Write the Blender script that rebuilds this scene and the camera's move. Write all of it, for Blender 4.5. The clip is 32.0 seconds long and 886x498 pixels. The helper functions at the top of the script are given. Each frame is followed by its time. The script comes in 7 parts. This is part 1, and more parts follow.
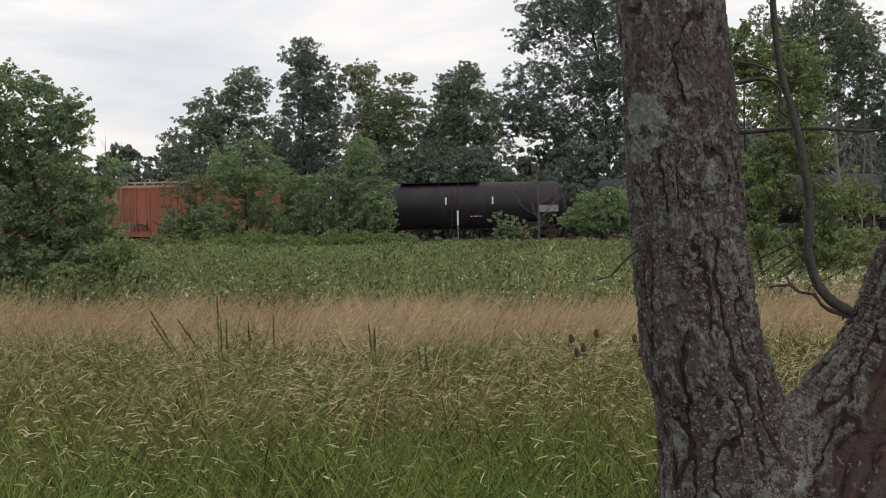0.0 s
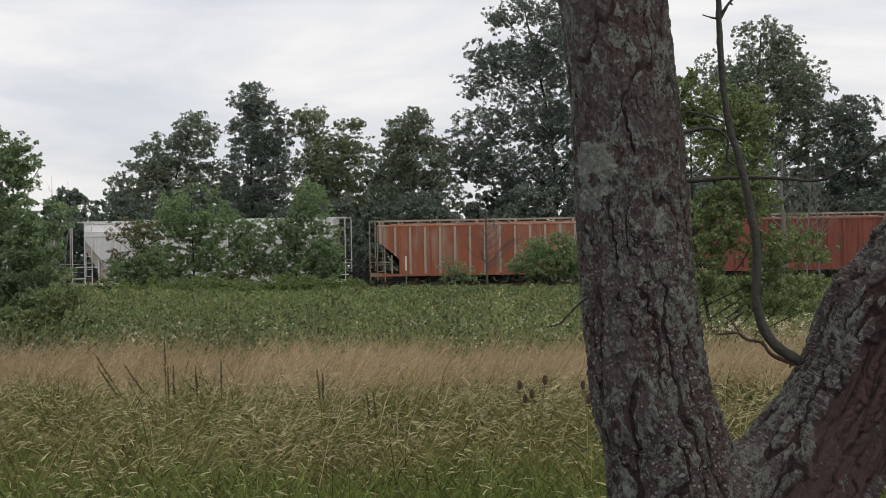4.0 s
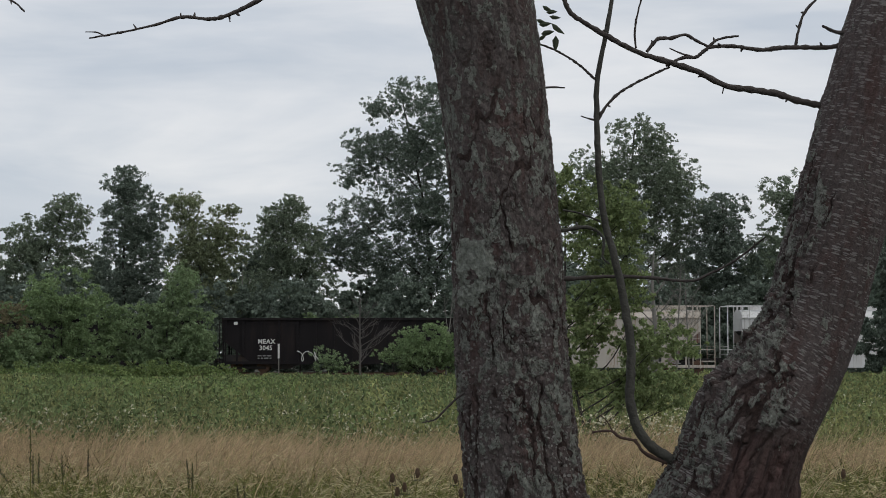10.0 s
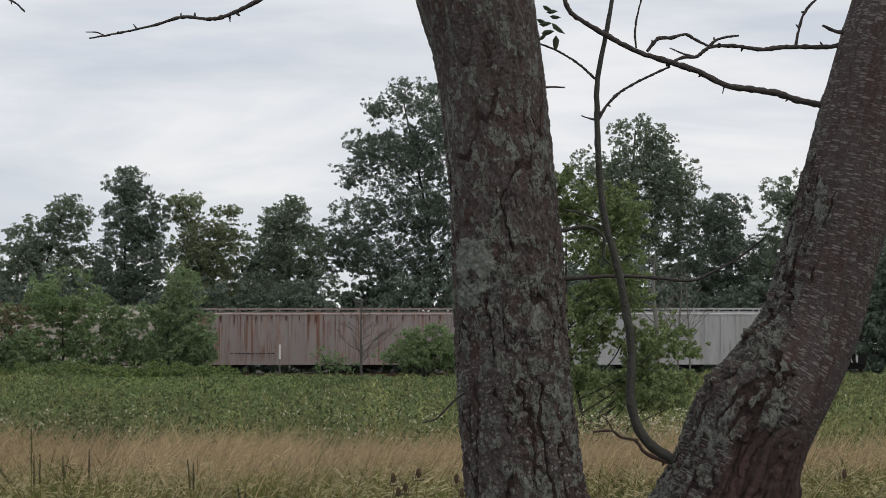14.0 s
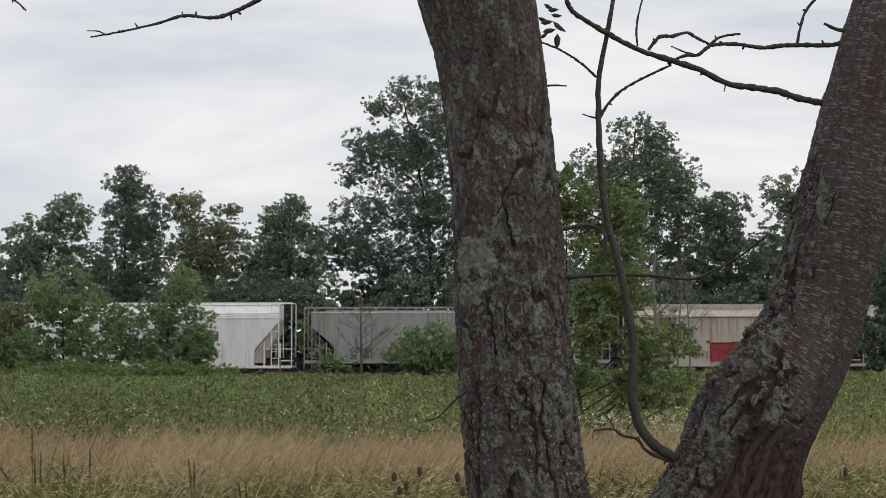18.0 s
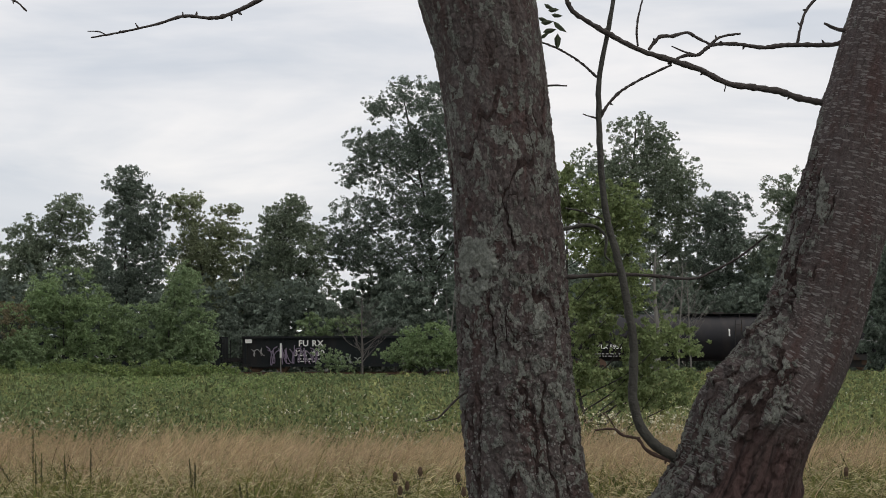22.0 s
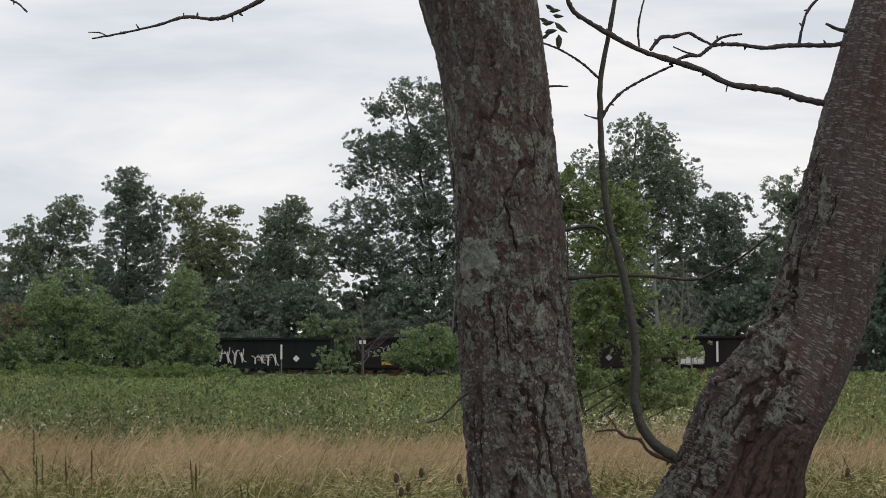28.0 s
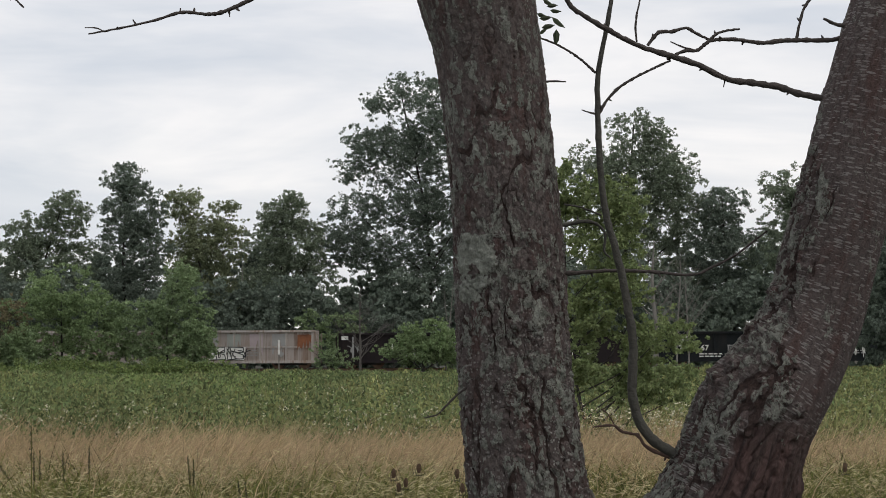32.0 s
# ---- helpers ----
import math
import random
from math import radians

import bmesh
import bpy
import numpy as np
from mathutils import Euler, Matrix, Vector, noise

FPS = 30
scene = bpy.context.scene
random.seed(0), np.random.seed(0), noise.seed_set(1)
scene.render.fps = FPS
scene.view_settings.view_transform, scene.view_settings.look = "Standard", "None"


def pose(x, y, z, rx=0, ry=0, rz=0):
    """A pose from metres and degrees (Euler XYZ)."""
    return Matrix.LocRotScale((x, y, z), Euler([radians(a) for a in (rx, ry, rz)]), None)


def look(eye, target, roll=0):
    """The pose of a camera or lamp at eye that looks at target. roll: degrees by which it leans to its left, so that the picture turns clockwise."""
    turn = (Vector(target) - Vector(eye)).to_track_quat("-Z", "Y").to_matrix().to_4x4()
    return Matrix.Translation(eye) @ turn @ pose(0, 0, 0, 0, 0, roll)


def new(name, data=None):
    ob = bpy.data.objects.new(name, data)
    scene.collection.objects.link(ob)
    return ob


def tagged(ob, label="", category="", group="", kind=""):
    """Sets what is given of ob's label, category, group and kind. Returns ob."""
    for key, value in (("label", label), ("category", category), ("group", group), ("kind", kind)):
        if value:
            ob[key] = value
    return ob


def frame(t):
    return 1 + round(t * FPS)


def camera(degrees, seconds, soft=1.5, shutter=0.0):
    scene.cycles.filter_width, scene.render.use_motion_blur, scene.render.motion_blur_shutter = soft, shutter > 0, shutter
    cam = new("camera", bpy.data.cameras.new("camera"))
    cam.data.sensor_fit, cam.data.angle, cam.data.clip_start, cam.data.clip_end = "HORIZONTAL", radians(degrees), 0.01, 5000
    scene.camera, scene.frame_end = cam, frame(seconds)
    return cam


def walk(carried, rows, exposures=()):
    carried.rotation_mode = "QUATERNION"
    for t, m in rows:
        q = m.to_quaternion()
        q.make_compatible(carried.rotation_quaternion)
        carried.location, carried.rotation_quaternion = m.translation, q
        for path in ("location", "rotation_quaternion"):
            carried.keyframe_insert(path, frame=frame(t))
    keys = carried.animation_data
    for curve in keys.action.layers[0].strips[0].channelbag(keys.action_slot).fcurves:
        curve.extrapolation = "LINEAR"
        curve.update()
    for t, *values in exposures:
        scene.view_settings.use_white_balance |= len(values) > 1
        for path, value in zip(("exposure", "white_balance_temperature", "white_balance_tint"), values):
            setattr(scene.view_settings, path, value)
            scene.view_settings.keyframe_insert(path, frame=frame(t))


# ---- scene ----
cam = camera(30.3, 32.0, soft=0.9)
# seconds, x, y, z, yaw to the left, pitch up, roll
PATH = [
    (0, 0.012, 0.007, 1.686, 6.20, -1.03, -1.16),
    (0.5, 0.011, 0.007, 1.683, 6.14, -0.95, -1.09),
    (1, 0.010, 0.005, 1.686, 6.09, -0.88, -1.03),
    (1.5, 0.012, 0.004, 1.687, 5.98, -0.80, -1.09),
    (2, 0.010, 0.004, 1.688, 5.73, -0.64, -1.06),
    (2.5, 0.009, 0.004, 1.690, 5.40, -0.38, -1.06),
    (4.5, 0.007, -0.004, 1.691, 4.02, 0.82, -0.93),
    (5, 0.007, -0.007, 1.694, 3.64, 1.16, -0.90),
    (5.5, 0.005, -0.008, 1.697, 3.07, 1.69, -0.75),
    (6, 0.002, -0.008, 1.699, 2.58, 2.11, -0.56),
    (6.5, -0.000, -0.008, 1.702, 2.18, 2.45, -0.43),
    (7, -0.001, -0.008, 1.702, 2.05, 2.57, -0.37),
    (7.5, -0.003, -0.008, 1.701, 1.94, 2.62, -0.34),
    (8, -0.002, -0.008, 1.704, 1.39, 2.94, -0.17),
    (8.5, -0.002, -0.008, 1.705, 0.88, 3.21, -0.10),
    (9, -0.003, -0.008, 1.704, 0.57, 3.36, -0.02),
    (9.5, -0.003, -0.007, 1.705, 0.20, 3.57, 0.03),
    (10, -0.002, -0.004, 1.704, -0.07, 3.61, 0.00),
    (10.5, -0.001, -0.004, 1.705, -0.06, 3.61, -0.03),
    (11, -0.001, -0.003, 1.704, -0.13, 3.64, -0.04),
    (11.5, 0.000, -0.002, 1.702, -0.06, 3.59, -0.09),
    (12, -0.000, -0.002, 1.701, -0.02, 3.64, -0.03),
    (12.5, 0.000, -0.002, 1.701, -0.02, 3.64, -0.08),
    (13, 0.000, -0.004, 1.700, 0.00, 3.67, 0.00),
    (13.5, -0.001, -0.004, 1.701, -0.00, 3.67, -0.02),
    (14, -0.000, -0.004, 1.702, -0.03, 3.63, -0.04),
    (14.5, -0.002, -0.004, 1.702, -0.02, 3.63, -0.04),
    (16.5, -0.004, -0.004, 1.703, -0.03, 3.57, -0.06),
    (17, -0.004, -0.008, 1.703, -0.01, 3.60, -0.06),
    (17.5, -0.004, -0.006, 1.703, -0.02, 3.60, -0.08),
    (18, -0.004, -0.003, 1.702, -0.03, 3.58, -0.09),
    (18.5, -0.004, -0.006, 1.703, -0.08, 3.64, -0.08),
    (19, -0.005, -0.006, 1.703, -0.03, 3.59, -0.12),
    (19.5, -0.002, -0.006, 1.702, -0.05, 3.57, -0.11),
    (20, -0.004, -0.006, 1.702, -0.05, 3.58, -0.12),
    (20.5, -0.003, -0.006, 1.701, -0.06, 3.62, -0.09),
    (21, -0.004, -0.006, 1.703, -0.03, 3.58, -0.15),
    (21.5, -0.004, -0.006, 1.702, -0.01, 3.59, -0.14),
    (22, -0.004, -0.005, 1.702, -0.01, 3.58, -0.14),
    (22.5, -0.004, -0.004, 1.702, -0.03, 3.56, -0.13),
    (23, -0.005, -0.001, 1.702, -0.01, 3.59, -0.07),
    (23.5, -0.006, 0.001, 1.701, -0.05, 3.56, -0.11),
    (24, -0.005, 0.001, 1.702, -0.07, 3.55, -0.17),
    (24.5, -0.006, 0.001, 1.701, -0.06, 3.54, -0.20),
    (25, -0.005, 0.001, 1.700, 0.01, 3.59, -0.15),
    (25.5, -0.003, 0.001, 1.699, -0.01, 3.59, -0.17),
    (27.5, -0.006, 0.001, 1.702, 0.00, 3.61, -0.24),
    (28, -0.006, 0.001, 1.702, 0.01, 3.62, -0.19),
    (28.5, -0.007, 0.001, 1.704, 0.02, 3.63, -0.17),
    (29, -0.007, 0.001, 1.704, -0.03, 3.59, -0.21),
    (29.5, -0.006, 0.002, 1.704, -0.03, 3.58, -0.29),
    (30, -0.007, 0.004, 1.704, -0.02, 3.59, -0.26),
    (30.5, -0.007, 0.004, 1.704, -0.00, 3.62, -0.24),
    (31, -0.004, 0.004, 1.703, 0.00, 3.62, -0.26),
    (31.5, -0.007, 0.004, 1.704, -0.03, 3.51, -0.17),
    (32, -0.006, 0.005, 1.703, -0.08, 3.45, -0.24),
]


# the camera darkens its picture a little as the sky comes in
EXPOSURES = [(0.0, 0.24, 6950, 13), (2.5, 0.2, 6950, 13), (5.0, 0.02, 6650, 11), (6.0, -0.08, 6550, 10), (9.5, -0.12, 6500, 10), (12.0, -0.03, 6500, 10), (16.0, 0.07, 6800, 12), (24.0, 0.11, 6800, 12), (32.0, 0.16, 6800, 12)]


def hand_pose(x, y, z, yaw, pitch, roll):
    return pose(x, y, z, 0, 0, yaw) @ pose(0, 0, 0, 90 + pitch, 0, 0) @ pose(0, 0, 0, 0, 0, roll)


walk(cam, [(t, hand_pose(*row)) for t, *row in PATH], EXPOSURES)

# ---- sky and light: a bright, streaky overcast ----
world = bpy.data.worlds.new("overcast_sky")
scene.world = world
world.use_nodes = True
wt = world.node_tree
wt.nodes.clear()


def wn(kind, **values):
    node = wt.nodes.new(kind)
    for key, value in values.items():
        node.inputs[key].default_value = value
    return node


w_out = wn("ShaderNodeOutputWorld")
w_sky = wn("ShaderNodeTexSky")
w_sky.sky_type, w_sky.sun_disc = "NISHITA", False
w_sky.sun_elevation, w_sky.sun_rotation = radians(52), radians(150)
w_sky.air_density, w_sky.dust_density = 1.0, 2.0
w_clear = wn("ShaderNodeVectorMath")
w_clear.operation = "SCALE"
w_clear.inputs["Scale"].default_value = 0.10
w_co = wn("ShaderNodeTexCoord")
w_map = wn("ShaderNodeMapping", Scale=(2.0, 2.0, 10.0), Rotation=(0.0, 0.04, 0.3))
w_n1 = wn("ShaderNodeTexNoise", Scale=1.7, Detail=5.0, Roughness=0.55, Distortion=0.5)
w_n2 = wn("ShaderNodeTexNoise", Scale=5.0, Detail=4.0, Roughness=0.5, Distortion=0.3)
w_r1 = wn("ShaderNodeValToRGB")
w_r1.color_ramp.elements[0].position, w_r1.color_ramp.elements[0].color = 0.38, (0.525, 0.565, 0.62, 1)
w_r1.color_ramp.elements[1].position, w_r1.color_ramp.elements[1].color = 0.62, (0.715, 0.723, 0.738, 1)
w_r2 = wn("ShaderNodeValToRGB")
w_r2.color_ramp.elements[0].position, w_r2.color_ramp.elements[0].color = 0.35, (0.94, 0.95, 0.96, 1)
w_r2.color_ramp.elements[1].position, w_r2.color_ramp.elements[1].color = 0.7, (1.05, 1.04, 1.03, 1)
w_mul = wn("ShaderNodeMixRGB", Fac=1.0)
w_mul.blend_type = "MULTIPLY"
w_mix = wn("ShaderNodeMixRGB", Fac=0.88)
w_bg = wn("ShaderNodeBackground", Strength=1.22)
for a, b in (
    (w_sky.outputs[0], w_clear.inputs[0]), (w_co.outputs["Generated"], w_map.inputs["Vector"]),
    (w_map.outputs[0], w_n1.inputs["Vector"]), (w_map.outputs[0], w_n2.inputs["Vector"]),
    (w_n1.outputs[0], w_r1.inputs[0]), (w_n2.outputs[0], w_r2.inputs[0]),
    (w_r1.outputs[0], w_mul.inputs[1]), (w_r2.outputs[0], w_mul.inputs[2]),
    (w_clear.outputs[0], w_mix.inputs[1]), (w_mul.outputs[0], w_mix.inputs[2]),
    (w_mix.outputs[0], w_bg.inputs["Color"]), (w_bg.outputs[0], w_out.inputs["Surface"]),
):
    wt.links.new(a, b)

sun = new("sun", bpy.data.lights.new("sun", "SUN"))
sun.data.energy, sun.data.angle, sun.data.color = 0.6, radians(25), (1.0, 0.95, 0.86)
sun.matrix_world = look((40, 20, 80), (0, 40, 0))
scene.view_settings.exposure = 0.0

# ---- materials ----
def material(name, color, rough=0.8, metal=0.0, scale=8.0, vary=0.25, dirt=None, dirt_scale=1.5, dirt_at=(0.5, 0.68),
             bump=0.2, bump_scale=40.0, island=0.0, hue=0.02, stretch=(1, 1, 1), thin=0.0, rand=0.0, spec=0.5, streak=None):
    """A surface with grain, an optional second colour in stains, fine relief and a change from piece to piece."""
    m = bpy.data.materials.new(name)
    m.use_nodes = True
    nt = m.node_tree
    bsdf, out = nt.nodes["Principled BSDF"], nt.nodes["Material Output"]
    co = nt.nodes.new("ShaderNodeTexCoord")
    mp = nt.nodes.new("ShaderNodeMapping")
    mp.inputs["Scale"].default_value = stretch
    nt.links.new(co.outputs["Object"], mp.inputs[0])

    def noise_node(s, detail=4.0, rough_=0.55):
        n = nt.nodes.new("ShaderNodeTexNoise")
        n.inputs["Scale"].default_value, n.inputs["Detail"].default_value, n.inputs["Roughness"].default_value = s, detail, rough_
        nt.links.new(mp.outputs[0], n.inputs["Vector"])
        return n

    def math_node(op, a, b):
        n = nt.nodes.new("ShaderNodeMath")
        n.operation = op
        for i, v in enumerate((a, b)):
            if isinstance(v, (int, float)):
                n.inputs[i].default_value = v
            else:
                nt.links.new(v, n.inputs[i])
        return n.outputs[0]

    base = nt.nodes.new("ShaderNodeRGB")
    base.outputs[0].default_value = (*color, 1)
    col = base.outputs[0]
    if dirt:
        d = noise_node(dirt_scale, 6.0, 0.65)
        rmp = nt.nodes.new("ShaderNodeMapRange")
        rmp.inputs["From Min"].default_value, rmp.inputs["From Max"].default_value = dirt_at
        nt.links.new(d.outputs[0], rmp.inputs["Value"])
        mix = nt.nodes.new("ShaderNodeMixRGB")
        mix.inputs[2].default_value = (*dirt, 1)
        nt.links.new(rmp.outputs[0], mix.inputs[0])
        nt.links.new(col, mix.inputs[1])
        col = mix.outputs[0]
    if streak:
        # thin runs of rust and dirt down the sides, in groups
        tint, amount, at = streak
        runs = []
        for size, lo, hi in (((9, 9, 0.22), at, at + 0.12), ((1.1, 1.1, 0.5), 0.42, 0.6)):
            sm = nt.nodes.new("ShaderNodeMapping")
            sm.inputs["Scale"].default_value = size
            nt.links.new(co.outputs["Object"], sm.inputs[0])
            n = nt.nodes.new("ShaderNodeTexNoise")
            n.inputs["Scale"].default_value, n.inputs["Detail"].default_value = 1.0, 4.0
            nt.links.new(sm.outputs[0], n.inputs["Vector"])
            r = nt.nodes.new("ShaderNodeMapRange")
            r.inputs["From Min"].default_value, r.inputs["From Max"].default_value = lo, hi
            nt.links.new(n.outputs[0], r.inputs["Value"])
            runs.append(r.outputs[0])
        mix = nt.nodes.new("ShaderNodeMixRGB")
        mix.inputs[2].default_value = (*tint, 1)
        nt.links.new(math_node("MULTIPLY", math_node("MULTIPLY", runs[0], runs[1]), amount), mix.inputs[0])
        nt.links.new(col, mix.inputs[1])
        col = mix.outputs[0]
    g = noise_node(scale)
    value = math_node("ADD", 1.0, math_node("MULTIPLY", math_node("SUBTRACT", g.outputs[0], 0.5), 2.0 * vary))
    hsv = nt.nodes.new("ShaderNodeHueSaturation")
    nt.links.new(col, hsv.inputs["Color"])
    if island:
        geo = nt.nodes.new("ShaderNodeNewGeometry")
        r = geo.outputs["Random Per Island"]
        value = math_node("MULTIPLY", value, math_node("ADD", 1.0 - island, math_node("MULTIPLY", r, 2.0 * island)))
        r2 = math_node("FRACT", math_node("MULTIPLY", r, 17.3), 0.0)
        nt.links.new(math_node("ADD", 0.5 - hue, math_node("MULTIPLY", r2, 2.0 * hue)), hsv.inputs["Hue"])
    if rand:
        info = nt.nodes.new("ShaderNodeObjectInfo")
        value = math_node("MULTIPLY", value, math_node("ADD", 1.0 - rand, math_node("MULTIPLY", info.outputs["Random"], 2.0 * rand)))
    nt.links.new(value, hsv.inputs["Value"])
    nt.links.new(hsv.outputs[0], bsdf.inputs["Base Color"])
    bsdf.inputs["Roughness"].default_value, bsdf.inputs["Metallic"].default_value = rough, metal
    bsdf.inputs["Specular IOR Level"].default_value = spec
    if bump:
        bn = noise_node(bump_scale, 3.0)
        bp = nt.nodes.new("ShaderNodeBump")
        bp.inputs["Strength"].default_value, bp.inputs["Distance"].default_value = bump, 0.02
        nt.links.new(bn.outputs[0], bp.inputs["Height"])
        nt.links.new(bp.outputs[0], bsdf.inputs["Normal"])
    if thin:
        tr = nt.nodes.new("ShaderNodeBsdfTranslucent")
        mx = nt.nodes.new("ShaderNodeMixShader")
        mx.inputs[0].default_value = thin
        nt.links.new(hsv.outputs[0], tr.inputs["Color"])
        nt.links.new(bsdf.outputs[0], mx.inputs[1])
        nt.links.new(tr.outputs[0], mx.inputs[2])
        nt.links.new(mx.outputs[0], out.inputs["Surface"])
    return m


def foliage(name, color, island=0.45, thin=0.45, hue=0.01, scale=0.35, vary=0.3):
    return material(name, color, rough=0.75, scale=scale, vary=vary, bump=0, island=island, hue=hue, thin=thin, spec=0.2)


SOIL = material("soil", (0.035, 0.032, 0.018), 0.95, scale=2.0, vary=0.4, dirt=(0.05, 0.055, 0.022), dirt_scale=0.4, bump=0.5, bump_scale=12)
GRASS_GREEN = foliage("green_grass", (0.14, 0.155, 0.044), 0.85, 0.2, 0.035, 0.6, 0.5)
GRASS_FRESH = foliage("fresh_grass", (0.15, 0.205, 0.05), 0.8, 0.22, 0.03, 0.9, 0.5)
GRASS_DRY = foliage("dry_grass", (0.52, 0.40, 0.245), 0.4, 0.3, 0.02, 0.5)
GRASS_HEAD = foliage("seed_heads", (0.57, 0.51, 0.3), 0.4, 0.25, 0.02, 0.8)
GRASS_STEM = foliage("straw_stems", (0.2, 0.18, 0.07), 0.6, 0.2, 0.03, 0.8)
GRASS_DEAD = foliage("dead_blades", (0.15, 0.1, 0.055), 0.7, 0.15, 0.02, 0.8)
WEED = foliage("weed_leaves", (0.172, 0.215, 0.095), 0.55, 0.35, 0.03, 0.45, 0.6)
WEED_BRIGHT = foliage("bright_weed_leaves", (0.2, 0.262, 0.1), 0.45, 0.35, 0.02, 0.3, 0.5)
WEED_PALE = foliage("pale_weed_leaves", (0.245, 0.268, 0.112), 0.5, 0.35, 0.03, 0.5, 0.5)
WEED_STALK = foliage("weed_stalk", (0.3, 0.29, 0.14), 0.35, 0.2)
FLOWER = material("white_flowers", (0.62, 0.6, 0.44), 0.8, vary=0.1, bump=0, island=0.25)
# these tree and bush greens are lightened and blued to include distance haze
LEAF_TREE = foliage("tree_leaves", (0.212, 0.258, 0.182))
LEAF_DARK = foliage("dark_tree_leaves", (0.182, 0.225, 0.18))
LEAF_OLIVE = foliage("olive_tree_leaves", (0.245, 0.28, 0.168))
LEAF_BUSH = foliage("bush_leaves", (0.245, 0.33, 0.165))
LEAF_BUSH2 = foliage("grey_green_bush_leaves", (0.245, 0.325, 0.175))
LEAF_BROWN = foliage("drying_bush_leaves", (0.215, 0.19, 0.115))
LEAF_SAPLING = foliage("sapling_leaves", (0.228, 0.285, 0.13), 0.4, 0.4)
LEAF_NEAR = foliage("near_leaves", (0.06, 0.075, 0.045), 0.3, 0.2)
BARK_FAR = material("far_bark", (0.05, 0.045, 0.04), 0.9, scale=3, bump=0.3, bump_scale=15)
BARK_GREY = material("grey_bark", (0.11, 0.1, 0.092), 0.9, scale=6, bump=0.2)
BARK_DEAD = material("dead_bark", (0.2, 0.19, 0.17), 0.9, scale=6, bump=0.2)
# ---- building helpers ----
def quick(name, verts, faces, mat, parent=None, smooth=False):
    """A mesh object from arrays: verts (n, 3) and faces (m, k)."""
    verts, faces = np.asarray(verts, np.float32), np.asarray(faces, np.int32)
    me = bpy.data.meshes.new(name)
    me.vertices.add(len(verts))
    me.vertices.foreach_set("co", verts.ravel())
    k = faces.shape[1]
    me.loops.add(faces.size)
    me.loops.foreach_set("vertex_index", faces.ravel())
    me.polygons.add(len(faces))
    me.polygons.foreach_set("loop_start", np.arange(0, faces.size, k, dtype=np.int32))
    me.polygons.foreach_set("loop_total", np.full(len(faces), k, np.int32))
    if smooth:
        me.polygons.foreach_set("use_smooth", np.ones(len(faces), bool))
    me.update(calc_edges=True)
    me.materials.append(mat)
    ob = new(name, me)
    ob.parent = parent
    return ob


def part(name, bm, mat, parent, label="", smooth=False):
    """Links a bmesh as one mesh object under a thing or a part."""
    me = bpy.data.meshes.new(name)
    bm.to_mesh(me)
    bm.free()
    if smooth:
        me.polygons.foreach_set("use_smooth", np.ones(len(me.polygons), bool))
    me.materials.append(mat)
    ob = new(name, me)
    ob.parent = parent
    return tagged(ob, label)


def shared(name, ob, parent, m):
    """Another object on the same mesh."""
    o = new(name, ob.data)
    o.parent = parent
    o.matrix_basis = m
    return o


def empty(name, m, label, category, group="", kind=""):
    e = new(name)
    e.empty_display_size = 0.2
    e.matrix_basis = m
    return tagged(e, label, category, group, kind)


def rng_of(seed):
    return np.random.default_rng(seed)


def spline(points, n):
    """n points on a smooth line through the given ones (rows of any width)."""
    p = np.asarray(points, float)
    if len(p) < 3:
        return p[0] + (p[-1] - p[0]) * np.linspace(0, 1, n)[:, None]
    ext = np.vstack([2 * p[0] - p[1], p, 2 * p[-1] - p[-2]])
    u = np.linspace(0, len(p) - 1 - 1e-9, n)
    i = u.astype(int)
    f = (u - i)[:, None]
    a, b, c, d = ext[i], ext[i + 1], ext[i + 2], ext[i + 3]
    return 0.5 * ((2 * b) + (c - a) * f + (2 * a - 5 * b + 4 * c - d) * f**2 + (3 * b - a - 3 * c + d) * f**3)


def tube_arrays(path, radii, segs=8, bend=None):
    """Rings of vertices along a path; bend(ring, angle) may change each radius."""
    path, radii = np.asarray(path, float), np.asarray(radii, float)
    n = len(path)
    t = np.gradient(path, axis=0)
    t /= np.linalg.norm(t, axis=1, keepdims=True) + 1e-9
    ref = np.array([0.0, 1.0, 0.0]) if abs(t[:, 1]).mean() < 0.8 else np.array([1.0, 0.0, 0.0])
    u = np.cross(t, ref)
    u /= np.linalg.norm(u, axis=1, keepdims=True) + 1e-9
    v = np.cross(u, t)
    ang = np.linspace(0, 2 * np.pi, segs, endpoint=False)
    r = radii[:, None] * np.ones(segs)
    if bend is not None:
        r = r + bend
    verts = path[:, None] + r[..., None] * (u[:, None] * np.cos(ang)[None, :, None] + v[:, None] * np.sin(ang)[None, :, None])
    idx = np.arange(n * segs).reshape(n, segs)
    a, b = idx[:-1], np.roll(idx[:-1], -1, 1)
    c, d = np.roll(idx[1:], -1, 1), idx[1:]
    faces = np.stack([a, b, c, d], -1).reshape(-1, 4)
    verts = verts.reshape(-1, 3)
    return verts, faces


def join(pieces):
    """Several (verts, faces) pairs as one pair."""
    vs, fs, n = [], [], 0
    for v, f in pieces:
        vs.append(v)
        fs.append(np.asarray(f) + n)
        n += len(v)
    return np.vstack(vs), np.vstack(fs)


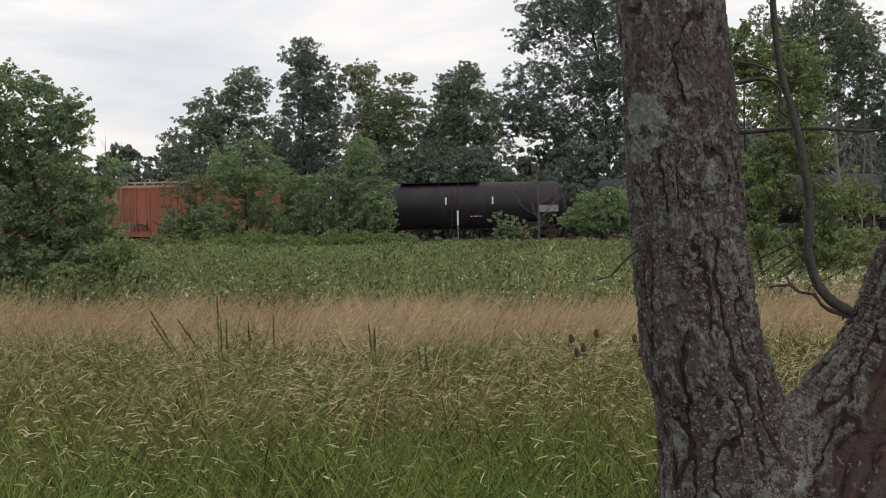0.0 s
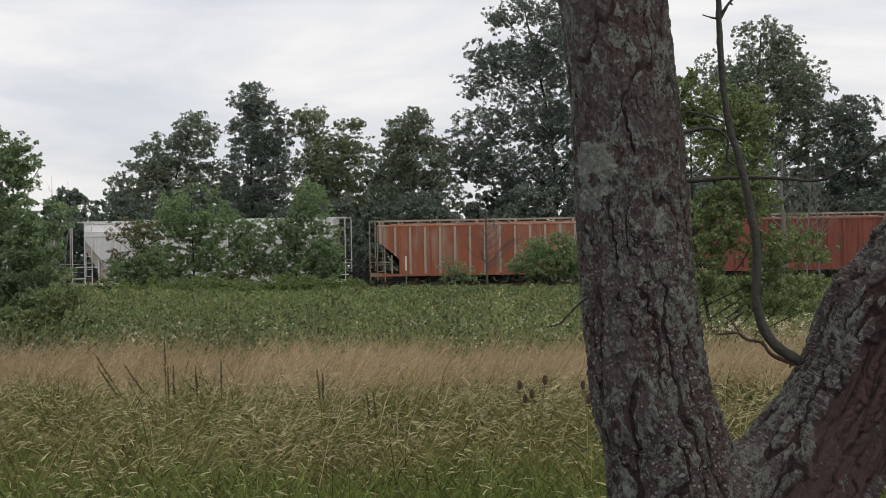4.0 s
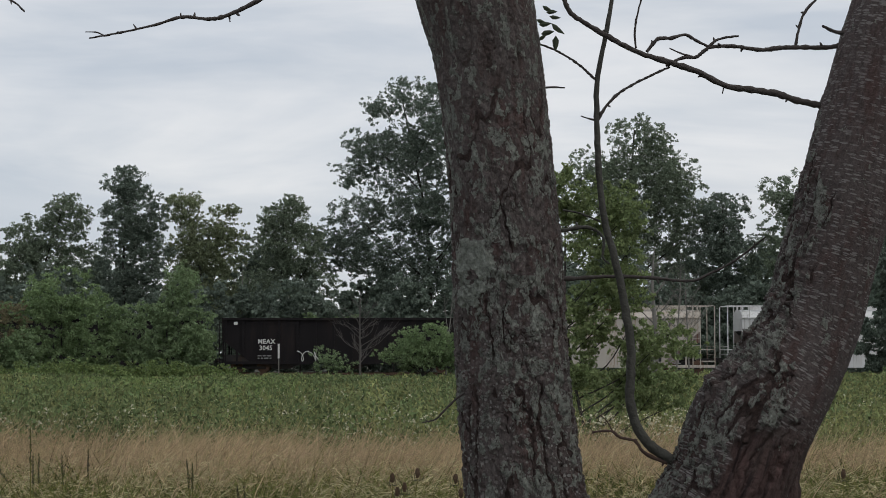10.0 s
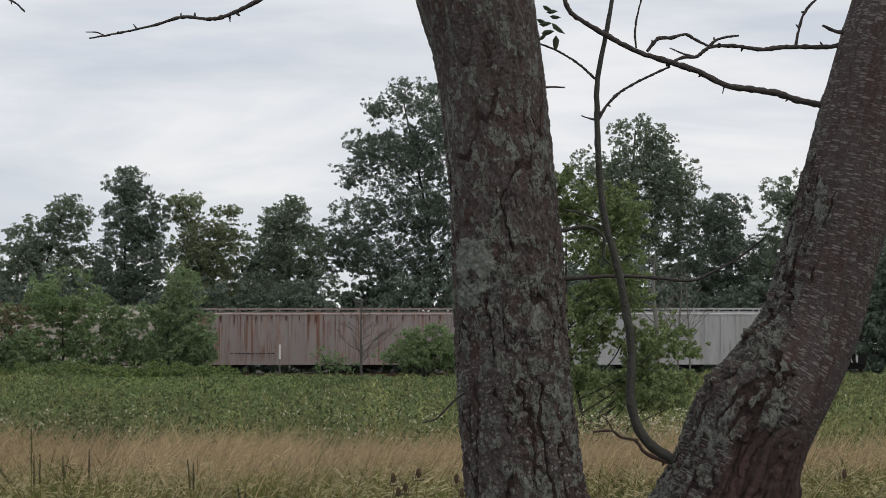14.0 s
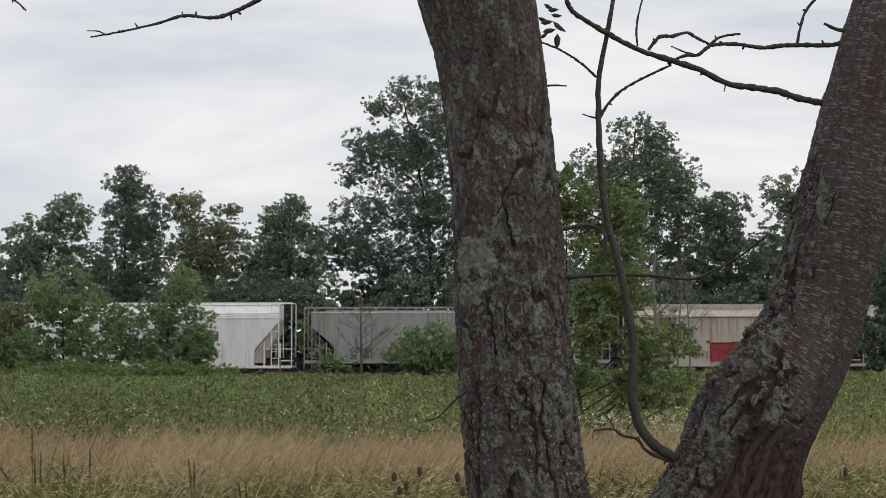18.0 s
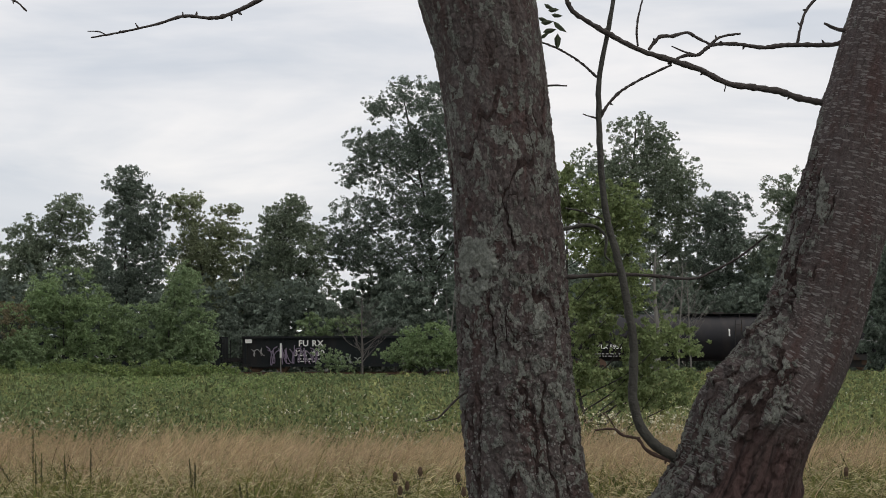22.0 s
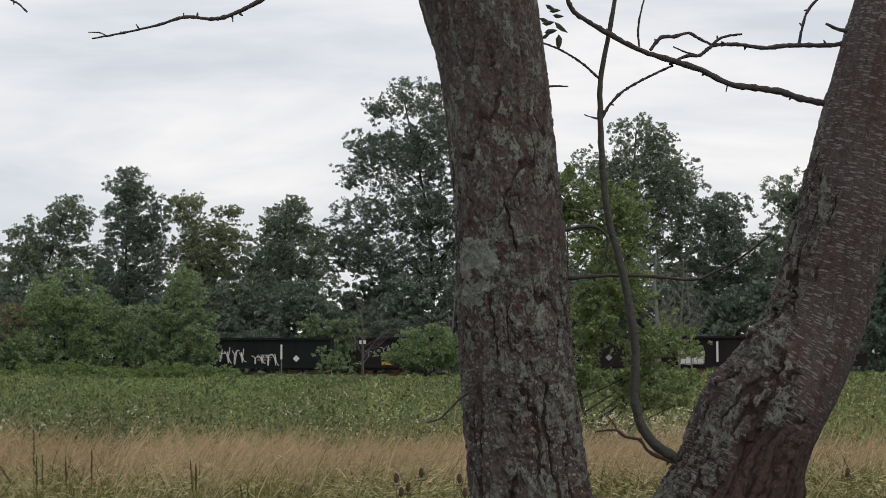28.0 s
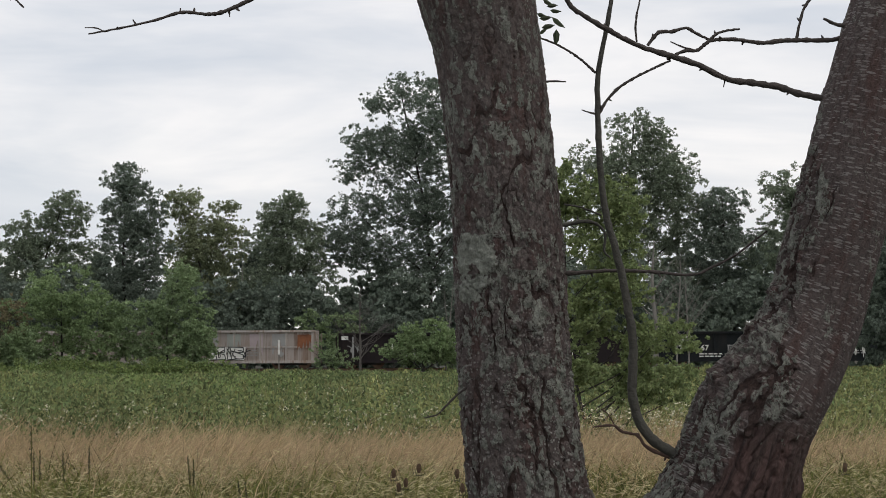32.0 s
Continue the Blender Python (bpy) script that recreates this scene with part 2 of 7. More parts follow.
def leaf_quads(centers, size, rng, flat=0.0, aspect=0.55, droop=None, far=False):
    """A leaf at each centre, turned at random: four-cornered, or three-cornered far off."""
    n = len(centers)
    size = np.asarray(size) * rng.uniform(0.6, 1.3, n)
    a = rng.normal(size=(n, 3))
    a[:, 2] *= 1.0 - flat
    if droop is not None:
        a[:, 2] -= droop
    a /= np.linalg.norm(a, axis=1, keepdims=True)
    b = rng.normal(size=(n, 3))
    b = np.cross(a, b)
    b /= np.linalg.norm(b, axis=1, keepdims=True)
    nrm = np.cross(a, b)
    s = size[:, None]
    if far:
        v = np.stack([centers - a * s, centers + a * s * 0.7 + b * s * aspect * 1.35, centers + a * s * 0.7 - b * s * aspect * 1.35], 1)
        return v.reshape(-1, 3), np.arange(3 * n).reshape(n, 3)
    v = np.stack([centers - a * s, centers + b * s * aspect + nrm * s * 0.15, centers + a * s, centers - b * s * aspect + nrm * s * 0.15], 1)
    return v.reshape(-1, 3), np.arange(4 * n).reshape(n, 4)


# ---- ground ----
def ground_height(x, y):
    """The field is nearly flat, with low swells."""
    return 0.05 * np.sin(x * 0.35 + 1.0) * np.sin(y * 0.21) * np.clip((70 - y) / 40, 0, 1)


def make_ground():
    ys = np.concatenate([np.linspace(-40, 0, 9), np.linspace(2, 130, 90), np.geomspace(135, 2500, 30)])
    xs = np.concatenate([-np.geomspace(2500, 62, 20), np.linspace(-60, 60, 81), np.geomspace(62, 2500, 20)])
    gx, gy = np.meshgrid(xs, ys)
    v = np.stack([gx, gy, ground_height(gx, gy)], -1).reshape(-1, 3)
    i = np.arange(v.shape[0]).reshape(gx.shape)
    f = np.stack([i[:-1, :-1], i[:-1, 1:], i[1:, 1:], i[1:, :-1]], -1).reshape(-1, 4)
    tagged(quick("ground", v, f, SOIL, smooth=True), "flat meadow soil under the grass and weeds", "ground", kind="structure")


make_ground()


def blades(rng, x, y, height, width, lean, wind, segs=4, base=None, head=0.0, curl=0.28):
    """Bent, tapering blades of grass as strips of quads."""
    n = len(x)
    base = ground_height(x, y) if base is None else base
    turn = rng.uniform(0, 2 * np.pi, n)
    bend = np.abs(rng.normal(0, 1, n)) * lean
    dx, dy = np.cos(turn) * bend + wind * rng.uniform(0.3, 1.2, n), np.sin(turn) * bend
    face = rng.uniform(-0.9, 0.9, n)
    wx, wy = np.cos(face) * width, np.sin(face) * width
    rows = []
    for k in range(segs + 1):
        u = k / segs
        w = (1 - u**1.6) * 0.5 + 0.04 + head * max(0.0, 1 - abs(u - 0.86) / 0.16)
        off = u**2.0
        cz = base + height * (u - curl * np.clip(np.hypot(dx, dy), 0, 1.4) * u**3)
        cx, cy = x + dx * height * off, y + dy * height * off
        rows.append(np.stack([np.stack([cx - wx * w, cy - wy * w, cz], -1), np.stack([cx + wx * w, cy + wy * w, cz], -1)], 1))
    v = np.stack(rows, 1).reshape(n, -1, 3)
    one = np.array([[2 * k, 2 * k + 1, 2 * k + 3, 2 * k + 2] for k in range(segs)])
    f = (np.arange(n)[:, None, None] * (2 * segs + 2) + one).reshape(-1, 4)
    return v.reshape(-1, 3), f


def spread(rng, n, y0, y1, x_left=-0.43, x_right=0.33, power=1.0):
    """Points over the wedge of meadow between two distances."""
    y = y0 + (y1 - y0) * rng.uniform(0, 1, n) ** power
    x = rng.uniform(x_left, x_right, n) * y
    return x, y


def patchy(x, y, sx, sy, z):
    return np.array([noise.noise((a * sx, b * sy, z)) for a, b in zip(x, y)])


def arched(rng, x, y, length, width, az, rise, bend, power=1.6, segs=4, cuts=(0.0, 1.0), taper=1.0):
    """Blades that rise at an angle and arch over; cuts picks the stretch of each one that is built."""
    n = len(x)
    u = np.linspace(cuts[0], cuts[1], segs + 1)
    fine = np.linspace(0, 1, 25)
    th = rise[:, None] - bend[:, None] * fine[None, :] ** power
    step = length[:, None] / 24
    run = np.concatenate([np.zeros((n, 1)), np.cumsum(np.cos(th[:, 1:]) * step, 1)], 1)
    up = np.concatenate([np.zeros((n, 1)), np.cumsum(np.sin(th[:, 1:]) * step, 1)], 1)
    k = np.clip((u * 24).round().astype(int), 0, 24)
    run, up, th = run[:, k], up[:, k], th[:, k]
    ca, sa = np.cos(az)[:, None], np.sin(az)[:, None]
    c = np.stack([x[:, None] + ca * run, y[:, None] + sa * run, ground_height(x, y)[:, None] + np.maximum(up, 0.01)], -1)
    roll = rng.uniform(-1.0, 1.0, n)[:, None]
    side = np.stack([-np.sin(th) * ca * np.cos(roll) - sa * np.sin(roll), -np.sin(th) * sa * np.cos(roll) + ca * np.sin(roll), np.cos(th) * np.cos(roll)], -1)
    s = np.linspace(0, 1, segs + 1)
    prof = (1 - s**2) * taper + (1 - taper) * np.sin(np.pi * (0.12 + 0.82 * s)) + 0.05
    w = side * (width[:, None] * prof[None, :] * 0.5)[..., None]
    v = np.stack([c - w, c + w], 2).reshape(-1, 3)
    one = np.array([[2 * q, 2 * q + 1, 2 * q + 3, 2 * q + 2] for q in range(segs)])
    f = (np.arange(n)[:, None, None] * (2 * segs + 2) + one).reshape(-1, 4)
    return v, f


def meadow():
    rng = rng_of(3)
    uni = rng.uniform

    def stand(n, y0, y1, power, sx, sy, z, base, gain):
        """Places for blades, thick and thin in patches."""
        x, y = spread(rng, n, y0, y1, power=power)
        patch = patchy(x, y, sx, sy, z)
        keep = uni(0, 1, n) < np.clip(base + gain * patch, 0.05, 1)
        return x[keep], y[keep], patch[keep]

    # lush green grass, arching every way
    x, y, patch = stand(112000, 5.0, 18.0, 0.8, 1.1, 0.9, 3.0, 0.7, 1.9)
    keep = uni(0, 1, len(x)) < np.interp(y, [9, 14, 17.5], [1.0, 0.9, 0.35])
    x, y, patch = x[keep], y[keep], patch[keep]
    n = len(x)
    v, f = arched(rng, x, y, uni(0.3, 0.78, n) * (1 + 0.35 * patch), uni(0.006, 0.014, n), uni(0, 2 * np.pi, n), np.radians(uni(58, 90, n)), np.radians(uni(15, 150, n)), 1.7, 3)
    tagged(quick("green_grass", v, f, GRASS_GREEN), "lush green meadow grass with bent blades", "grass", kind="stuff")
    # the same grass round the foot of the near tree
    near = rng_of(9)
    x, y = near.uniform(-2.6, 2.8, 16000), near.uniform(1.6, 5.1, 16000)
    n = len(x)
    v, f = arched(near, x, y, near.uniform(0.25, 0.55, n), near.uniform(0.006, 0.014, n), near.uniform(0, 2 * np.pi, n), np.radians(near.uniform(58, 90, n)), np.radians(near.uniform(15, 150, n)), 1.7, 3)
    tagged(quick("tree_foot_grass", v, f, GRASS_GREEN), "green grass round the foot of the forked tree", "grass", kind="stuff")
    # fresh bright tufts
    cx, cy = spread(rng, 300, 5.2, 9.4, power=0.9)
    x, y = np.repeat(cx, 75) + rng.normal(0, 0.15, 22500), np.repeat(cy, 75) + rng.normal(0, 0.15, 22500)
    n = len(x)
    v, f = arched(rng, x, y, uni(0.35, 0.8, n), uni(0.006, 0.014, n), uni(0, 2 * np.pi, n), np.radians(uni(60, 90, n)), np.radians(uni(10, 110, n)), 1.8, 4)
    tagged(quick("grass_tufts", v, f, GRASS_FRESH), "bright fresh green grass tufts", "grass", kind="stuff")
    # stems with pale nodding heads, blown mostly one way
    x, y, _ = stand(66000, 5.2, 17.0, 0.75, 1.0, 0.9, 7.0, 0.5, 2.4)
    keep = uni(0, 1, len(x)) < np.interp(y, [5.5, 7.5, 9, 13], [0.2, 0.42, 0.9, 1.0])
    x, y = x[keep], y[keep]
    n = len(x)
    az = rng.normal(0.0, 1.0, n) + np.pi * (uni(0, 1, n) < 0.33)
    args = (uni(0.38, 0.86, n), np.full(n, 0.003), az, np.radians(uni(50, 88, n)), np.radians(uni(40, 140, n)))
    v, f = arched(rng, x, y, *args, power=4.0, segs=2, cuts=(0.0, 0.9), taper=0.3)
    tagged(quick("straw_stems", v, f, GRASS_STEM), "thin yellowing grass stems", "grass", kind="stuff")
    v, f = arched(rng, x, y, args[0], uni(0.0035, 0.0068, n), *args[2:], power=4.0, segs=3, cuts=(0.905, 1.0), taper=0.0)
    tagged(quick("seed_heads", v, f, GRASS_HEAD), "pale straw-coloured nodding grass heads", "grass", kind="stuff")
    # flattened dead blades in patches
    x, y, patch = stand(46000, 5.0, 13.5, 0.85, 0.6, 0.5, 12.0, 0.3, 2.8)
    n = len(x)
    v, f = arched(rng, x, y, uni(0.3, 0.7, n), uni(0.005, 0.011, n), uni(0, 2 * np.pi, n), np.radians(uni(45, 85, n)), np.radians(uni(30, 130, n)), 1.4, 3)
    tagged(quick("dead_grass", v, f, GRASS_DEAD), "flattened brown dead grass blades", "grass", kind="stuff")
    # dry brown grass further out, in leaning swathes
    x, y = spread(rng, 112000, 9.0, 21.8, power=0.6)
    far_edge = 20.6 + 0.6 * np.sin(x * 0.9) + 0.4 * np.sin(x * 2.3 + 1)
    swathe = patchy(x, y, 0.8, 0.45, 20.0)
    near_edge = 17.0 + 2.2 * patchy(x, y, 0.35, 0.1, 4.0)
    keep = (y < far_edge) & (uni(0, 1, len(x)) < np.clip((y - near_edge) * 0.4 + 0.3, 0.03, 1))
    x, y, swathe = x[keep], y[keep], swathe[keep]
    n = len(x)
    az = rng.normal(0.0, 1.25, n) + 0.5 * swathe
    v, f = arched(rng, x, y, uni(0.62, 1.08, n) * (1 + 0.14 * swathe), uni(0.004, 0.008, n), az, np.radians(uni(56, 90, n)), np.radians(uni(20, 150, n)), 2.4, 3, taper=0.55)
    tagged(quick("dry_grass", v, f, GRASS_DRY), "tall dry tan meadow grass leaning in the wind", "grass", kind="stuff")
    # a few green blades through the dry grass
    x, y, _ = stand(9000, 10.5, 20.5, 0.8, 0.4, 0.3, 31.0, 0.45, 2.0)
    n = len(x)
    v, f = arched(rng, x, y, uni(0.45, 0.85, n), uni(0.006, 0.012, n), uni(0, 2 * np.pi, n), np.radians(uni(65, 90, n)), np.radians(uni(10, 90, n)), 1.7, 3)
    tagged(quick("green_blades", v, f, GRASS_GREEN), "green blades mixed into dry grass", "grass", kind="stuff")


meadow()


def weeds():
    rng = rng_of(5)
    # stems with leaves: plants of uneven height across the field to the track
    n = 10000
    y = 19.8 + 86 * rng.uniform(0, 1, n) ** 1.35
    x = rng.uniform(-0.46, 0.36, n) * y
    lump = patchy(x, y, 0.12, 0.08, 9.0) + 0.5 * patchy(x, y, 0.5, 0.4, 15.0)
    tall = np.interp(y, [20, 35, 60, 90, 106], [0.82, 0.74, 0.52, 0.3, 0.26])
    h = np.clip(rng.normal(1.0, 0.16, n) + 1.3 * lump + 0.5 * patchy(x, y, 0.9, 0.6, 27.0), 0.3, 1.8) * tall
    per = 42
    t = rng.uniform(0.1, 1.0, (n, per)) ** 0.8
    r = (0.05 + 0.20 * (1 - t)) * (0.7 + y[:, None] / 80)
    a = rng.uniform(0, 2 * np.pi, (n, per))
    c = np.stack([x[:, None] + r * np.cos(a), y[:, None] + r * np.sin(a), ground_height(x, y)[:, None] + h[:, None] * t], -1)
    size = (0.019 + 0.00085 * y)[:, None] * np.ones(per)
    kind = patchy(x, y, 0.09, 0.06, 40.0) + rng.normal(0, 0.16, n)
    for name, mat, pick, label in (("weeds", WEED, kind < 0.16, "dense green goldenrod and other tall weeds"), ("pale_weeds", WEED_PALE, kind >= 0.16, "paler yellow-green weeds between the goldenrod")):
        v, f = leaf_quads(c[pick].reshape(-1, 3), size[pick].ravel(), rng, flat=-0.5, aspect=0.36, far=True)
        tagged(quick(name, v, f, mat), label, "weeds", kind="stuff")
    # mounds of goldenrod: bright before the bushes, duller over the rest of the field
    for name, mat, m, y0, y1, left, right, label in (("goldenrod_mounds", WEED_BRIGHT, 420, 42, 92, -0.30, -0.085, "bright green mounds of leafy goldenrod"),
                                                     ("weed_mounds", WEED, 520, 24, 95, -0.42, 0.33, "soft green mounds of leafy weeds")):
        my = y0 + (y1 - y0) * rng.uniform(0, 1, m) ** 0.9
        mx = rng.uniform(left, right, m) * my
        d = rng.normal(size=(m, 240, 3))
        d /= np.linalg.norm(d, axis=2, keepdims=True)
        wide, high = rng.uniform(0.4, 1.1, (m, 1)), rng.uniform(0.5, 0.9, (m, 1)) * np.interp(my, [24, 42, 70, 95], [1.2, 1.15, 0.75, 0.35])[:, None]
        u = rng.uniform(0.75, 1.05, (m, 240))
        c = np.stack([mx[:, None] + d[..., 0] * wide * u, my[:, None] + d[..., 1] * wide * u, np.abs(d[..., 2]) * high * u], -1).reshape(-1, 3)
        v, f = leaf_quads(c, np.repeat(0.03 + 0.0006 * my, 240), rng, flat=-0.4, aspect=0.38, far=True)
        tagged(quick(name, v, f, mat), label, "weeds", kind="stuff")
    # upright stems that stand over the leaves
    x, y = spread(rng, 5000, 20.5, 95, -0.46, 0.36, 1.6)
    tall = np.interp(y, [20, 35, 60, 90, 106], [0.95, 0.88, 0.62, 0.32, 0.2])
    v, f = blades(rng, x, y, tall * rng.uniform(0.75, 1.15, len(x)), 0.008 + 0.0003 * y, 0.16, 0.1, 3, head=0.8)
    tagged(quick("weed_stalks", v, f, WEED_STALK), "thin straw-green weed stalks with small heads", "weeds", kind="stuff")
    # small white flowers
    n = 8500
    y = 20.0 + 34 * rng.uniform(0, 1, n) ** 3.0
    x = rng.uniform(-0.44, 0.34, n) * y
    keep = rng.uniform(0, 1, n) < np.clip(0.25 + 1.6 * patchy(x, y, 0.3, 0.3, 2.0), 0.02, 1) * np.where(x > -0.11 * y, np.interp(y, [28, 38, 54], [1.0, 0.4, 0.25]), np.interp(y, [21.5, 23.5, 40], [0.3, 0.08, 0.04]))
    x, y = x[keep], y[keep]
    z = ground_height(x, y) + rng.uniform(0.6, 0.98, len(x)) * np.interp(y, [20, 60], [1.0, 0.9])
    c = np.repeat(np.stack([x, y, z], -1), 4, 0)
    c += rng.normal(0, 0.014, c.shape)
    v, f = leaf_quads(c, 0.015, rng, flat=0.5, aspect=0.8)
    tagged(quick("wildflowers", v, f, FLOWER), "scattered small white wildflower heads", "flowers", kind="stuff")


weeds()


# ---- trees and bushes ----
def ball(rng, n):
    d = rng.normal(size=(n, 3))
    d /= np.linalg.norm(d, axis=1, keepdims=True)
    return d * rng.uniform(0, 1, (n, 1)) ** (1 / 2.4)


def lobe_points(rng, lobes, count, clump, hollow=0.3, per=18, bough=16):
    """Leaf places in clumps of clumps through a set of lobes (x, z, half width, half height, half depth)."""
    lobes = np.asarray(lobes, float)
    vol = lobes[:, 2] * lobes[:, 3]
    # big boughs first, then clumps of leaves on each
    boughs = max(5, int(len(lobes) * bough))
    pick = rng.choice(len(lobes), boughs, p=vol / vol.sum())
    d = rng.normal(size=(boughs, 3))
    d /= np.linalg.norm(d, axis=1, keepdims=True)
    rad = hollow + (1 - hollow) * rng.uniform(0, 1, boughs) ** 0.42
    L = lobes[pick]
    big = np.stack([L[:, 0] + d[:, 0] * L[:, 2] * rad, d[:, 1] * L[:, 4] * rad, L[:, 1] + d[:, 2] * L[:, 3] * rad], -1)
    n = max(8, count // per)
    own = rng.integers(0, boughs, n)
    bsz = clump * rng.uniform(1.2, 2.4, boughs)
    d = rng.normal(size=(n, 3))
    d /= np.linalg.norm(d, axis=1, keepdims=True)
    c = big[own] + d * (bsz[own] * rng.uniform(0.45, 1.0, n))[:, None] * np.array([1.1, 1.1, 0.75])
    size = clump * rng.uniform(0.3, 0.8, n)
    pts = np.repeat(c, per, 0) + ball(rng, n * per) * np.repeat(size, per)[:, None] * np.array([1.1, 1.1, 0.8])
    return pts[pts[:, 2] > 0.05], c


def make_tree(name, x, y, lobes, leaf, mat, count, label, category="tree", clump=0.6, trunk_r=0.22, seed=1, limbs=12, bark=None,
              base_h=1.0, group="", hollow=0.3, bough=16, droop=None, aspect=0.55, flat=0.0, mat2=None):
    """lobes: x and z of the middle, half width, half height, half depth, all from the trunk's foot."""
    rng = rng_of(seed)
    root = empty(name, pose(x, y, float(ground_height(x, y))), label, category, group)
    pts, centers = lobe_points(rng, lobes, count, clump, hollow, bough=bough)
    v, f = leaf_quads(pts, leaf, rng, flat=flat, aspect=aspect, droop=droop, far=y > 60)
    quick("crown", v, f, mat, root)
    L = np.asarray(lobes, float)
    top = L[np.argmax(L[:, 1] + 0.6 * L[:, 3])]
    th = top[1] + 0.3 * top[3]
    mid = np.array([top[0] * 0.25 + rng.normal(0, 0.02 * th), rng.normal(0, 0.1), th * 0.5])
    line = spline([[0, 0, -0.1], [0.02, 0, base_h * 0.6], mid, [top[0] * 0.9, 0, th]], 30)
    quick("trunk", *tube_arrays(line, trunk_r * np.linspace(1.15, 0.15, 30), 8), bark or BARK_FAR, root, smooth=True)
    order = rng.permutation(len(centers))[:limbs]
    for c in centers[order]:
        # limbs rise from the trunk at about 45 degrees
        reach = math.hypot(c[0] - np.interp(c[2], line[:, 2], line[:, 0]), c[1])
        z0 = max(base_h * 0.7, min(c[2] - rng.uniform(0.6, 1.1) * reach, th * 0.95))
        k = int(np.argmin(abs(line[:, 2] - z0)))
        p0 = line[k]
        span = np.linalg.norm(c - p0)
        m = (p0 + c) / 2 + np.array([0, 0, -0.05 * span]) + rng.normal(0, 0.05 * span, 3)
        br = spline([p0, m, c], 9)
        r0 = trunk_r * (1.15 - k / 30) * 0.5
        pieces = [tube_arrays(br, np.linspace(r0, 0.004 + r0 * 0.15, 9), 6)]
        for _ in range(3):
            k2 = rng.integers(3, 8)
            e = br[k2] + rng.normal(0, 1, 3) * clump * 0.8 + np.array([0, 0, 0.35 * clump])
            pieces.append(tube_arrays(spline([br[k2], (br[k2] + e) / 2 + rng.normal(0, 0.08 * clump, 3), e], 5), np.linspace(r0 * 0.35, r0 * 0.08, 5), 5))
        quick("limb", *join(pieces), bark or BARK_FAR, root, smooth=True)
    return root


TREE_Y = 130.0


def tree_row():
    g = "trees behind the railway"
    # x of the foot, distance, lobes, leaves, colour
    def tr(name, fx, y, lobes, mat, count, label, seed, wide=1.2, **kw):
        make_tree(name, fx, y, [(a - fx, b, c * wide, d * 1.08, e) for a, b, c, d, e in lobes], 0.08, mat, int(count * 3.9), label, group=g, seed=seed, bough=130, clump=0.33, hollow=0.1, **kw)

    tr("tree", -32.455, 130, [(-29.99, 12.337, 1.883, 1.703, 1.8), (-33.128, 10.759, 1.569, 1.703, 1.8),
        (-30.886, 8.734, 3.362, 2.69, 2.5), (-34.248, 7.835, 2.69, 2.466, 2.5)],
       LEAF_TREE, 14000, "broadleaf tree with a ragged mid-green crown", 11, wide=1.05)
    tr("tree", -24.232, 128, [(-24.673, 14.842, 1.677, 1.236, 1.5), (-24.099, 12.173, 2.56, 2.119, 2.2),
        (-24.011, 9.068, 2.913, 2.428, 2.6), (-24.452, 5.973, 2.207, 1.545, 2.2)],
       LEAF_DARK, 14500, "tall dark-green broadleaf tree with an open crown", 12, wide=1.05)
    tr("tree", -18.927, 131, [(-20.599, 12.964, 1.446, 1.536, 1.6), (-17.346, 11.6, 1.536, 1.626, 1.6),
        (-19.063, 9.694, 3.162, 2.484, 2.5), (-18.701, 6.074, 3.388, 2.033, 2.5)],
       LEAF_OLIVE, 13500, "yellow-green broadleaf tree with a split top", 13, wide=1.1)
    tr("tree", -12.277, 129, [(-12.411, 12.479, 1.69, 1.601, 1.8), (-12.099, 10.019, 2.758, 2.135, 2.5),
        (-11.966, 6.897, 3.336, 2.224, 2.8)],
       LEAF_TREE, 14000, "round-topped broadleaf tree with a full crown", 14)
    tr("tree", -0.865, 132, [(-1.092, 22.396, 1.912, 1.366, 3), (-3.596, 22.72, 1.457, 1.001, 2.4), (-5.28, 21.24, 1.183, 0.91, 2.0), (-2.23, 20.086, 3.004, 1.73, 3),
        (-6.099, 18.38, 1.548, 1.366, 3), (-3.823, 17.091, 3.186, 2.048, 3), (0.273, 18.012, 3.414, 2.731, 3.5),
        (-7.237, 16.171, 1.274, 1.274, 2.5), (-6.782, 12.729, 2.367, 1.639, 3.5), (-2.913, 13.417, 3.414, 2.276, 3.5), (0.728, 12.5, 3.641, 3.186, 3.8),
        (3.459, 16.631, 2.731, 4.097, 3.5), (-4.734, 9.984, 4.097, 1.457, 3), (0.728, 8.386, 2.731, 2.276, 3), (-2.23, 7.474, 2.731, 1.593, 2.5), (-8.375, 10.212, 2.048, 1.821, 2.5), (-5.644, 8.614, 2.503, 1.001, 2.5)],
       LEAF_DARK, 45000, "very tall oak with an open branching crown", 15, trunk_r=0.26, limbs=18)
    tr("tree", 15.41, 133, [(15.868, 19.296, 2.201, 1.743, 2.4), (16.327, 16.281, 3.302, 2.293, 3),
        (12.658, 16.281, 2.293, 2.064, 2.4), (19.767, 14.43, 1.834, 2.064, 2.4), (15.868, 15.355, 4.128, 2.522, 3), (14.951, 12.121, 5.045, 3.21, 3.4), (18.161, 12.121, 3.21, 2.752, 3), (18.4, 16.7, 2.1, 2.1, 2.4), (20.3, 12.9, 1.9, 2.2, 2.4), (17.6, 18.6, 1.3, 1.2, 2.0),
        (15.41, 7.517, 5.962, 2.293, 3.4)],
       LEAF_TREE, 29000, "big broadleaf tree with a domed dense crown", 16, trunk_r=0.35, limbs=20)
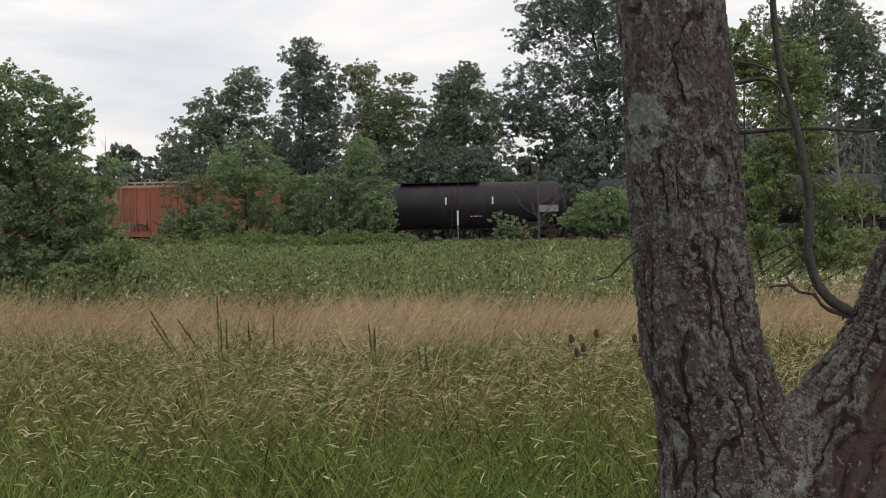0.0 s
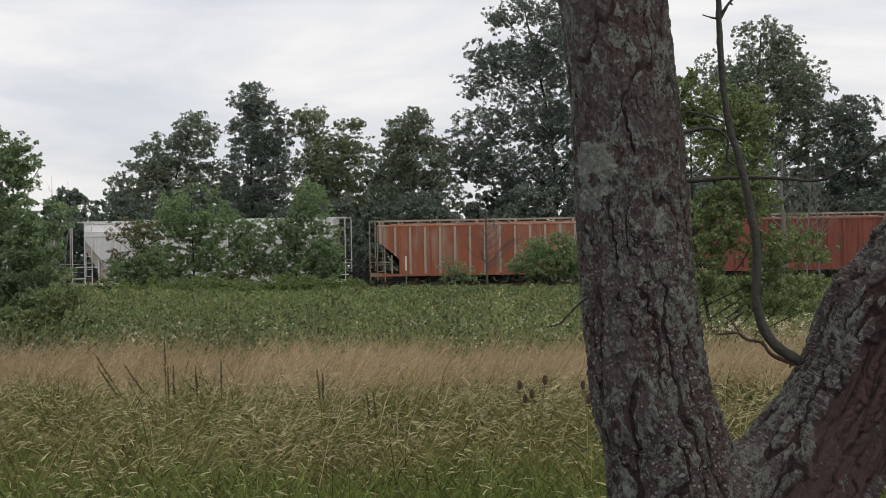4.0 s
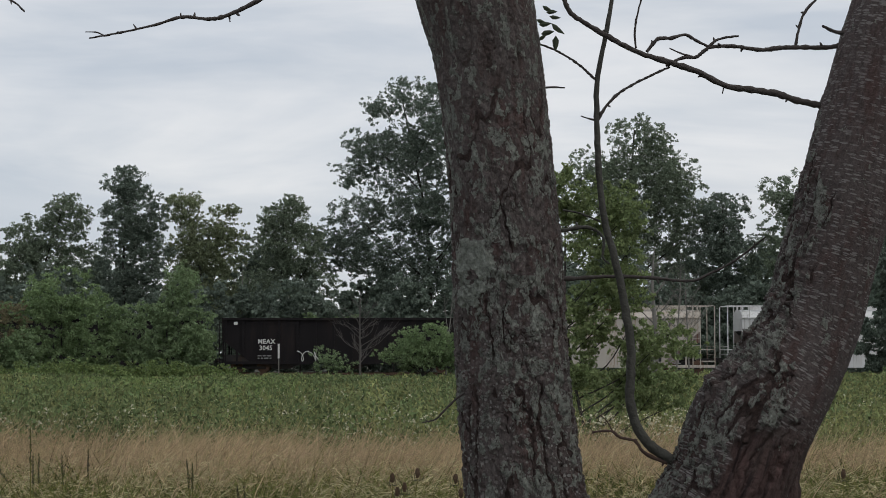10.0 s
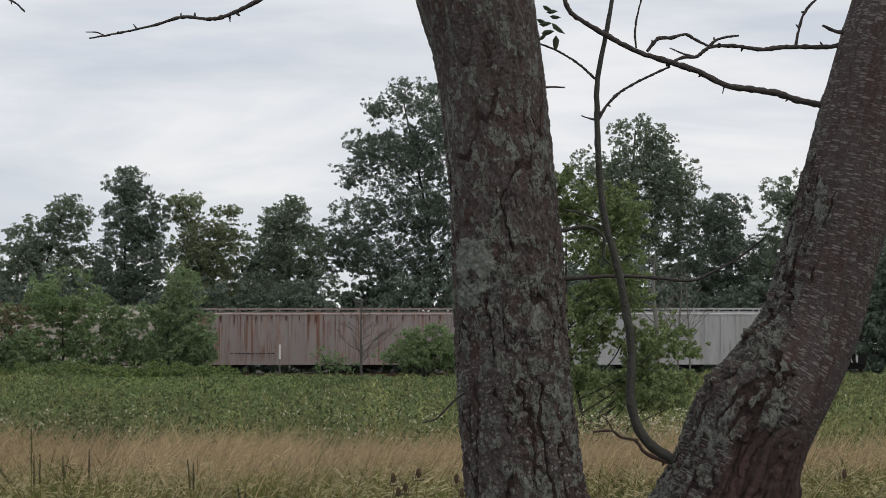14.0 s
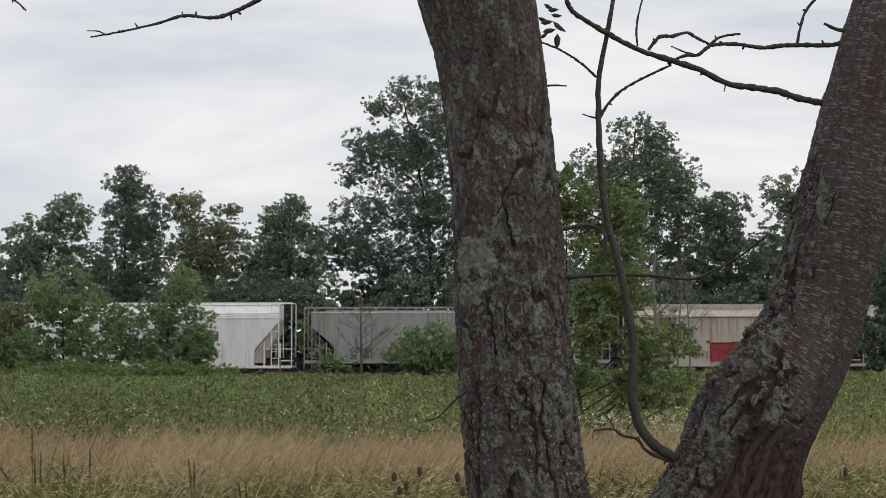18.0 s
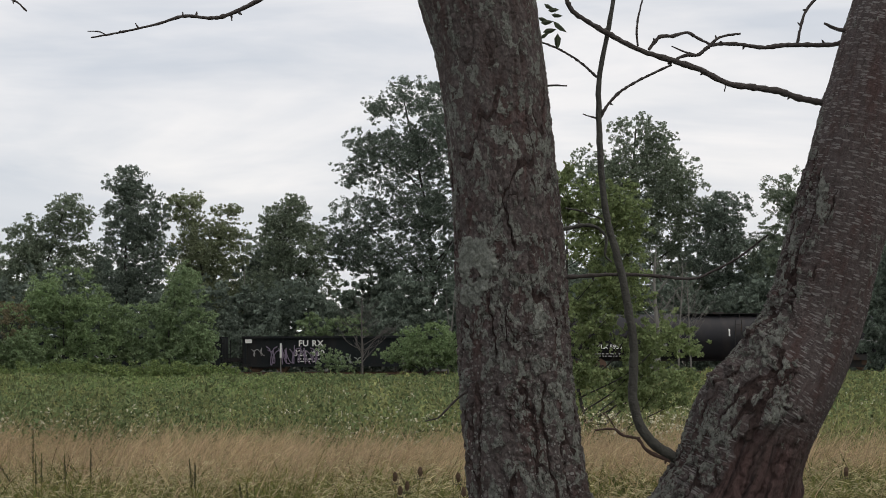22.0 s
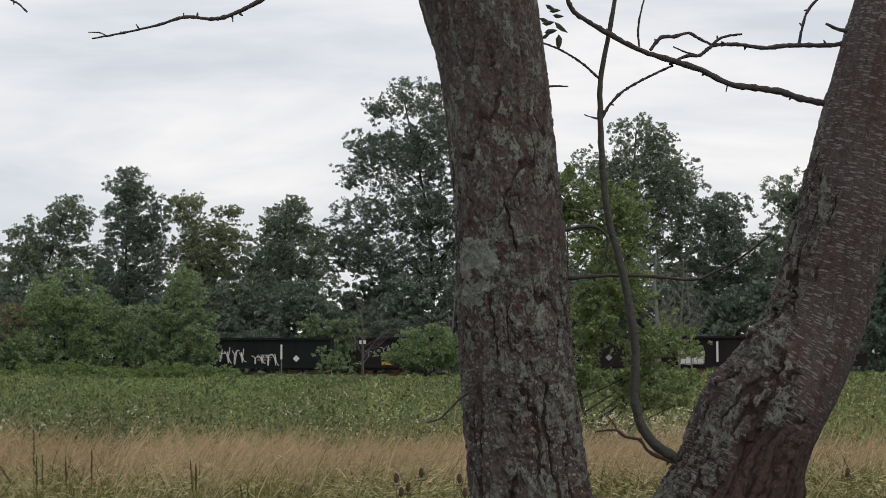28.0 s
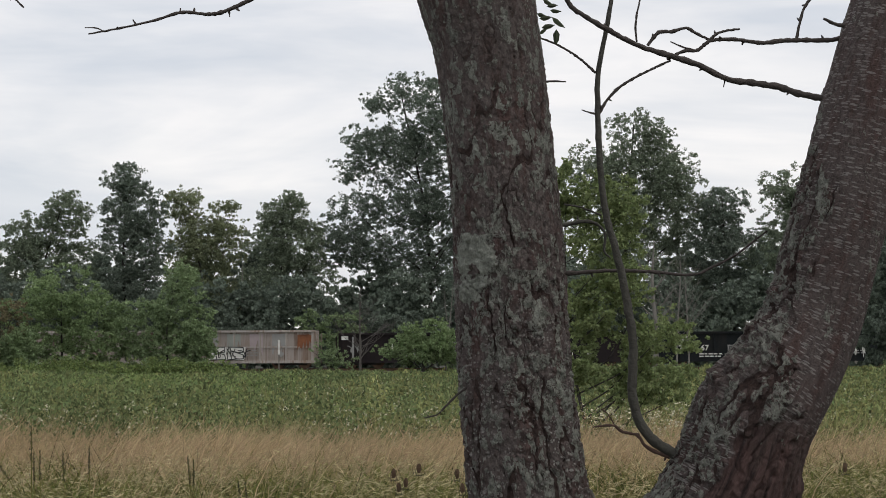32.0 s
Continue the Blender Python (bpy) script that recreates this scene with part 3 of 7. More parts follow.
    tr("tree", 22.631, 131, [(22.631, 12.873, 1.807, 1.536, 2), (22.631, 9.694, 2.62, 2.484, 2.4),
        (22.406, 6.074, 3.162, 2.033, 2.4)],
       LEAF_DARK, 14000, "dark broadleaf tree with gaps of sky in its crown", 17)
    tr("tree", 28.51, 130, [(27.614, 14.369, 1.703, 1.703, 2), (29.407, 11.886, 3.362, 2.914, 2.8),
        (27.166, 9.184, 2.69, 2.466, 2.8), (29.855, 6.489, 4.259, 2.69, 3)],
       LEAF_TREE, 17000, "broadleaf tree with a leaning green crown", 18, trunk_r=0.3)
    tr("tree", 35.134, 128, [(34.692, 8.183, 3.972, 3.972, 3), (34.251, 3.328, 3.531, 2.648, 3)],
       LEAF_DARK, 9000, "dark leafy tree low to the ground", 19)
    # the wood closes behind the row
    rng = rng_of(77)
    for k in range(17):
        px = -52.0 + 6.1 * k + rng.uniform(-1.2, 1.2)
        yy = 141 + rng.uniform(-2, 5)
        hh = rng.uniform(6.2, 8.2)
        if abs(px + 8.0) < 3.5:
            hh = 5.3
        make_tree("tree", px, yy, [(0, hh * 0.4, 4.0, hh * 0.55, 1.6), (rng.uniform(-1, 1), hh * 0.85, 3.2, hh * 0.45, 1.6), (rng.uniform(-2, 2), hh * 1.15, 1.8, hh * 0.3, 1.2)],
                  0.24, LEAF_DARK, 9000, "shaded broadleaf tree inside the wood", seed=100 + k, limbs=5, group=g, hollow=0.0, clump=0.5, bough=120)


tree_row()


def bushes():
    def bush(fx, y, lobes, mat, count, label, seed, leaf=0.07, clump=0.26, mass=2.6, **kw):
        return make_tree("bush", fx, y, [(a - fx, b, c * 1.08, d * 1.06, e) for a, b, c, d, e in lobes], leaf, mat, int(count * mass), label, "bush", clump=clump, bough=kw.pop("bough", 95),
                         trunk_r=kw.pop("trunk_r", 0.09), seed=seed, base_h=0.4, limbs=kw.pop("limbs", 10), **kw)

    g = "bushes before the railway"
    bush(-22.838, 99, [(-23.009, 5.176, 1.98, 1.57, 2.0), (-24.374, 3.13, 2.56, 1.878, 2.2), (-21.131, 2.959, 2.048, 2.048, 2.0),
         (-23.009, 1.428, 3.584, 1.195, 2.2)], LEAF_BUSH, 17000, "large rounded green bush beside the railway", 31, group=g)
    bush(-16.69, 100, [(-15.931, 5.901, 0.897, 1.172, 1.4), (-15.828, 3.66, 1.724, 2.069, 1.8), (-18.414, 2.972, 2.069, 1.793, 1.8),
         (-16.69, 1.426, 2.828, 1.172, 2.0), (-14.897, 2.284, 0.966, 1.897, 1.4)], LEAF_BUSH2, 17000, "tall pointed grey-green bush beside the railway", 32, group=g)
    bush(-26.4, 97, [(-26.4, 3.1, 1.2, 1.7, 1.5), (-25.2, 3.5, 0.9, 1.3, 1.2)],
         LEAF_BROWN, 3000, "thin brownish bush with dried leaves", 33, group=g, mass=1.0, limbs=26, bough=50)
    bush(-26.0, 96.5, [(-26.2, 1.5, 1.5, 0.8, 1.2), (-24.6, 1.6, 1.2, 1.2, 1.2)],
         LEAF_BUSH2, 5000, "grey-green shrub under the dried bush", 38, group=g)
    bush(-1.114, 101, [(-1.01, 2.637, 1.463, 0.836, 1.2), (-1.358, 1.527, 2.299, 0.975, 1.4), (0.731, 1.77, 1.393, 1.254, 1.3)],
         LEAF_BUSH, 7000, "low spreading green bush by the track", 34, group=g)
    bush(-7.068, 103, [(-7.6, 1.35, 0.4, 0.8, 0.5), (-6.9, 1.0, 0.45, 0.7, 0.5), (-6.2, 0.8, 0.7, 0.5, 0.6)],
         LEAF_BUSH2, 1000, "small grey-green shrub by the track", 35, leaf=0.055, clump=0.2, group=g)
    for k, (fx, w, z) in enumerate(((-26.104, 1.603, 0.52), (-23.286, 1.745, 0.406), (-21.199, 1.621, 0.636), (-18.051, 1.745, 0.438), (-15.688, 1.556, 0.571), (-13.116, 1.283, 0.392))):
        bush(fx, 92.0 + k % 3, [(fx, z, w, 0.5, 0.9), (fx + 0.5, z * 0.6, w * 1.1, 0.4, 0.9)], WEED_BRIGHT, 2200, "low leafy shrub at the foot of the bushes", 180 + k, clump=0.25, leaf=0.06, group="low shrubs before the railway", limbs=4, trunk_r=0.03)
    # the leafy tree that closes the view to the west
    bush(-8.741, 25, [(-8.35, 1.074, 0.6, 0.603, 0.6), (-7.93, 2.55, 0.27, 0.2, 0.3), (-9.05, 3.3, 0.55, 0.75, 0.6), (-8.5, 3.25, 0.25, 0.5, 0.4), (-9.69, 3.412, 0.862, 0.876, 0.8),
         (-8.95, 2.19, 0.95, 0.733, 0.8), (-8.2, 1.932, 0.42, 0.603, 0.6), (-8.828, 1.16, 1.1, 0.733, 0.8), (-10.034, 1.76, 1.034, 1.207, 0.9)],
         LEAF_BUSH2, 52000, "big leafy willow bush with a feathery outline", 36, leaf=0.027, clump=0.10, hollow=0.0, trunk_r=0.05, mass=2.3, limbs=24)
    bush(-7.091, 22.5, [(-7.053, 1.214, 0.217, 0.31, 0.3), (-6.859, 0.868, 0.582, 0.248, 0.4), (-7.557, 0.829, 0.466, 0.279, 0.4)],
         LEAF_SAPLING, 9000, "low light-green bush at the meadow edge", 37, leaf=0.026, clump=0.09, hollow=0.0, trunk_r=0.02, mass=1.8)
    # a dark tree before the track that hides the train to the east
    make_tree("tree", 27.6, 98, [(0, 2.2, 3.2, 2.3, 2.2), (0.6, 6.0, 3.0, 2.6, 2.2), (1.0, 9.0, 2.4, 1.8, 2.0)], 0.12, LEAF_DARK, 60000, "dense dark-green tree at the edge of the field", clump=0.3, bough=120, hollow=0.05, seed=39)
    bush(26.6, 93, [(26.6, 0.7, 1.2, 0.6, 0.9), (28.2, 0.9, 1.6, 0.8, 0.9)], LEAF_BUSH, 3500, "low light-green shrub at the edge of the field", 40)


bushes()


def behind_track():
    g = "shrubs behind the railway"
    for k, (fx, z, w, h) in enumerate(((-9.192, 3.418, 1.641, 0.903), (-6.935, 3.623, 1.559, 0.985),
                                       (-14.116, 3.418, 2.462, 1.067), (-3.447, 3.418, 2.052, 1.067),
                                       (17.481, 3.214, 2.052, 1.067))):
        make_tree("bush", fx, 119, [(0, z, w, h, 1.0), (0.4, z * 0.6, w * 0.9, h, 1.0)], 0.1, LEAF_BUSH2 if k < 2 else LEAF_DARK, 3500, "olive shrub at the wood edge behind the railway", "bush",
                  clump=0.3, trunk_r=0.07, seed=60 + k, base_h=0.3, limbs=5, group=g)
    rng = rng_of(88)
    for k in range(24):
        fx = -50 + 4.0 * k + rng.uniform(-0.8, 0.8)
        h = rng.uniform(5.0, 6.6) if abs(fx + 6.0) > 2.4 else 4.4
        make_tree("bush", fx, 122.5 + rng.uniform(-1, 2), [(0, h * 0.45, 3.2, h * 0.55, 0.9), (rng.uniform(-1.2, 1.2), h * 0.9, 2.0, h * 0.35, 0.8)], 0.16, LEAF_DARK, 8500,
                  "dark undergrowth at the edge of the wood", "bush", clump=0.5, trunk_r=0.06, seed=140 + k, base_h=0.3, limbs=4, group="undergrowth behind the railway", hollow=0.0, bough=70)


behind_track()
# ---- the forked tree close by ----
def bark_material(name, lenticels):
    """Dark reddish bark. The mesh says where lichen grows, where the red inner bark lies bare, and how far round and along each point is."""
    m = bpy.data.materials.new(name)
    m.use_nodes = True
    nt = m.node_tree
    bsdf = nt.nodes["Principled BSDF"]

    def node(kind, **values):
        n = nt.nodes.new(kind)
        for key, value in values.items():
            n.inputs[key].default_value = value
        return n

    def ramp(src, a, b, ca=(0, 0, 0, 1), cb=(1, 1, 1, 1)):
        r = node("ShaderNodeValToRGB")
        r.color_ramp.elements[0].position, r.color_ramp.elements[0].color = a, ca
        r.color_ramp.elements[1].position, r.color_ramp.elements[1].color = b, cb
        nt.links.new(src, r.inputs[0])
        return r.outputs[0]

    def mixed(fac, a, b):
        x = node("ShaderNodeMixRGB")
        nt.links.new(fac, x.inputs[0])
        for i, v in ((1, a), (2, b)):
            if isinstance(v, tuple):
                x.inputs[i].default_value = (*v, 1)
            else:
                nt.links.new(v, x.inputs[i])
        return x.outputs[0]

    def calc(op, a, b):
        n = node("ShaderNodeMath")
        n.operation = op
        for i, v in ((0, a), (1, b)):
            if isinstance(v, (int, float)):
                n.inputs[i].default_value = v
            else:
                nt.links.new(v, n.inputs[i])
        return n.outputs[0]

    def attribute(which):
        n = node("ShaderNodeAttribute")
        n.attribute_name = which
        return n

    co = node("ShaderNodeTexCoord").outputs["Object"]
    bark = attribute("bark").outputs["Vector"]
    cover = attribute("lichen").outputs["Fac"]
    bare = attribute("bare").outputs["Fac"]

    def scaled(vec, x, y):
        n = node("ShaderNodeMapping", Scale=(x, y, 1))
        nt.links.new(vec, n.inputs[0])
        return n.outputs[0]

    def scaled3(vec, across, along):
        n = node("ShaderNodeMapping", Scale=(across, across, along))
        nt.links.new(vec, n.inputs[0])
        return n.outputs[0]

    def noise_tex(vec, scale, detail=6.0, rough=0.6, dist=0.0):
        n = node("ShaderNodeTexNoise", Scale=scale, Detail=detail, Roughness=rough, Distortion=dist)
        nt.links.new(vec, n.inputs["Vector"])
        return n.outputs[0]

    def cells(vec, scale, feature):
        n = node("ShaderNodeTexVoronoi", Scale=scale)
        n.feature = feature
        nt.links.new(vec, n.inputs["Vector"])
        return n

    def swayed(vec, amount, scale):
        sway = node("ShaderNodeTexNoise", Scale=scale, Detail=5.0, Roughness=0.65)
        nt.links.new(co, sway.inputs["Vector"])
        bent = node("ShaderNodeMixRGB", Fac=amount)
        bent.blend_type = "ADD"
        nt.links.new(vec, bent.inputs[1])
        nt.links.new(sway.outputs["Color"], bent.inputs[2])
        return bent.outputs[0]

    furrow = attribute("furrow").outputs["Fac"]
    fine = noise_tex(co, 190, 5, 0.7)
    mid = noise_tex(co, 62, 6, 0.68)
    grain = noise_tex(scaled(bark, 85, 38), 1.0, 8, 0.75, 0.6)
    base = ramp(grain, 0.33, 0.68, (0.058, 0.047, 0.045, 1), (0.165, 0.135, 0.128, 1) if lenticels else (0.185, 0.156, 0.146, 1))
    ruddy = ramp(noise_tex(scaled(bark, 16, 4.0), 1.0, 6, 0.7), 0.48, 0.62)
    base = mixed(ruddy, base, mixed(ramp(grain, 0.3, 0.7), (0.05, 0.032, 0.03), (0.14, 0.09, 0.082)))
    streak = noise_tex(scaled(bark, 60, 5.0), 1.0, 8, 0.68, 0.8)
    inner = ramp(streak, 0.36, 0.68, (0.045, 0.031, 0.03, 1), (0.14, 0.085, 0.077, 1))
    inner = mixed(ramp(noise_tex(scaled(bark, 9, 5), 1.0, 5, 0.65), 0.5, 0.62), inner, ramp(grain, 0.35, 0.7, (0.05, 0.037, 0.033, 1), (0.13, 0.09, 0.08, 1)))
    base = mixed(bare, base, inner)
    # crusts of lichen with ragged, flaky edges
    value = calc("ADD", cover, calc("MULTIPLY", calc("SUBTRACT", noise_tex(scaled3(co, 1.0, 0.6), 58, 6, 0.6), 0.5), 1.9))
    value = calc("ADD", value, calc("MULTIPLY", calc("SUBTRACT", fine, 0.5), 0.22))
    lich = ramp(value, 0.49, 0.525)
    seam = noise_tex(scaled3(co, 1.0, 0.55), 46, 4, 0.6)
    seam = ramp(calc("ABSOLUTE", calc("SUBTRACT", seam, 0.5), 0.0), 0.008, 0.03)
    lich = calc("MULTIPLY", lich, calc("MAXIMUM", seam, ramp(cover, 0.9, 1.0)))
    shade = calc("ADD", calc("MULTIPLY", fine, 0.5), calc("MULTIPLY", noise_tex(co, 34, 6, 0.7), 0.5))
    tone = ramp(shade, 0.36, 0.64, (0.11, 0.113, 0.1, 1), (0.31, 0.32, 0.28, 1))
    tone = mixed(ramp(cover, 0.9, 1.0), tone, ramp(shade, 0.38, 0.62, (0.16, 0.17, 0.148, 1), (0.34, 0.355, 0.31, 1)))
    col = mixed(lich, base, tone)
    # flecks and dashes of cork on the open bark
    if lenticels:
        dots = swayed(scaled(bark, 38, 185), 0.35, 40)
    else:
        dots = swayed(scaled(bark, 95, 105), 0.5, 40)
    dot = cells(dots, 1.0, "F1")
    dsplit = node("ShaderNodeSeparateColor")
    nt.links.new(dot.outputs["Color"], dsplit.inputs[0])
    reach = calc("MULTIPLY", dsplit.outputs[0], 0.52 if lenticels else 0.46)
    mark = ramp(calc("SUBTRACT", dot.outputs["Distance"], reach), 0.0, 0.08, (1, 1, 1, 1), (0, 0, 0, 1))
    area = ramp(noise_tex(scaled(bark, 6, 3.5), 1.0, 4, 0.6), 0.34 if lenticels else 0.34, 0.5 if lenticels else 0.5)
    mark = calc("MULTIPLY", calc("MULTIPLY", mark, area), calc("MULTIPLY", calc("SUBTRACT", 1.0, lich), calc("SUBTRACT", 1.0, bare)))
    mark = calc("MULTIPLY", mark, calc("SUBTRACT", 1.0, ramp(furrow, 0.3, 0.6)))
    if not lenticels:
        # the warts grow on the old bark low down
        xyz = node("ShaderNodeSeparateXYZ")
        nt.links.new(co, xyz.inputs[0])
        mark = calc("MULTIPLY", mark, ramp(calc("SUBTRACT", xyz.outputs[2], 1.2), 0.3, 0.75, (1, 1, 1, 1), (0.15, 0.15, 0.15, 1)))
    col = mixed(calc("MULTIPLY", mark, 0.88), col, (0.275, 0.255, 0.245) if lenticels else (0.33, 0.32, 0.3))
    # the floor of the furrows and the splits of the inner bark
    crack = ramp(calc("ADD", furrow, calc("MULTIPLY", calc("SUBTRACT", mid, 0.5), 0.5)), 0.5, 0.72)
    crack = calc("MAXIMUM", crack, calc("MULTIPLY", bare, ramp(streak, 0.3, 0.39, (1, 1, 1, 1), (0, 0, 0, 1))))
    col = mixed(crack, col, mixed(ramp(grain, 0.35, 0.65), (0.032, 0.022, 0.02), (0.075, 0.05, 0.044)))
    nt.links.new(col, bsdf.inputs["Base Color"])
    bsdf.inputs["Roughness"].default_value = 0.9
    bsdf.inputs["Specular IOR Level"].default_value = 0.25
    h = calc("ADD", calc("ADD", calc("MULTIPLY", grain, 0.5), calc("MULTIPLY", lich, 0.45)), calc("ADD", calc("ADD", calc("MULTIPLY", fine, 0.35), calc("MULTIPLY", mid, 0.6)), calc("MULTIPLY", mark, 0.3)))
    bp = node("ShaderNodeBump", Strength=1.0, Distance=0.016)
    nt.links.new(calc("SUBTRACT", h, calc("MULTIPLY", crack, 0.6)), bp.inputs["Height"])
    nt.links.new(bp.outputs[0], bsdf.inputs["Normal"])
    return m


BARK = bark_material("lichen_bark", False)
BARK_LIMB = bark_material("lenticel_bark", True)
BARK_TWIG = material("twig_bark", (0.055, 0.045, 0.04), 0.85, scale=30, vary=0.4, bump=0.4, bump_scale=90)
BARK_SHOOT = material("shoot_bark", (0.058, 0.056, 0.047), 0.85, scale=25, vary=0.35, bump=0.4, bump_scale=80)
BARK_RED = material("red_twig_bark", (0.08, 0.047, 0.036), 0.8, scale=30, vary=0.3, bump=0.3, bump_scale=80)


PERM = np.concatenate([rng_of(404).permutation(256)] * 3)
GRAD = rng_of(405).normal(size=(256, 3))
GRAD /= np.linalg.norm(GRAD, axis=1, keepdims=True)


def perlin(p, sx, sz, shift=0.0):
    """Smooth noise from -1 to 1 on points (..., 3), with one scale across and one along."""
    q = p * np.array([sx, sx, sz]) + shift
    i = np.floor(q).astype(int)
    f = q - i
    w = f * f * f * (f * (f * 6 - 15) + 10)
    total = 0.0
    for dx in (0, 1):
        for dy in (0, 1):
            for dz in (0, 1):
                g = GRAD[PERM[PERM[PERM[(i[..., 0] + dx) & 255] + ((i[..., 1] + dy) & 255)] + ((i[..., 2] + dz) & 255)]]
                dot = (g * (f - np.array([dx, dy, dz]))).sum(-1)
                total = total + dot * np.where(dx, w[..., 0], 1 - w[..., 0]) * np.where(dy, w[..., 1], 1 - w[..., 1]) * np.where(dz, w[..., 2], 1 - w[..., 2])
    return total * 1.6


def cloudy(p, sx, sz, shift=0.0, steps=3):
    return sum(perlin(p, sx * 2**k, sz * 2**k, shift + 11.3 * k) * 0.55**k for k in range(steps))


def ease(x, a, b):
    x = np.clip((x - a) / (b - a), 0, 1)
    return x * x * (3 - 2 * x)


def bark_relief(path, radii, segs, seed, rough, cover, spots=(), edge=None, bumps=()):
    """Furrows that wander up the stem and break the bark into ragged plates, how far lichen covers each place, and where the inner bark is bare.
    rough, cover: tables over the height. edge: for each height, how far round from the shaded side lichen reaches (1 is the outline, -1 the far
    outline), whether the rest is bare, and how far round the bare strip ends."""
    n = len(path)
    a = 2 * np.pi * np.arange(segs)[None, :] / segs
    c, s = np.cos(a) * np.ones((n, 1)), np.sin(a) * np.ones((n, 1))
    z = path[:, 2][:, None] * np.ones((1, segs))
    along = np.concatenate([[0], np.cumsum(np.linalg.norm(np.diff(path, axis=0), axis=1))])[:, None] * np.ones((1, segs))
    q = np.stack([c * 0.145, s * 0.145, along], -1)
    sway = np.stack([perlin(q, 9, 6, seed), perlin(q, 9, 6, seed + 31), perlin(q, 14, 9, seed + 57)], -1)
    jag = np.stack([perlin(q, 48, 40, seed + 6), perlin(q, 48, 40, seed + 36), perlin(q, 48, 40, seed + 66)], -1)
    q2 = q + 0.02 * sway + 0.008 * jag
    n1, n2 = perlin(q2, 17, 4.2, seed + 3), perlin(q2, 34, 12, seed + 71)
    wide = 0.125 + 0.08 * perlin(q, 8, 8, seed + 90)
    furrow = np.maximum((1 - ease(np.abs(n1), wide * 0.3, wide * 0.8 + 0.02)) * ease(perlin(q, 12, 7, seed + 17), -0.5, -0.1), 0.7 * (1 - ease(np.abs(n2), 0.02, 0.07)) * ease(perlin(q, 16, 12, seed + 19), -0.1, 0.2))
    plate = cloudy(q2, 38, 24, seed + 14)
    fine = cloudy(q, 120, 110, seed + 23, 2)
    lump = perlin(q, 7, 2.6, seed + 44)
    ro = np.interp(z, *rough)
    patch = 0.6 * cloudy(q2, 15, 8, seed + 35, 3) + 0.6 * cloudy(q2, 34, 18, seed + 38, 3)
    value = np.interp(z, *cover) + 0.62 * patch + 0.22 * np.sign(plate) * np.minimum(1, np.abs(plate) * 5)
    bare = np.zeros((n, segs))
    if edge is not None:
        reach, strip, stop = (np.interp(z, edge[0], edge[k]) for k in (1, 2, 3))
        over = c - reach + 0.26 * cloudy(q, 14, 8, seed + 5, 3)
        # the scaly side is furrowed, the open side is smooth
        ro = 0.12 + ro * ease(over, -0.15, 0.1)
        value = 0.1 + 0.5 * patch + 0.45 * ease(over, -0.1, 0.12) + 0.15 * np.sign(plate) * ease(over, -0.1, 0.1)
        bare = strip * ease(-over, 0.0, 0.05) * ease(c - stop + 0.25 * cloudy(q, 12, 5, seed + 8), -0.04, 0.04)
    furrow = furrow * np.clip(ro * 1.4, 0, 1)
    step = ease(plate, 0.0, 0.03) + 0.7 * ease(cloudy(q2, 60, 34, seed + 29, 2), 0.02, 0.06)
    out = -0.0062 * furrow * ro + 0.0034 * ro * step + 0.0034 * (0.4 + 0.6 * ro) * fine + 0.010 * lump
    value = value - 0.4 * furrow
    if edge is not None:
        groove = perlin(q2, 26, 2.2, seed + 61)
        out += bare * (-0.006 - 0.008 * (1 - ease(np.abs(groove), 0.0, 0.16)) + 0.003 * perlin(q, 60, 8, seed + 2)) + 0.003 * ease(value, 0.45, 0.55)
    for sa, sz, sr, hole in spots:
        dist = np.hypot((a - sa) * radii[:, None], z - sz) / sr + 0.42 * cloudy(q, 26, 26, seed + 77) + 0.25 * perlin(q, 85, 85, seed + 78)
        inside = dist < 1
        value = np.where(inside, hole, value)
        out += np.where(inside, 0.005 * hole - 0.003 * ease(dist, 0.4, 1.0) * (perlin(q, 50, 50, 3.0) > 0), 0)
        furrow = np.where(inside, 0, furrow)
    for sa, sz, sr, high in bumps:
        turn = (a - sa + np.pi) % (2 * np.pi) - np.pi
        d2 = ((turn * radii[:, None]) ** 2 + (z - sz) ** 2) / sr**2
        out += high * np.exp(-d2) * (1 + 0.8 * cloudy(q, 30, 30, seed + 52))
        value -= 0.3 * np.exp(-d2)
    return out, np.clip(value, 0, 1.3), bare, furrow


def spheres(p, path, radii):
    """How far points lie outside a stem."""
    out = np.full(len(p), 1e9)
    for k in range(0, len(path), 4):
        out = np.minimum(out, np.linalg.norm(p - path[k], axis=1) - radii[k])
    return out


def flowing(path, radii, other, other_radii, segs, k=0.1, most=0.10):
    """How far each point of a stem swells outwards so that the two stems flow into each other at the fork."""
    verts, _ = tube_arrays(path, radii, segs)
    axis = np.repeat(path, segs, 0)
    way = verts - axis
    way /= np.linalg.norm(way, axis=1, keepdims=True) + 1e-9
    near = (axis[:, 2] > 0.3) & (axis[:, 2] < 1.75)
    apart = spheres(verts[near], other, other_radii)
    near[near] = apart < 0.14
    p, w, apart = verts[near], way[near], apart[apart < 0.14]
    push = np.zeros(len(p))
    deep = apart < -0.03
    for _ in range(7):
        da, db = spheres(p + w * push[:, None], path, radii), spheres(p + w * push[:, None], other, other_radii)
        h = np.clip(0.5 + 0.5 * (db - da) / k, 0, 1)
        push = np.clip(push - 0.9 * (db + (da - db) * h - k * h * (1 - h)), 0, most)
    push[deep] = 0
    out = np.zeros(len(verts))
    out[near] = push
    return out.reshape(len(path), segs)


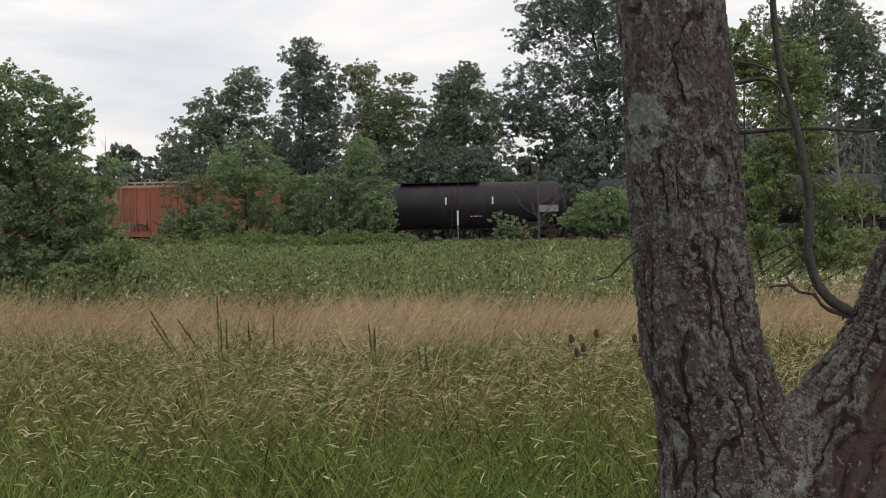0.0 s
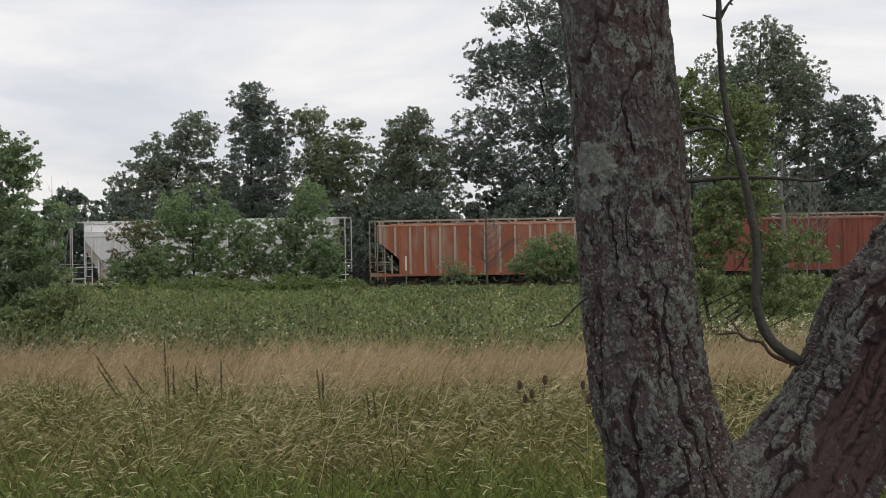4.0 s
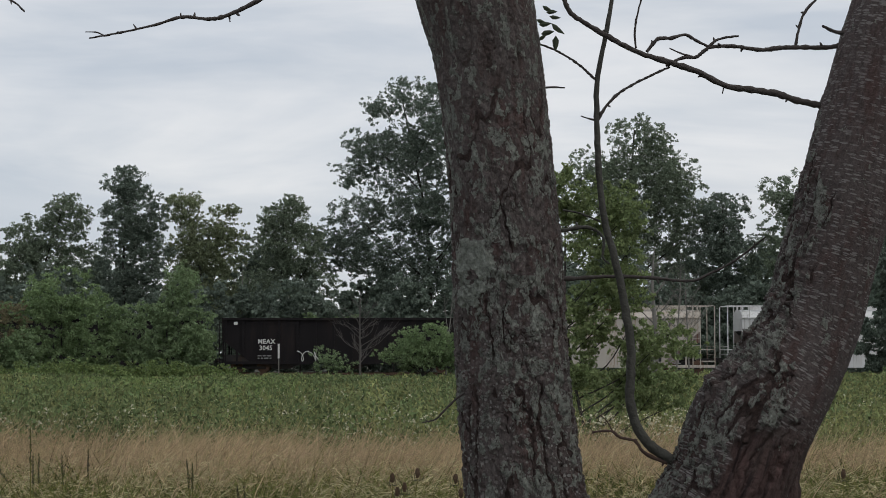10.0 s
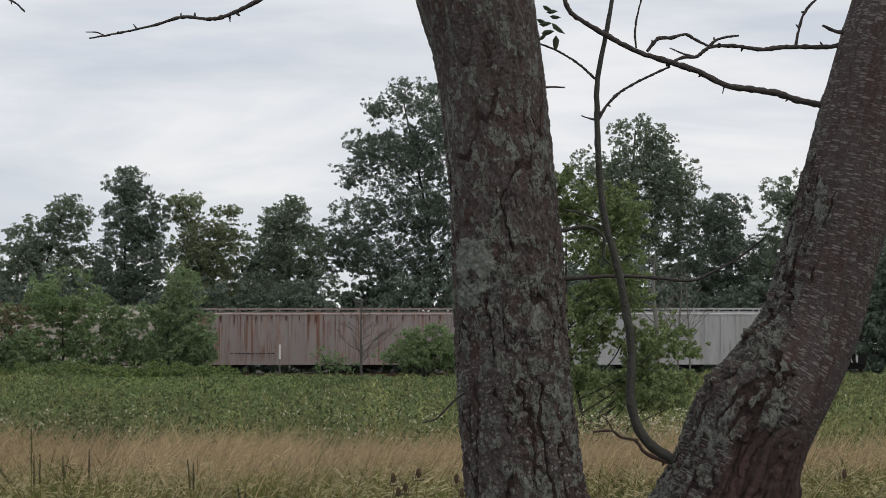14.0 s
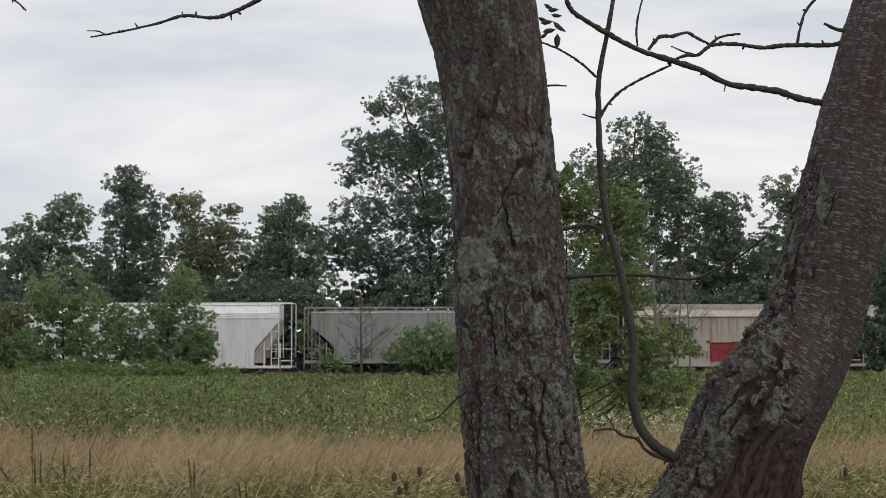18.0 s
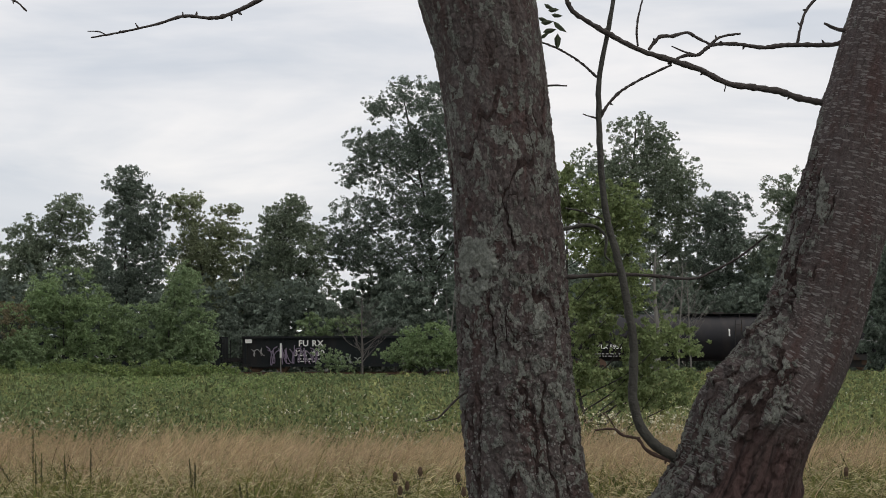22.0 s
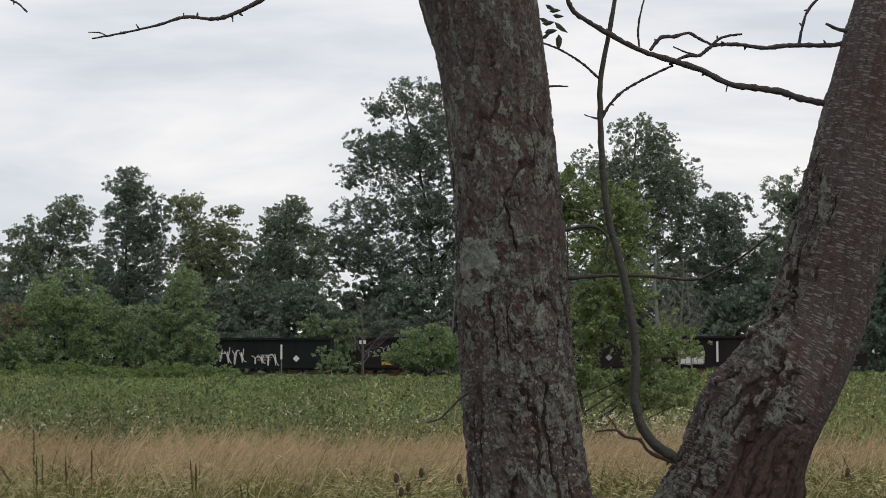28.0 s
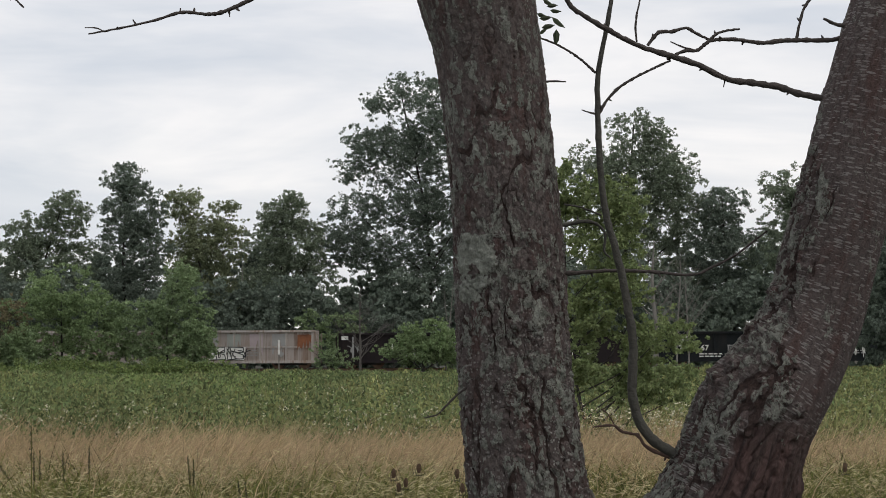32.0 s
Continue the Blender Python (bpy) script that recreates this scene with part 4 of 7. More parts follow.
def lichened(ob, path, radii, lichen, bare, furrow):
    """Stores the lichen cover, the bare patches, the furrows and the way round and along on the mesh's points."""
    n, segs = lichen.shape
    me = ob.data
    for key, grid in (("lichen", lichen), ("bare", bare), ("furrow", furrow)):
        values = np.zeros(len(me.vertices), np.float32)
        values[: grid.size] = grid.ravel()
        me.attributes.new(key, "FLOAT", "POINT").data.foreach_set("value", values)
    along = np.concatenate([[0], np.cumsum(np.linalg.norm(np.diff(path, axis=0), axis=1))])
    turn = (2 * np.pi * np.arange(segs) / segs - np.pi / 2) % (2 * np.pi)
    grid = np.zeros((len(me.vertices), 3), np.float32)
    grid[: n * segs, 0] = (np.mean(radii) * np.ones((n, 1)) * turn).ravel()
    grid[: n * segs, 1] = np.repeat(along, segs)
    me.attributes.new("bark", "FLOAT_VECTOR", "POINT").data.foreach_set("vector", grid.ravel())


def near_tree():
    tree = empty("forked_tree", pose(0, 0, 0), "forked cherry-like tree with rough lichen-covered bark", "tree")
    # the upright stem: x, y, z, radius
    stem = spline([
        (0.356, 4.27, -0.1, 0.30), (0.327, 4.26, 0.5, 0.235), (0.285, 4.25, 0.954, 0.185), (0.248, 4.22, 1.223, 0.155), (0.214, 4.2, 1.337, 0.149),
        (0.192, 4.2, 1.537, 0.145), (0.18, 4.2, 1.71, 0.142), (0.167, 4.2, 1.913, 0.138), (0.154, 4.2, 2.131, 0.135),
        (0.139, 4.2, 2.322, 0.132), (0.119, 4.2, 2.476, 0.136), (0.084, 4.2, 2.632, 0.150), (0.045, 4.19, 2.81, 0.155), (0.015, 4.18, 3.15, 0.125), (-0.04, 4.18, 4.0, 0.09), (-0.07, 4.2, 5.2, 0.03)], 715)
    # the leaning stem
    limb = spline([
        (0.407, 4.28, 0.1, 0.26), (0.495, 4.28, 0.72, 0.215), (0.595, 4.28, 1.07, 0.19), (0.693, 4.28, 1.25, 0.166), (0.761, 4.28, 1.374, 0.16),
        (0.816, 4.28, 1.52, 0.158), (0.897, 4.28, 1.652, 0.139), (0.967, 4.28, 1.784, 0.122), (1.012, 4.28, 1.932, 0.119), (1.061, 4.28, 2.095, 0.121),
        (1.108, 4.28, 2.274, 0.124), (1.157, 4.28, 2.454, 0.121), (1.215, 4.28, 2.634, 0.116), (1.295, 4.28, 2.892, 0.107), (1.35, 4.28, 3.2, 0.09), (1.43, 4.3, 4.0, 0.06), (1.5, 4.3, 4.9, 0.02)], 640)
    sp, sr, lp, lr = stem[:, :3], stem[:, 3].copy(), limb[:, :3], limb[:, 3].copy()
    sr[-1], lr[-1] = 0.004, 0.004
    rough = ([0.9, 1.3, 2.0, 2.25, 2.6, 3.1], [0.8, 1.0, 1.0, 0.55, 0.4, 0.5])
    cover = ([0.9, 1.2, 1.45, 1.9, 2.15, 2.4, 2.7], [0.47, 0.4, 0.42, 0.4, 0.38, 0.34, 0.4])
    relief, *marks = bark_relief(sp, sr, 300, 3.0, rough, cover, ((5.42, 1.935, 0.056, 1.2), (5.62, 1.85, 0.036, 1.2), (5.3, 1.87, 0.024, 1.2), (4.5, 1.905, 0.055, 0.8), (4.44, 1.918, 0.03, 0.15), (5.42, 1.9, 0.016, 0.0)))
    relief[-1] = 0
    v, f = tube_arrays(sp, sr, 300, bend=relief + flowing(sp, sr, lp, lr, 300))
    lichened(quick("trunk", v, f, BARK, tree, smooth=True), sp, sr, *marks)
    edge = ([0.95, 1.1, 1.327, 1.49, 1.564, 1.666, 1.784, 1.887, 1.961, 2.035, 2.125, 2.199, 2.334, 2.634],
            [0.32, 0.38, 0.45, 0.15, -0.3, 0.2, 0.62, 0.62, 0.5, 0.35, 0.55, 0.95, 1.2, 1.2],
            [1, 1, 1, 1, 0.3, 0, 0, 0, 0, 0, 0, 0, 0, 0],
            [-0.1, -0.3, -1.4, -1.4, -1.4, -1.4, -1.4, -1.4, -1.4, -1.4, -1.4, -1.4, -1.4, -1.4])
    relief, *marks = bark_relief(lp, lr, 260, 8.0, ([0.9, 1.7, 1.9, 2.2], [0.8, 1.0, 0.8, 0.4]), ([0, 3], [0.1, 0.1]), edge=edge,
                                 bumps=((5.85, 1.56, 0.05, 0.026), (3.45, 1.383, 0.03, 0.02), (5.9, 1.681, 0.035, 0.022), (6.1, 1.797, 0.03, 0.014)))
    relief[-1] = 0
    v, f = tube_arrays(lp, lr, 260, bend=relief + flowing(lp, lr, sp, sr, 260))
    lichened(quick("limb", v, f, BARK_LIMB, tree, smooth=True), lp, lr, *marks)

    rng = rng_of(21)

    def branch(name, pts, r0, r1, mat, depth=4.4, depth1=None, knots=0.18, n=46):
        """A knobbly branch through points (x, z)."""
        depth1 = depth if depth1 is None else depth1
        p = [(x, depth + (depth1 - depth) * k / max(1, len(pts) - 1), z) for k, (x, z) in enumerate(pts)]
        line = spline(p, n)
        line[1:-1] += rng.normal(0, r1 * 0.12, (n - 2, 3))
        rad = np.linspace(r0, r1, n) * (1 + knots * np.clip(rng.normal(0, 1, n), -0.6, 1.6))
        pieces = [tube_arrays(line, rad, 9)]
        # buds and short spurs
        length = np.linalg.norm(np.diff(line, axis=0), axis=1).sum()
        for _ in range(int(length / 0.075) if knots > 0.1 else 0):
            k = rng.integers(2, n - 1)
            a = rng.uniform(0, 2 * np.pi)
            way = np.array([math.cos(a), 0.4 * rng.normal(), math.sin(a)])
            tip = line[k] + way * (rad[k] + rng.uniform(0.003, 0.011))
            pieces.append(tube_arrays(spline([line[k], tip], 4), np.array([0.8, 0.75, 0.7, 0.25]) * min(rad[k], 0.0042), 6))
        return quick(name, *join(pieces), mat, tree, smooth=True)

    branch("shoot", [(0.609, 1.419), (0.584, 1.434), (0.543, 1.463), (0.510, 1.512), (0.494, 1.578), (0.496, 1.651), (0.497, 1.725), (0.485, 1.807), (0.469, 1.896), (0.451, 1.97), (0.431, 2.044), (0.420, 2.127), (0.413, 2.231), (0.411, 2.329), (0.413, 2.424), (0.434, 2.533), (0.453, 2.639), (0.465, 2.73)], 0.015, 0.0052, BARK_SHOOT, 4.3, knots=0.06, n=90)
    branch("branch", [(0.406, 2.427), (0.365, 2.465), (0.313, 2.499), (0.254, 2.524)], 0.0034, 0.0024, BARK_TWIG, 4.3)
    branch("branch", [(0.411, 2.312), (0.436, 2.355), (0.476, 2.394), (0.535, 2.427), (0.605, 2.46)], 0.0041, 0.0030, BARK_TWIG, 4.3)
    branch("twig", [(0.408, 2.317), (0.388, 2.322), (0.368, 2.329)], 0.0026, 0.0013, BARK_TWIG, 4.3, n=8)
    branch("branch", [(0.59, 1.416), (0.555, 1.428), (0.525, 1.446), (0.506, 1.472), (0.469, 1.481), (0.443, 1.498), (0.394, 1.495)], 0.0055, 0.0025, BARK_RED, 4.3)
    branch("twig", [(0.469, 1.479), (0.451, 1.492), (0.431, 1.526), (0.412, 1.541)], 0.0026, 0.0013, BARK_RED, 4.3, n=12)
    branch("branch", [(1.005, 2.356), (0.943, 2.369), (0.891, 2.386), (0.824, 2.396), (0.75, 2.408), (0.676, 2.444), (0.602, 2.468), (0.528, 2.49),
        (0.454, 2.526), (0.394, 2.561), (0.338, 2.599), (0.32, 2.642), (0.291, 2.7), (0.231, 2.745)], 0.0094, 0.0054, BARK_TWIG, 4.3, 4.25, n=90)
    branch("branch", [(1.062, 2.518), (1.017, 2.512), (0.913, 2.512), (0.847, 2.506), (0.78, 2.515), (0.713, 2.512), (0.676, 2.487), (0.639, 2.484), (0.595, 2.463)], 0.0064, 0.0038, BARK_TWIG, 4.3, n=70)
    branch("branch", [(0.694, 2.499), (0.728, 2.53), (0.758, 2.539), (0.789, 2.543)], 0.0038, 0.0030, BARK_TWIG, 4.3, n=18)
    branch("branch", [(0.546, 2.502), (0.575, 2.536), (0.609, 2.539), (0.649, 2.548), (0.676, 2.533), (0.713, 2.515)], 0.0051, 0.0034, BARK_TWIG, 4.31, n=26)
    branch("twig", [(0.676, 2.484), (0.639, 2.495), (0.605, 2.51)], 0.0030, 0.0017, BARK_TWIG, 4.3, n=12)
    branch("twig", [(0.94, 2.518), (0.949, 2.56), (0.967, 2.609), (1.005, 2.648)], 0.0038, 0.0030, BARK_TWIG, 4.3, n=18)
    branch("stub", [(1.074, 2.545), (1.039, 2.551), (1.007, 2.566)], 0.0065, 0.0032, BARK_TWIG, 4.28, n=8)
    branch("twig", [(0.516, 2.51), (0.513, 2.551), (0.519, 2.596), (0.535, 2.654)], 0.0030, 0.0024, BARK_TWIG, 4.3, n=16)
    branch("twig", [(0.75, 2.415), (0.744, 2.388)], 0.0026, 0.0013, BARK_TWIG, 4.3, n=6)
    branch("twig", [(0.067, 1.609), (0.035, 1.586), (0.001, 1.552), (-0.017, 1.535), (-0.049, 1.527)], 0.0032, 0.0018, BARK_TWIG, 4.13, n=22)
    branch("twig", [(0.248, 2.385), (0.281, 2.389), (0.319, 2.388)], 0.0034, 0.0017, BARK_TWIG, 4.2, n=8)
    branch("branch", [(0.023, 2.784), (-0.119, 2.748), (-0.26, 2.704), (-0.373, 2.65), (-0.465, 2.595), (-0.536, 2.56), (-0.585, 2.547), (-0.659, 2.552), (-0.727, 2.532), (-0.826, 2.51), (-0.894, 2.498)], 0.0086, 0.0020, BARK_TWIG, 4.1, n=80)
    branch("twig", [(-0.54, 2.558), (-0.537, 2.54)], 0.0026, 0.0013, BARK_TWIG, 4.1, n=5)
    branch("twig", [(-0.772, 2.519), (-0.782, 2.534)], 0.0026, 0.0013, BARK_TWIG, 4.1, n=5)
    branch("twig", [(-0.662, 2.55), (-0.662, 2.563)], 0.0026, 0.0013, BARK_TWIG, 4.1, n=5)
    branch("twig", [(-0.854, 2.504), (-0.875, 2.513), (-0.903, 2.514)], 0.0021, 0.0013, BARK_TWIG, 4.1, n=8)
    branch("twig", [(-1.193, 2.668), (-1.108, 2.604), (-1.08, 2.587), (-1.058, 2.566)], 0.0034, 0.0021, BARK_TWIG, 4.1, n=12)
    branch("branch", [(0.273, 1.906), (0.351, 1.906), (0.459, 1.912), (0.568, 1.909), (0.684, 1.9), (0.742, 1.922), (0.808, 1.956), (0.894, 2.021)], 0.0068, 0.0022, BARK_TWIG, 4.5, n=60)
    branch("branch", [(0.289, 2.034), (0.343, 2.04), (0.389, 2.049), (0.425, 2.04), (0.447, 2.014), (0.444, 1.967), (0.462, 1.947)], 0.0065, 0.0022, BARK_SHOOT, 4.5, n=40)
    branch("twig", [(0.335, 2.096), (0.382, 2.087), (0.438, 2.065)], 0.0026, 0.0026, BARK_SHOOT, 4.5, n=16)
    # a hanging spray of narrow leaves beside the upright stem
    for x, z, turn, L in ((0.283, 2.553, -50, 0.046), (0.256, 2.524, -102, 0.036), (0.294, 2.520, 2, 0.043), (0.248, 2.541, -97, 0.034), (0.259, 2.595, -60, 0.032), (0.268, 2.575, -95, 0.030), (0.250, 2.503, -128, 0.026), (0.275, 2.561, -84, 0.030), (0.244, 2.562, -70, 0.030)):
        bm = bmesh.new()
        W = 0.2 * L
        vs = [bm.verts.new(c) for c in ((0, 0, 0), (W, 0.003, -L * 0.3), (W * 0.8, 0.003, -L * 0.65), (0, 0, -L), (-W * 0.8, 0.003, -L * 0.65), (-W, 0.003, -L * 0.3), (0, -0.002, -L * 0.5))]
        for a in range(6):
            bm.faces.new((vs[a], vs[(a + 1) % 6], vs[6]))
        leaf = part("leaf", bm, LEAF_NEAR, tree)
        leaf.matrix_basis = pose(x, 4.15 + rng.uniform(-0.03, 0.03), z, 0, turn, 0) @ pose(0, 0, 0, 0, 0, rng.uniform(-35, 35))
    return tree


near_tree()


def sapling():
    """The small yellow-green tree standing in the dry grass."""
    root = make_tree("sapling", 1.98, 22.0, [(a - 1.98, b, c, e, g) for a, b, c, e, g in (
        (2.018, 3.729, 0.493, 0.379, 0.35), (2.511, 3.576, 0.341, 0.417, 0.35), (1.639, 3.806, 0.266, 0.379, 0.3), (2.132, 3.043, 0.645, 0.379, 0.4),
        (1.98, 2.207, 0.607, 0.455, 0.45), (2.928, 1.866, 0.607, 0.341, 0.45), (2.777, 1.3, 0.645, 0.364, 0.45), (1.866, 1.526, 0.341, 0.341, 0.4),
        (2.321, 2.586, 0.531, 0.341, 0.4))],
        0.027, LEAF_SAPLING, 40000, "young yellow-green broadleaf tree in dry grass", "tree", clump=0.085, trunk_r=0.036, seed=41, base_h=0.5, limbs=20, bark=BARK_FAR, hollow=0.0, bough=60)
    return root


sapling()
# ---- the railway and the train ----
RAIL = 0.33
TRACK_Y = 111.0
SPEED = 14.94
CARS = []
PAINT = {}


def paint(name, color, dirt, **kw):
    if name not in PAINT:
        PAINT[name] = material(name, color, rough=kw.pop("rough", 0.55), scale=kw.pop("scale", 0.7), vary=kw.pop("vary", 0.12), dirt=dirt, dirt_scale=kw.pop("dirt_scale", 0.6),
                               dirt_at=kw.pop("dirt_at", (0.5, 0.75)), bump=0.05, bump_scale=6, stretch=kw.pop("stretch", (1.6, 1.6, 0.35)), **kw)
    return PAINT[name]


STEEL_DARK = material("dark_steel", (0.025, 0.024, 0.023), 0.6, 0.3, scale=4, vary=0.3, dirt=(0.06, 0.035, 0.02), bump=0.1)
BALLAST = material("ballast", (0.17, 0.16, 0.15), 0.95, scale=9, vary=0.6, bump=0.8, bump_scale=20)
RAIL_STEEL = material("rail_steel", (0.16, 0.1, 0.07), 0.45, 0.7, scale=5, bump=0.05)
TIE_WOOD = material("tie_wood", (0.06, 0.05, 0.042), 0.9, scale=6, vary=0.4, stretch=(4, 1, 4))


def box(bm, x0, x1, y0, y1, z0, z1):
    m = Matrix.LocRotScale(((x0 + x1) / 2, (y0 + y1) / 2, (z0 + z1) / 2), None, (abs(x1 - x0), abs(y1 - y0), abs(z1 - z0)))
    bmesh.ops.create_cube(bm, size=1.0, matrix=m)


def prism(bm, profile, x0, x1, cap=True):
    """A profile of (y, z) drawn along x."""
    a = [bm.verts.new((x0, y, z)) for y, z in profile]
    b = [bm.verts.new((x1, y, z)) for y, z in profile]
    n = len(profile)
    for i in range(n):
        bm.faces.new((a[i], a[(i + 1) % n], b[(i + 1) % n], b[i]))
    if cap:
        bm.faces.new(a[::-1])
        bm.faces.new(b)



def bar(bm, a, b, r=0.03):
    """A square bar between two points."""
    a, b = Vector(a), Vector(b)
    d = b - a
    m = Matrix.Translation((a + b) / 2) @ d.to_track_quat("Z", "Y").to_matrix().to_4x4() @ Matrix.Diagonal((2 * r, 2 * r, d.length, 1))
    bmesh.ops.create_cube(bm, size=1.0, matrix=m)


def ladder(bm, x, y, z0, z1, width=0.42, step=0.42, r=0.024):
    for dx in (-width / 2, width / 2):
        bar(bm, (x + dx, y, z0), (x + dx, y, z1), r)
    z = z0 + step * 0.5
    while z < z1:
        bar(bm, (x - width / 2, y, z), (x + width / 2, y, z), r * 0.55)
        z += step


def lettering(parent, text, x, z, height, mat, y=-1.66, label=""):
    """Painted characters on the side facing the meadow."""
    cu = bpy.data.curves.new("lettering", "FONT")
    cu.body, cu.size, cu.extrude, cu.space_character = text, height * 1.42, 0.004, 1.05
    cu.resolution_u, cu.offset = 2, height * 0.035
    tmp = bpy.data.objects.new("lettering_source", cu)
    me = bpy.data.meshes.new_from_object(tmp)
    bpy.data.objects.remove(tmp)
    me.name = "lettering"
    me.materials.clear()
    me.materials.append(mat)
    ob = new("lettering", me)
    ob.parent = parent
    ob.matrix_basis = pose(x, y, z, 90, 0, 0)
    return tagged(ob, label)


def plate(name, parent, x0, x1, z0, z1, mat, y=-1.655, label=""):
    bm = bmesh.new()
    box(bm, x0, x1, y - 0.008, y + 0.012, z0, z1)
    return part(name, bm, mat, parent, label)


def small_print(parent, x, z, mat, seed, rows=3, width=1.1, y=-1.66):
    """Lines of writing too small to read, as plain bars."""
    rng = rng_of(seed)
    bm = bmesh.new()
    for k in range(rows):
        cx = x
        while cx < x + width:
            w = rng.uniform(0.1, 0.3)
            box(bm, cx, cx + w, y - 0.004, y + 0.008, z - 0.16 * k, z - 0.16 * k + 0.075)
            cx += w + rng.uniform(0.06, 0.14)
    part("small_print", bm, mat, parent, "rows of small painted marks")


def graffiti(parent, x, z, w, h, mats, seed, y=-1.668, letters=5):
    """Sprayed block shapes and looping strokes, none of them readable."""
    rng = rng_of(seed)
    line, fill = mats
    step = w / letters
    if fill is not None:
        for k in range(letters):
            bm = bmesh.new()
            cx, tilt = x + step * k, rng.uniform(-0.14, 0.14) * step
            left = [(cx + tilt * (t - 0.5) + rng.uniform(-0.06, 0.06) * step, z + h * t) for t in np.linspace(0, 1, 5)]
            right = [(cx + step * 0.98 + tilt * (t - 0.5) + rng.uniform(-0.06, 0.06) * step, z + h * t + rng.uniform(-0.06, 0.06) * h) for t in np.linspace(1, 0, 5)]
            yy = y - 0.0015 * k
            bm.faces.new([bm.verts.new((px, yy, pz)) for px, pz in left + right])
            geo = bmesh.ops.extrude_face_region(bm, geom=bm.faces[:])
            bmesh.ops.translate(bm, verts=[g for g in geo["geom"] if isinstance(g, bmesh.types.BMVert)], vec=(0, 0.01, 0))
            part("sprayed_fill", bm, fill, parent, "sprayed graffiti fill")
    pieces = []
    thick = 0.018 + 0.012 * h

    def stroke(pts, n=26, r=thick):
        pieces.append(tube_arrays(spline([(px, y - 0.012, pz) for px, pz in pts], n), np.full(n, r), 4))

    for k in range(letters):
        cx = x + step * k
        if fill is not None:
            # an outlined block letter with a notch, a bar and a drop
            q = [(cx + step * (u + rng.uniform(-0.05, 0.05)), z + h * (v + rng.uniform(-0.05, 0.05))) for u, v in ((0.06, 0.04), (0.05, 0.97), (0.93, 0.95), (0.9, 0.62), (0.5, 0.56), (0.92, 0.4), (0.94, 0.04), (0.06, 0.03))]
            for a, b in zip(q, q[1:]):
                stroke((a, b), 4)
            stroke((q[4], (cx + step * 0.3, z + h * rng.uniform(0.3, 0.75))), 4, thick * 1.4)
            stroke(((cx + step * 0.45, z + h * 0.05), (cx + step * rng.uniform(0.35, 0.55), z + h * rng.uniform(0.25, 0.4))), 4)
        else:
            # looped handwriting
            tall, turn = rng.uniform(0.28, 0.5), rng.uniform(-0.5, 0.5)
            u = np.linspace(0, 1, 9)
            stroke([(cx + step * (a + 0.28 * math.sin(2 * math.pi * a + turn)), z + h * (0.4 + tall * math.cos(2 * math.pi * a * (1.0 + 0.5 * (k % 2)) + turn))) for a in u])
            if rng.uniform() < 0.6:
                stroke(((cx + step * 0.5, z + h * rng.uniform(0.0, 0.3)), (cx + step * rng.uniform(0.4, 0.8), z + h * rng.uniform(0.7, 1.1))), 4)
    tagged(quick("sprayed_stroke", *join(pieces), line, parent), "sprayed graffiti strokes")


WHITE_MARK = material("white_marking", (0.72, 0.72, 0.68), 0.7, scale=3, vary=0.12, bump=0)
BLACK_MARK = material("black_marking", (0.03, 0.03, 0.032), 0.7, scale=3, vary=0.2, bump=0)
GREY_MARK = material("grey_marking", (0.3, 0.3, 0.29), 0.7, scale=3, vary=0.2, bump=0)
RED_SPRAY = material("red_spray", (0.32, 0.04, 0.045), 0.6, scale=2, vary=0.25, bump=0)
PINK_SPRAY = material("pink_spray", (0.4, 0.33, 0.34), 0.6, scale=2, vary=0.2, bump=0)
PALE_SPRAY = material("pale_spray", (0.3, 0.32, 0.29), 0.6, scale=2, vary=0.2, bump=0)
LIGHT_SPRAY = material("light_grey_spray", (0.5, 0.5, 0.5), 0.6, scale=2, vary=0.2, bump=0)
DIM_SPRAY = material("dim_grey_spray", (0.1, 0.105, 0.1), 0.7, scale=4, vary=0.5, bump=0)
VIOLET_SPRAY = material("violet_spray", (0.2, 0.16, 0.22), 0.6, scale=2, vary=0.2, bump=0)
YELLOW_MARK = material("yellow_marking", (0.55, 0.33, 0.04), 0.6, scale=2, vary=0.2, bump=0)
RUST = material("rust", (0.23, 0.09, 0.042), 0.9, scale=2.5, vary=0.5, dirt=(0.12, 0.045, 0.025), dirt_scale=2.0, bump=0.3)
RUST_DARK = material("dark_rust", (0.13, 0.062, 0.045), 0.9, scale=2.5, vary=0.5, dirt=(0.2, 0.13, 0.1), dirt_scale=3.0, bump=0.2)
PARTS = {}


def wheel_mesh():
    bm = bmesh.new()
    bmesh.ops.create_cone(bm, cap_ends=True, segments=20, radius1=0.42, radius2=0.42, depth=0.13, matrix=Matrix.Translation((0, 0, 0.42)) @ Euler((radians(90), 0, 0)).to_matrix().to_4x4())
    bmesh.ops.create_cone(bm, cap_ends=True, segments=12, radius1=0.1, radius2=0.1, depth=0.2, matrix=Matrix.Translation((0, 0, 0.42)) @ Euler((radians(90), 0, 0)).to_matrix().to_4x4())
    return bm


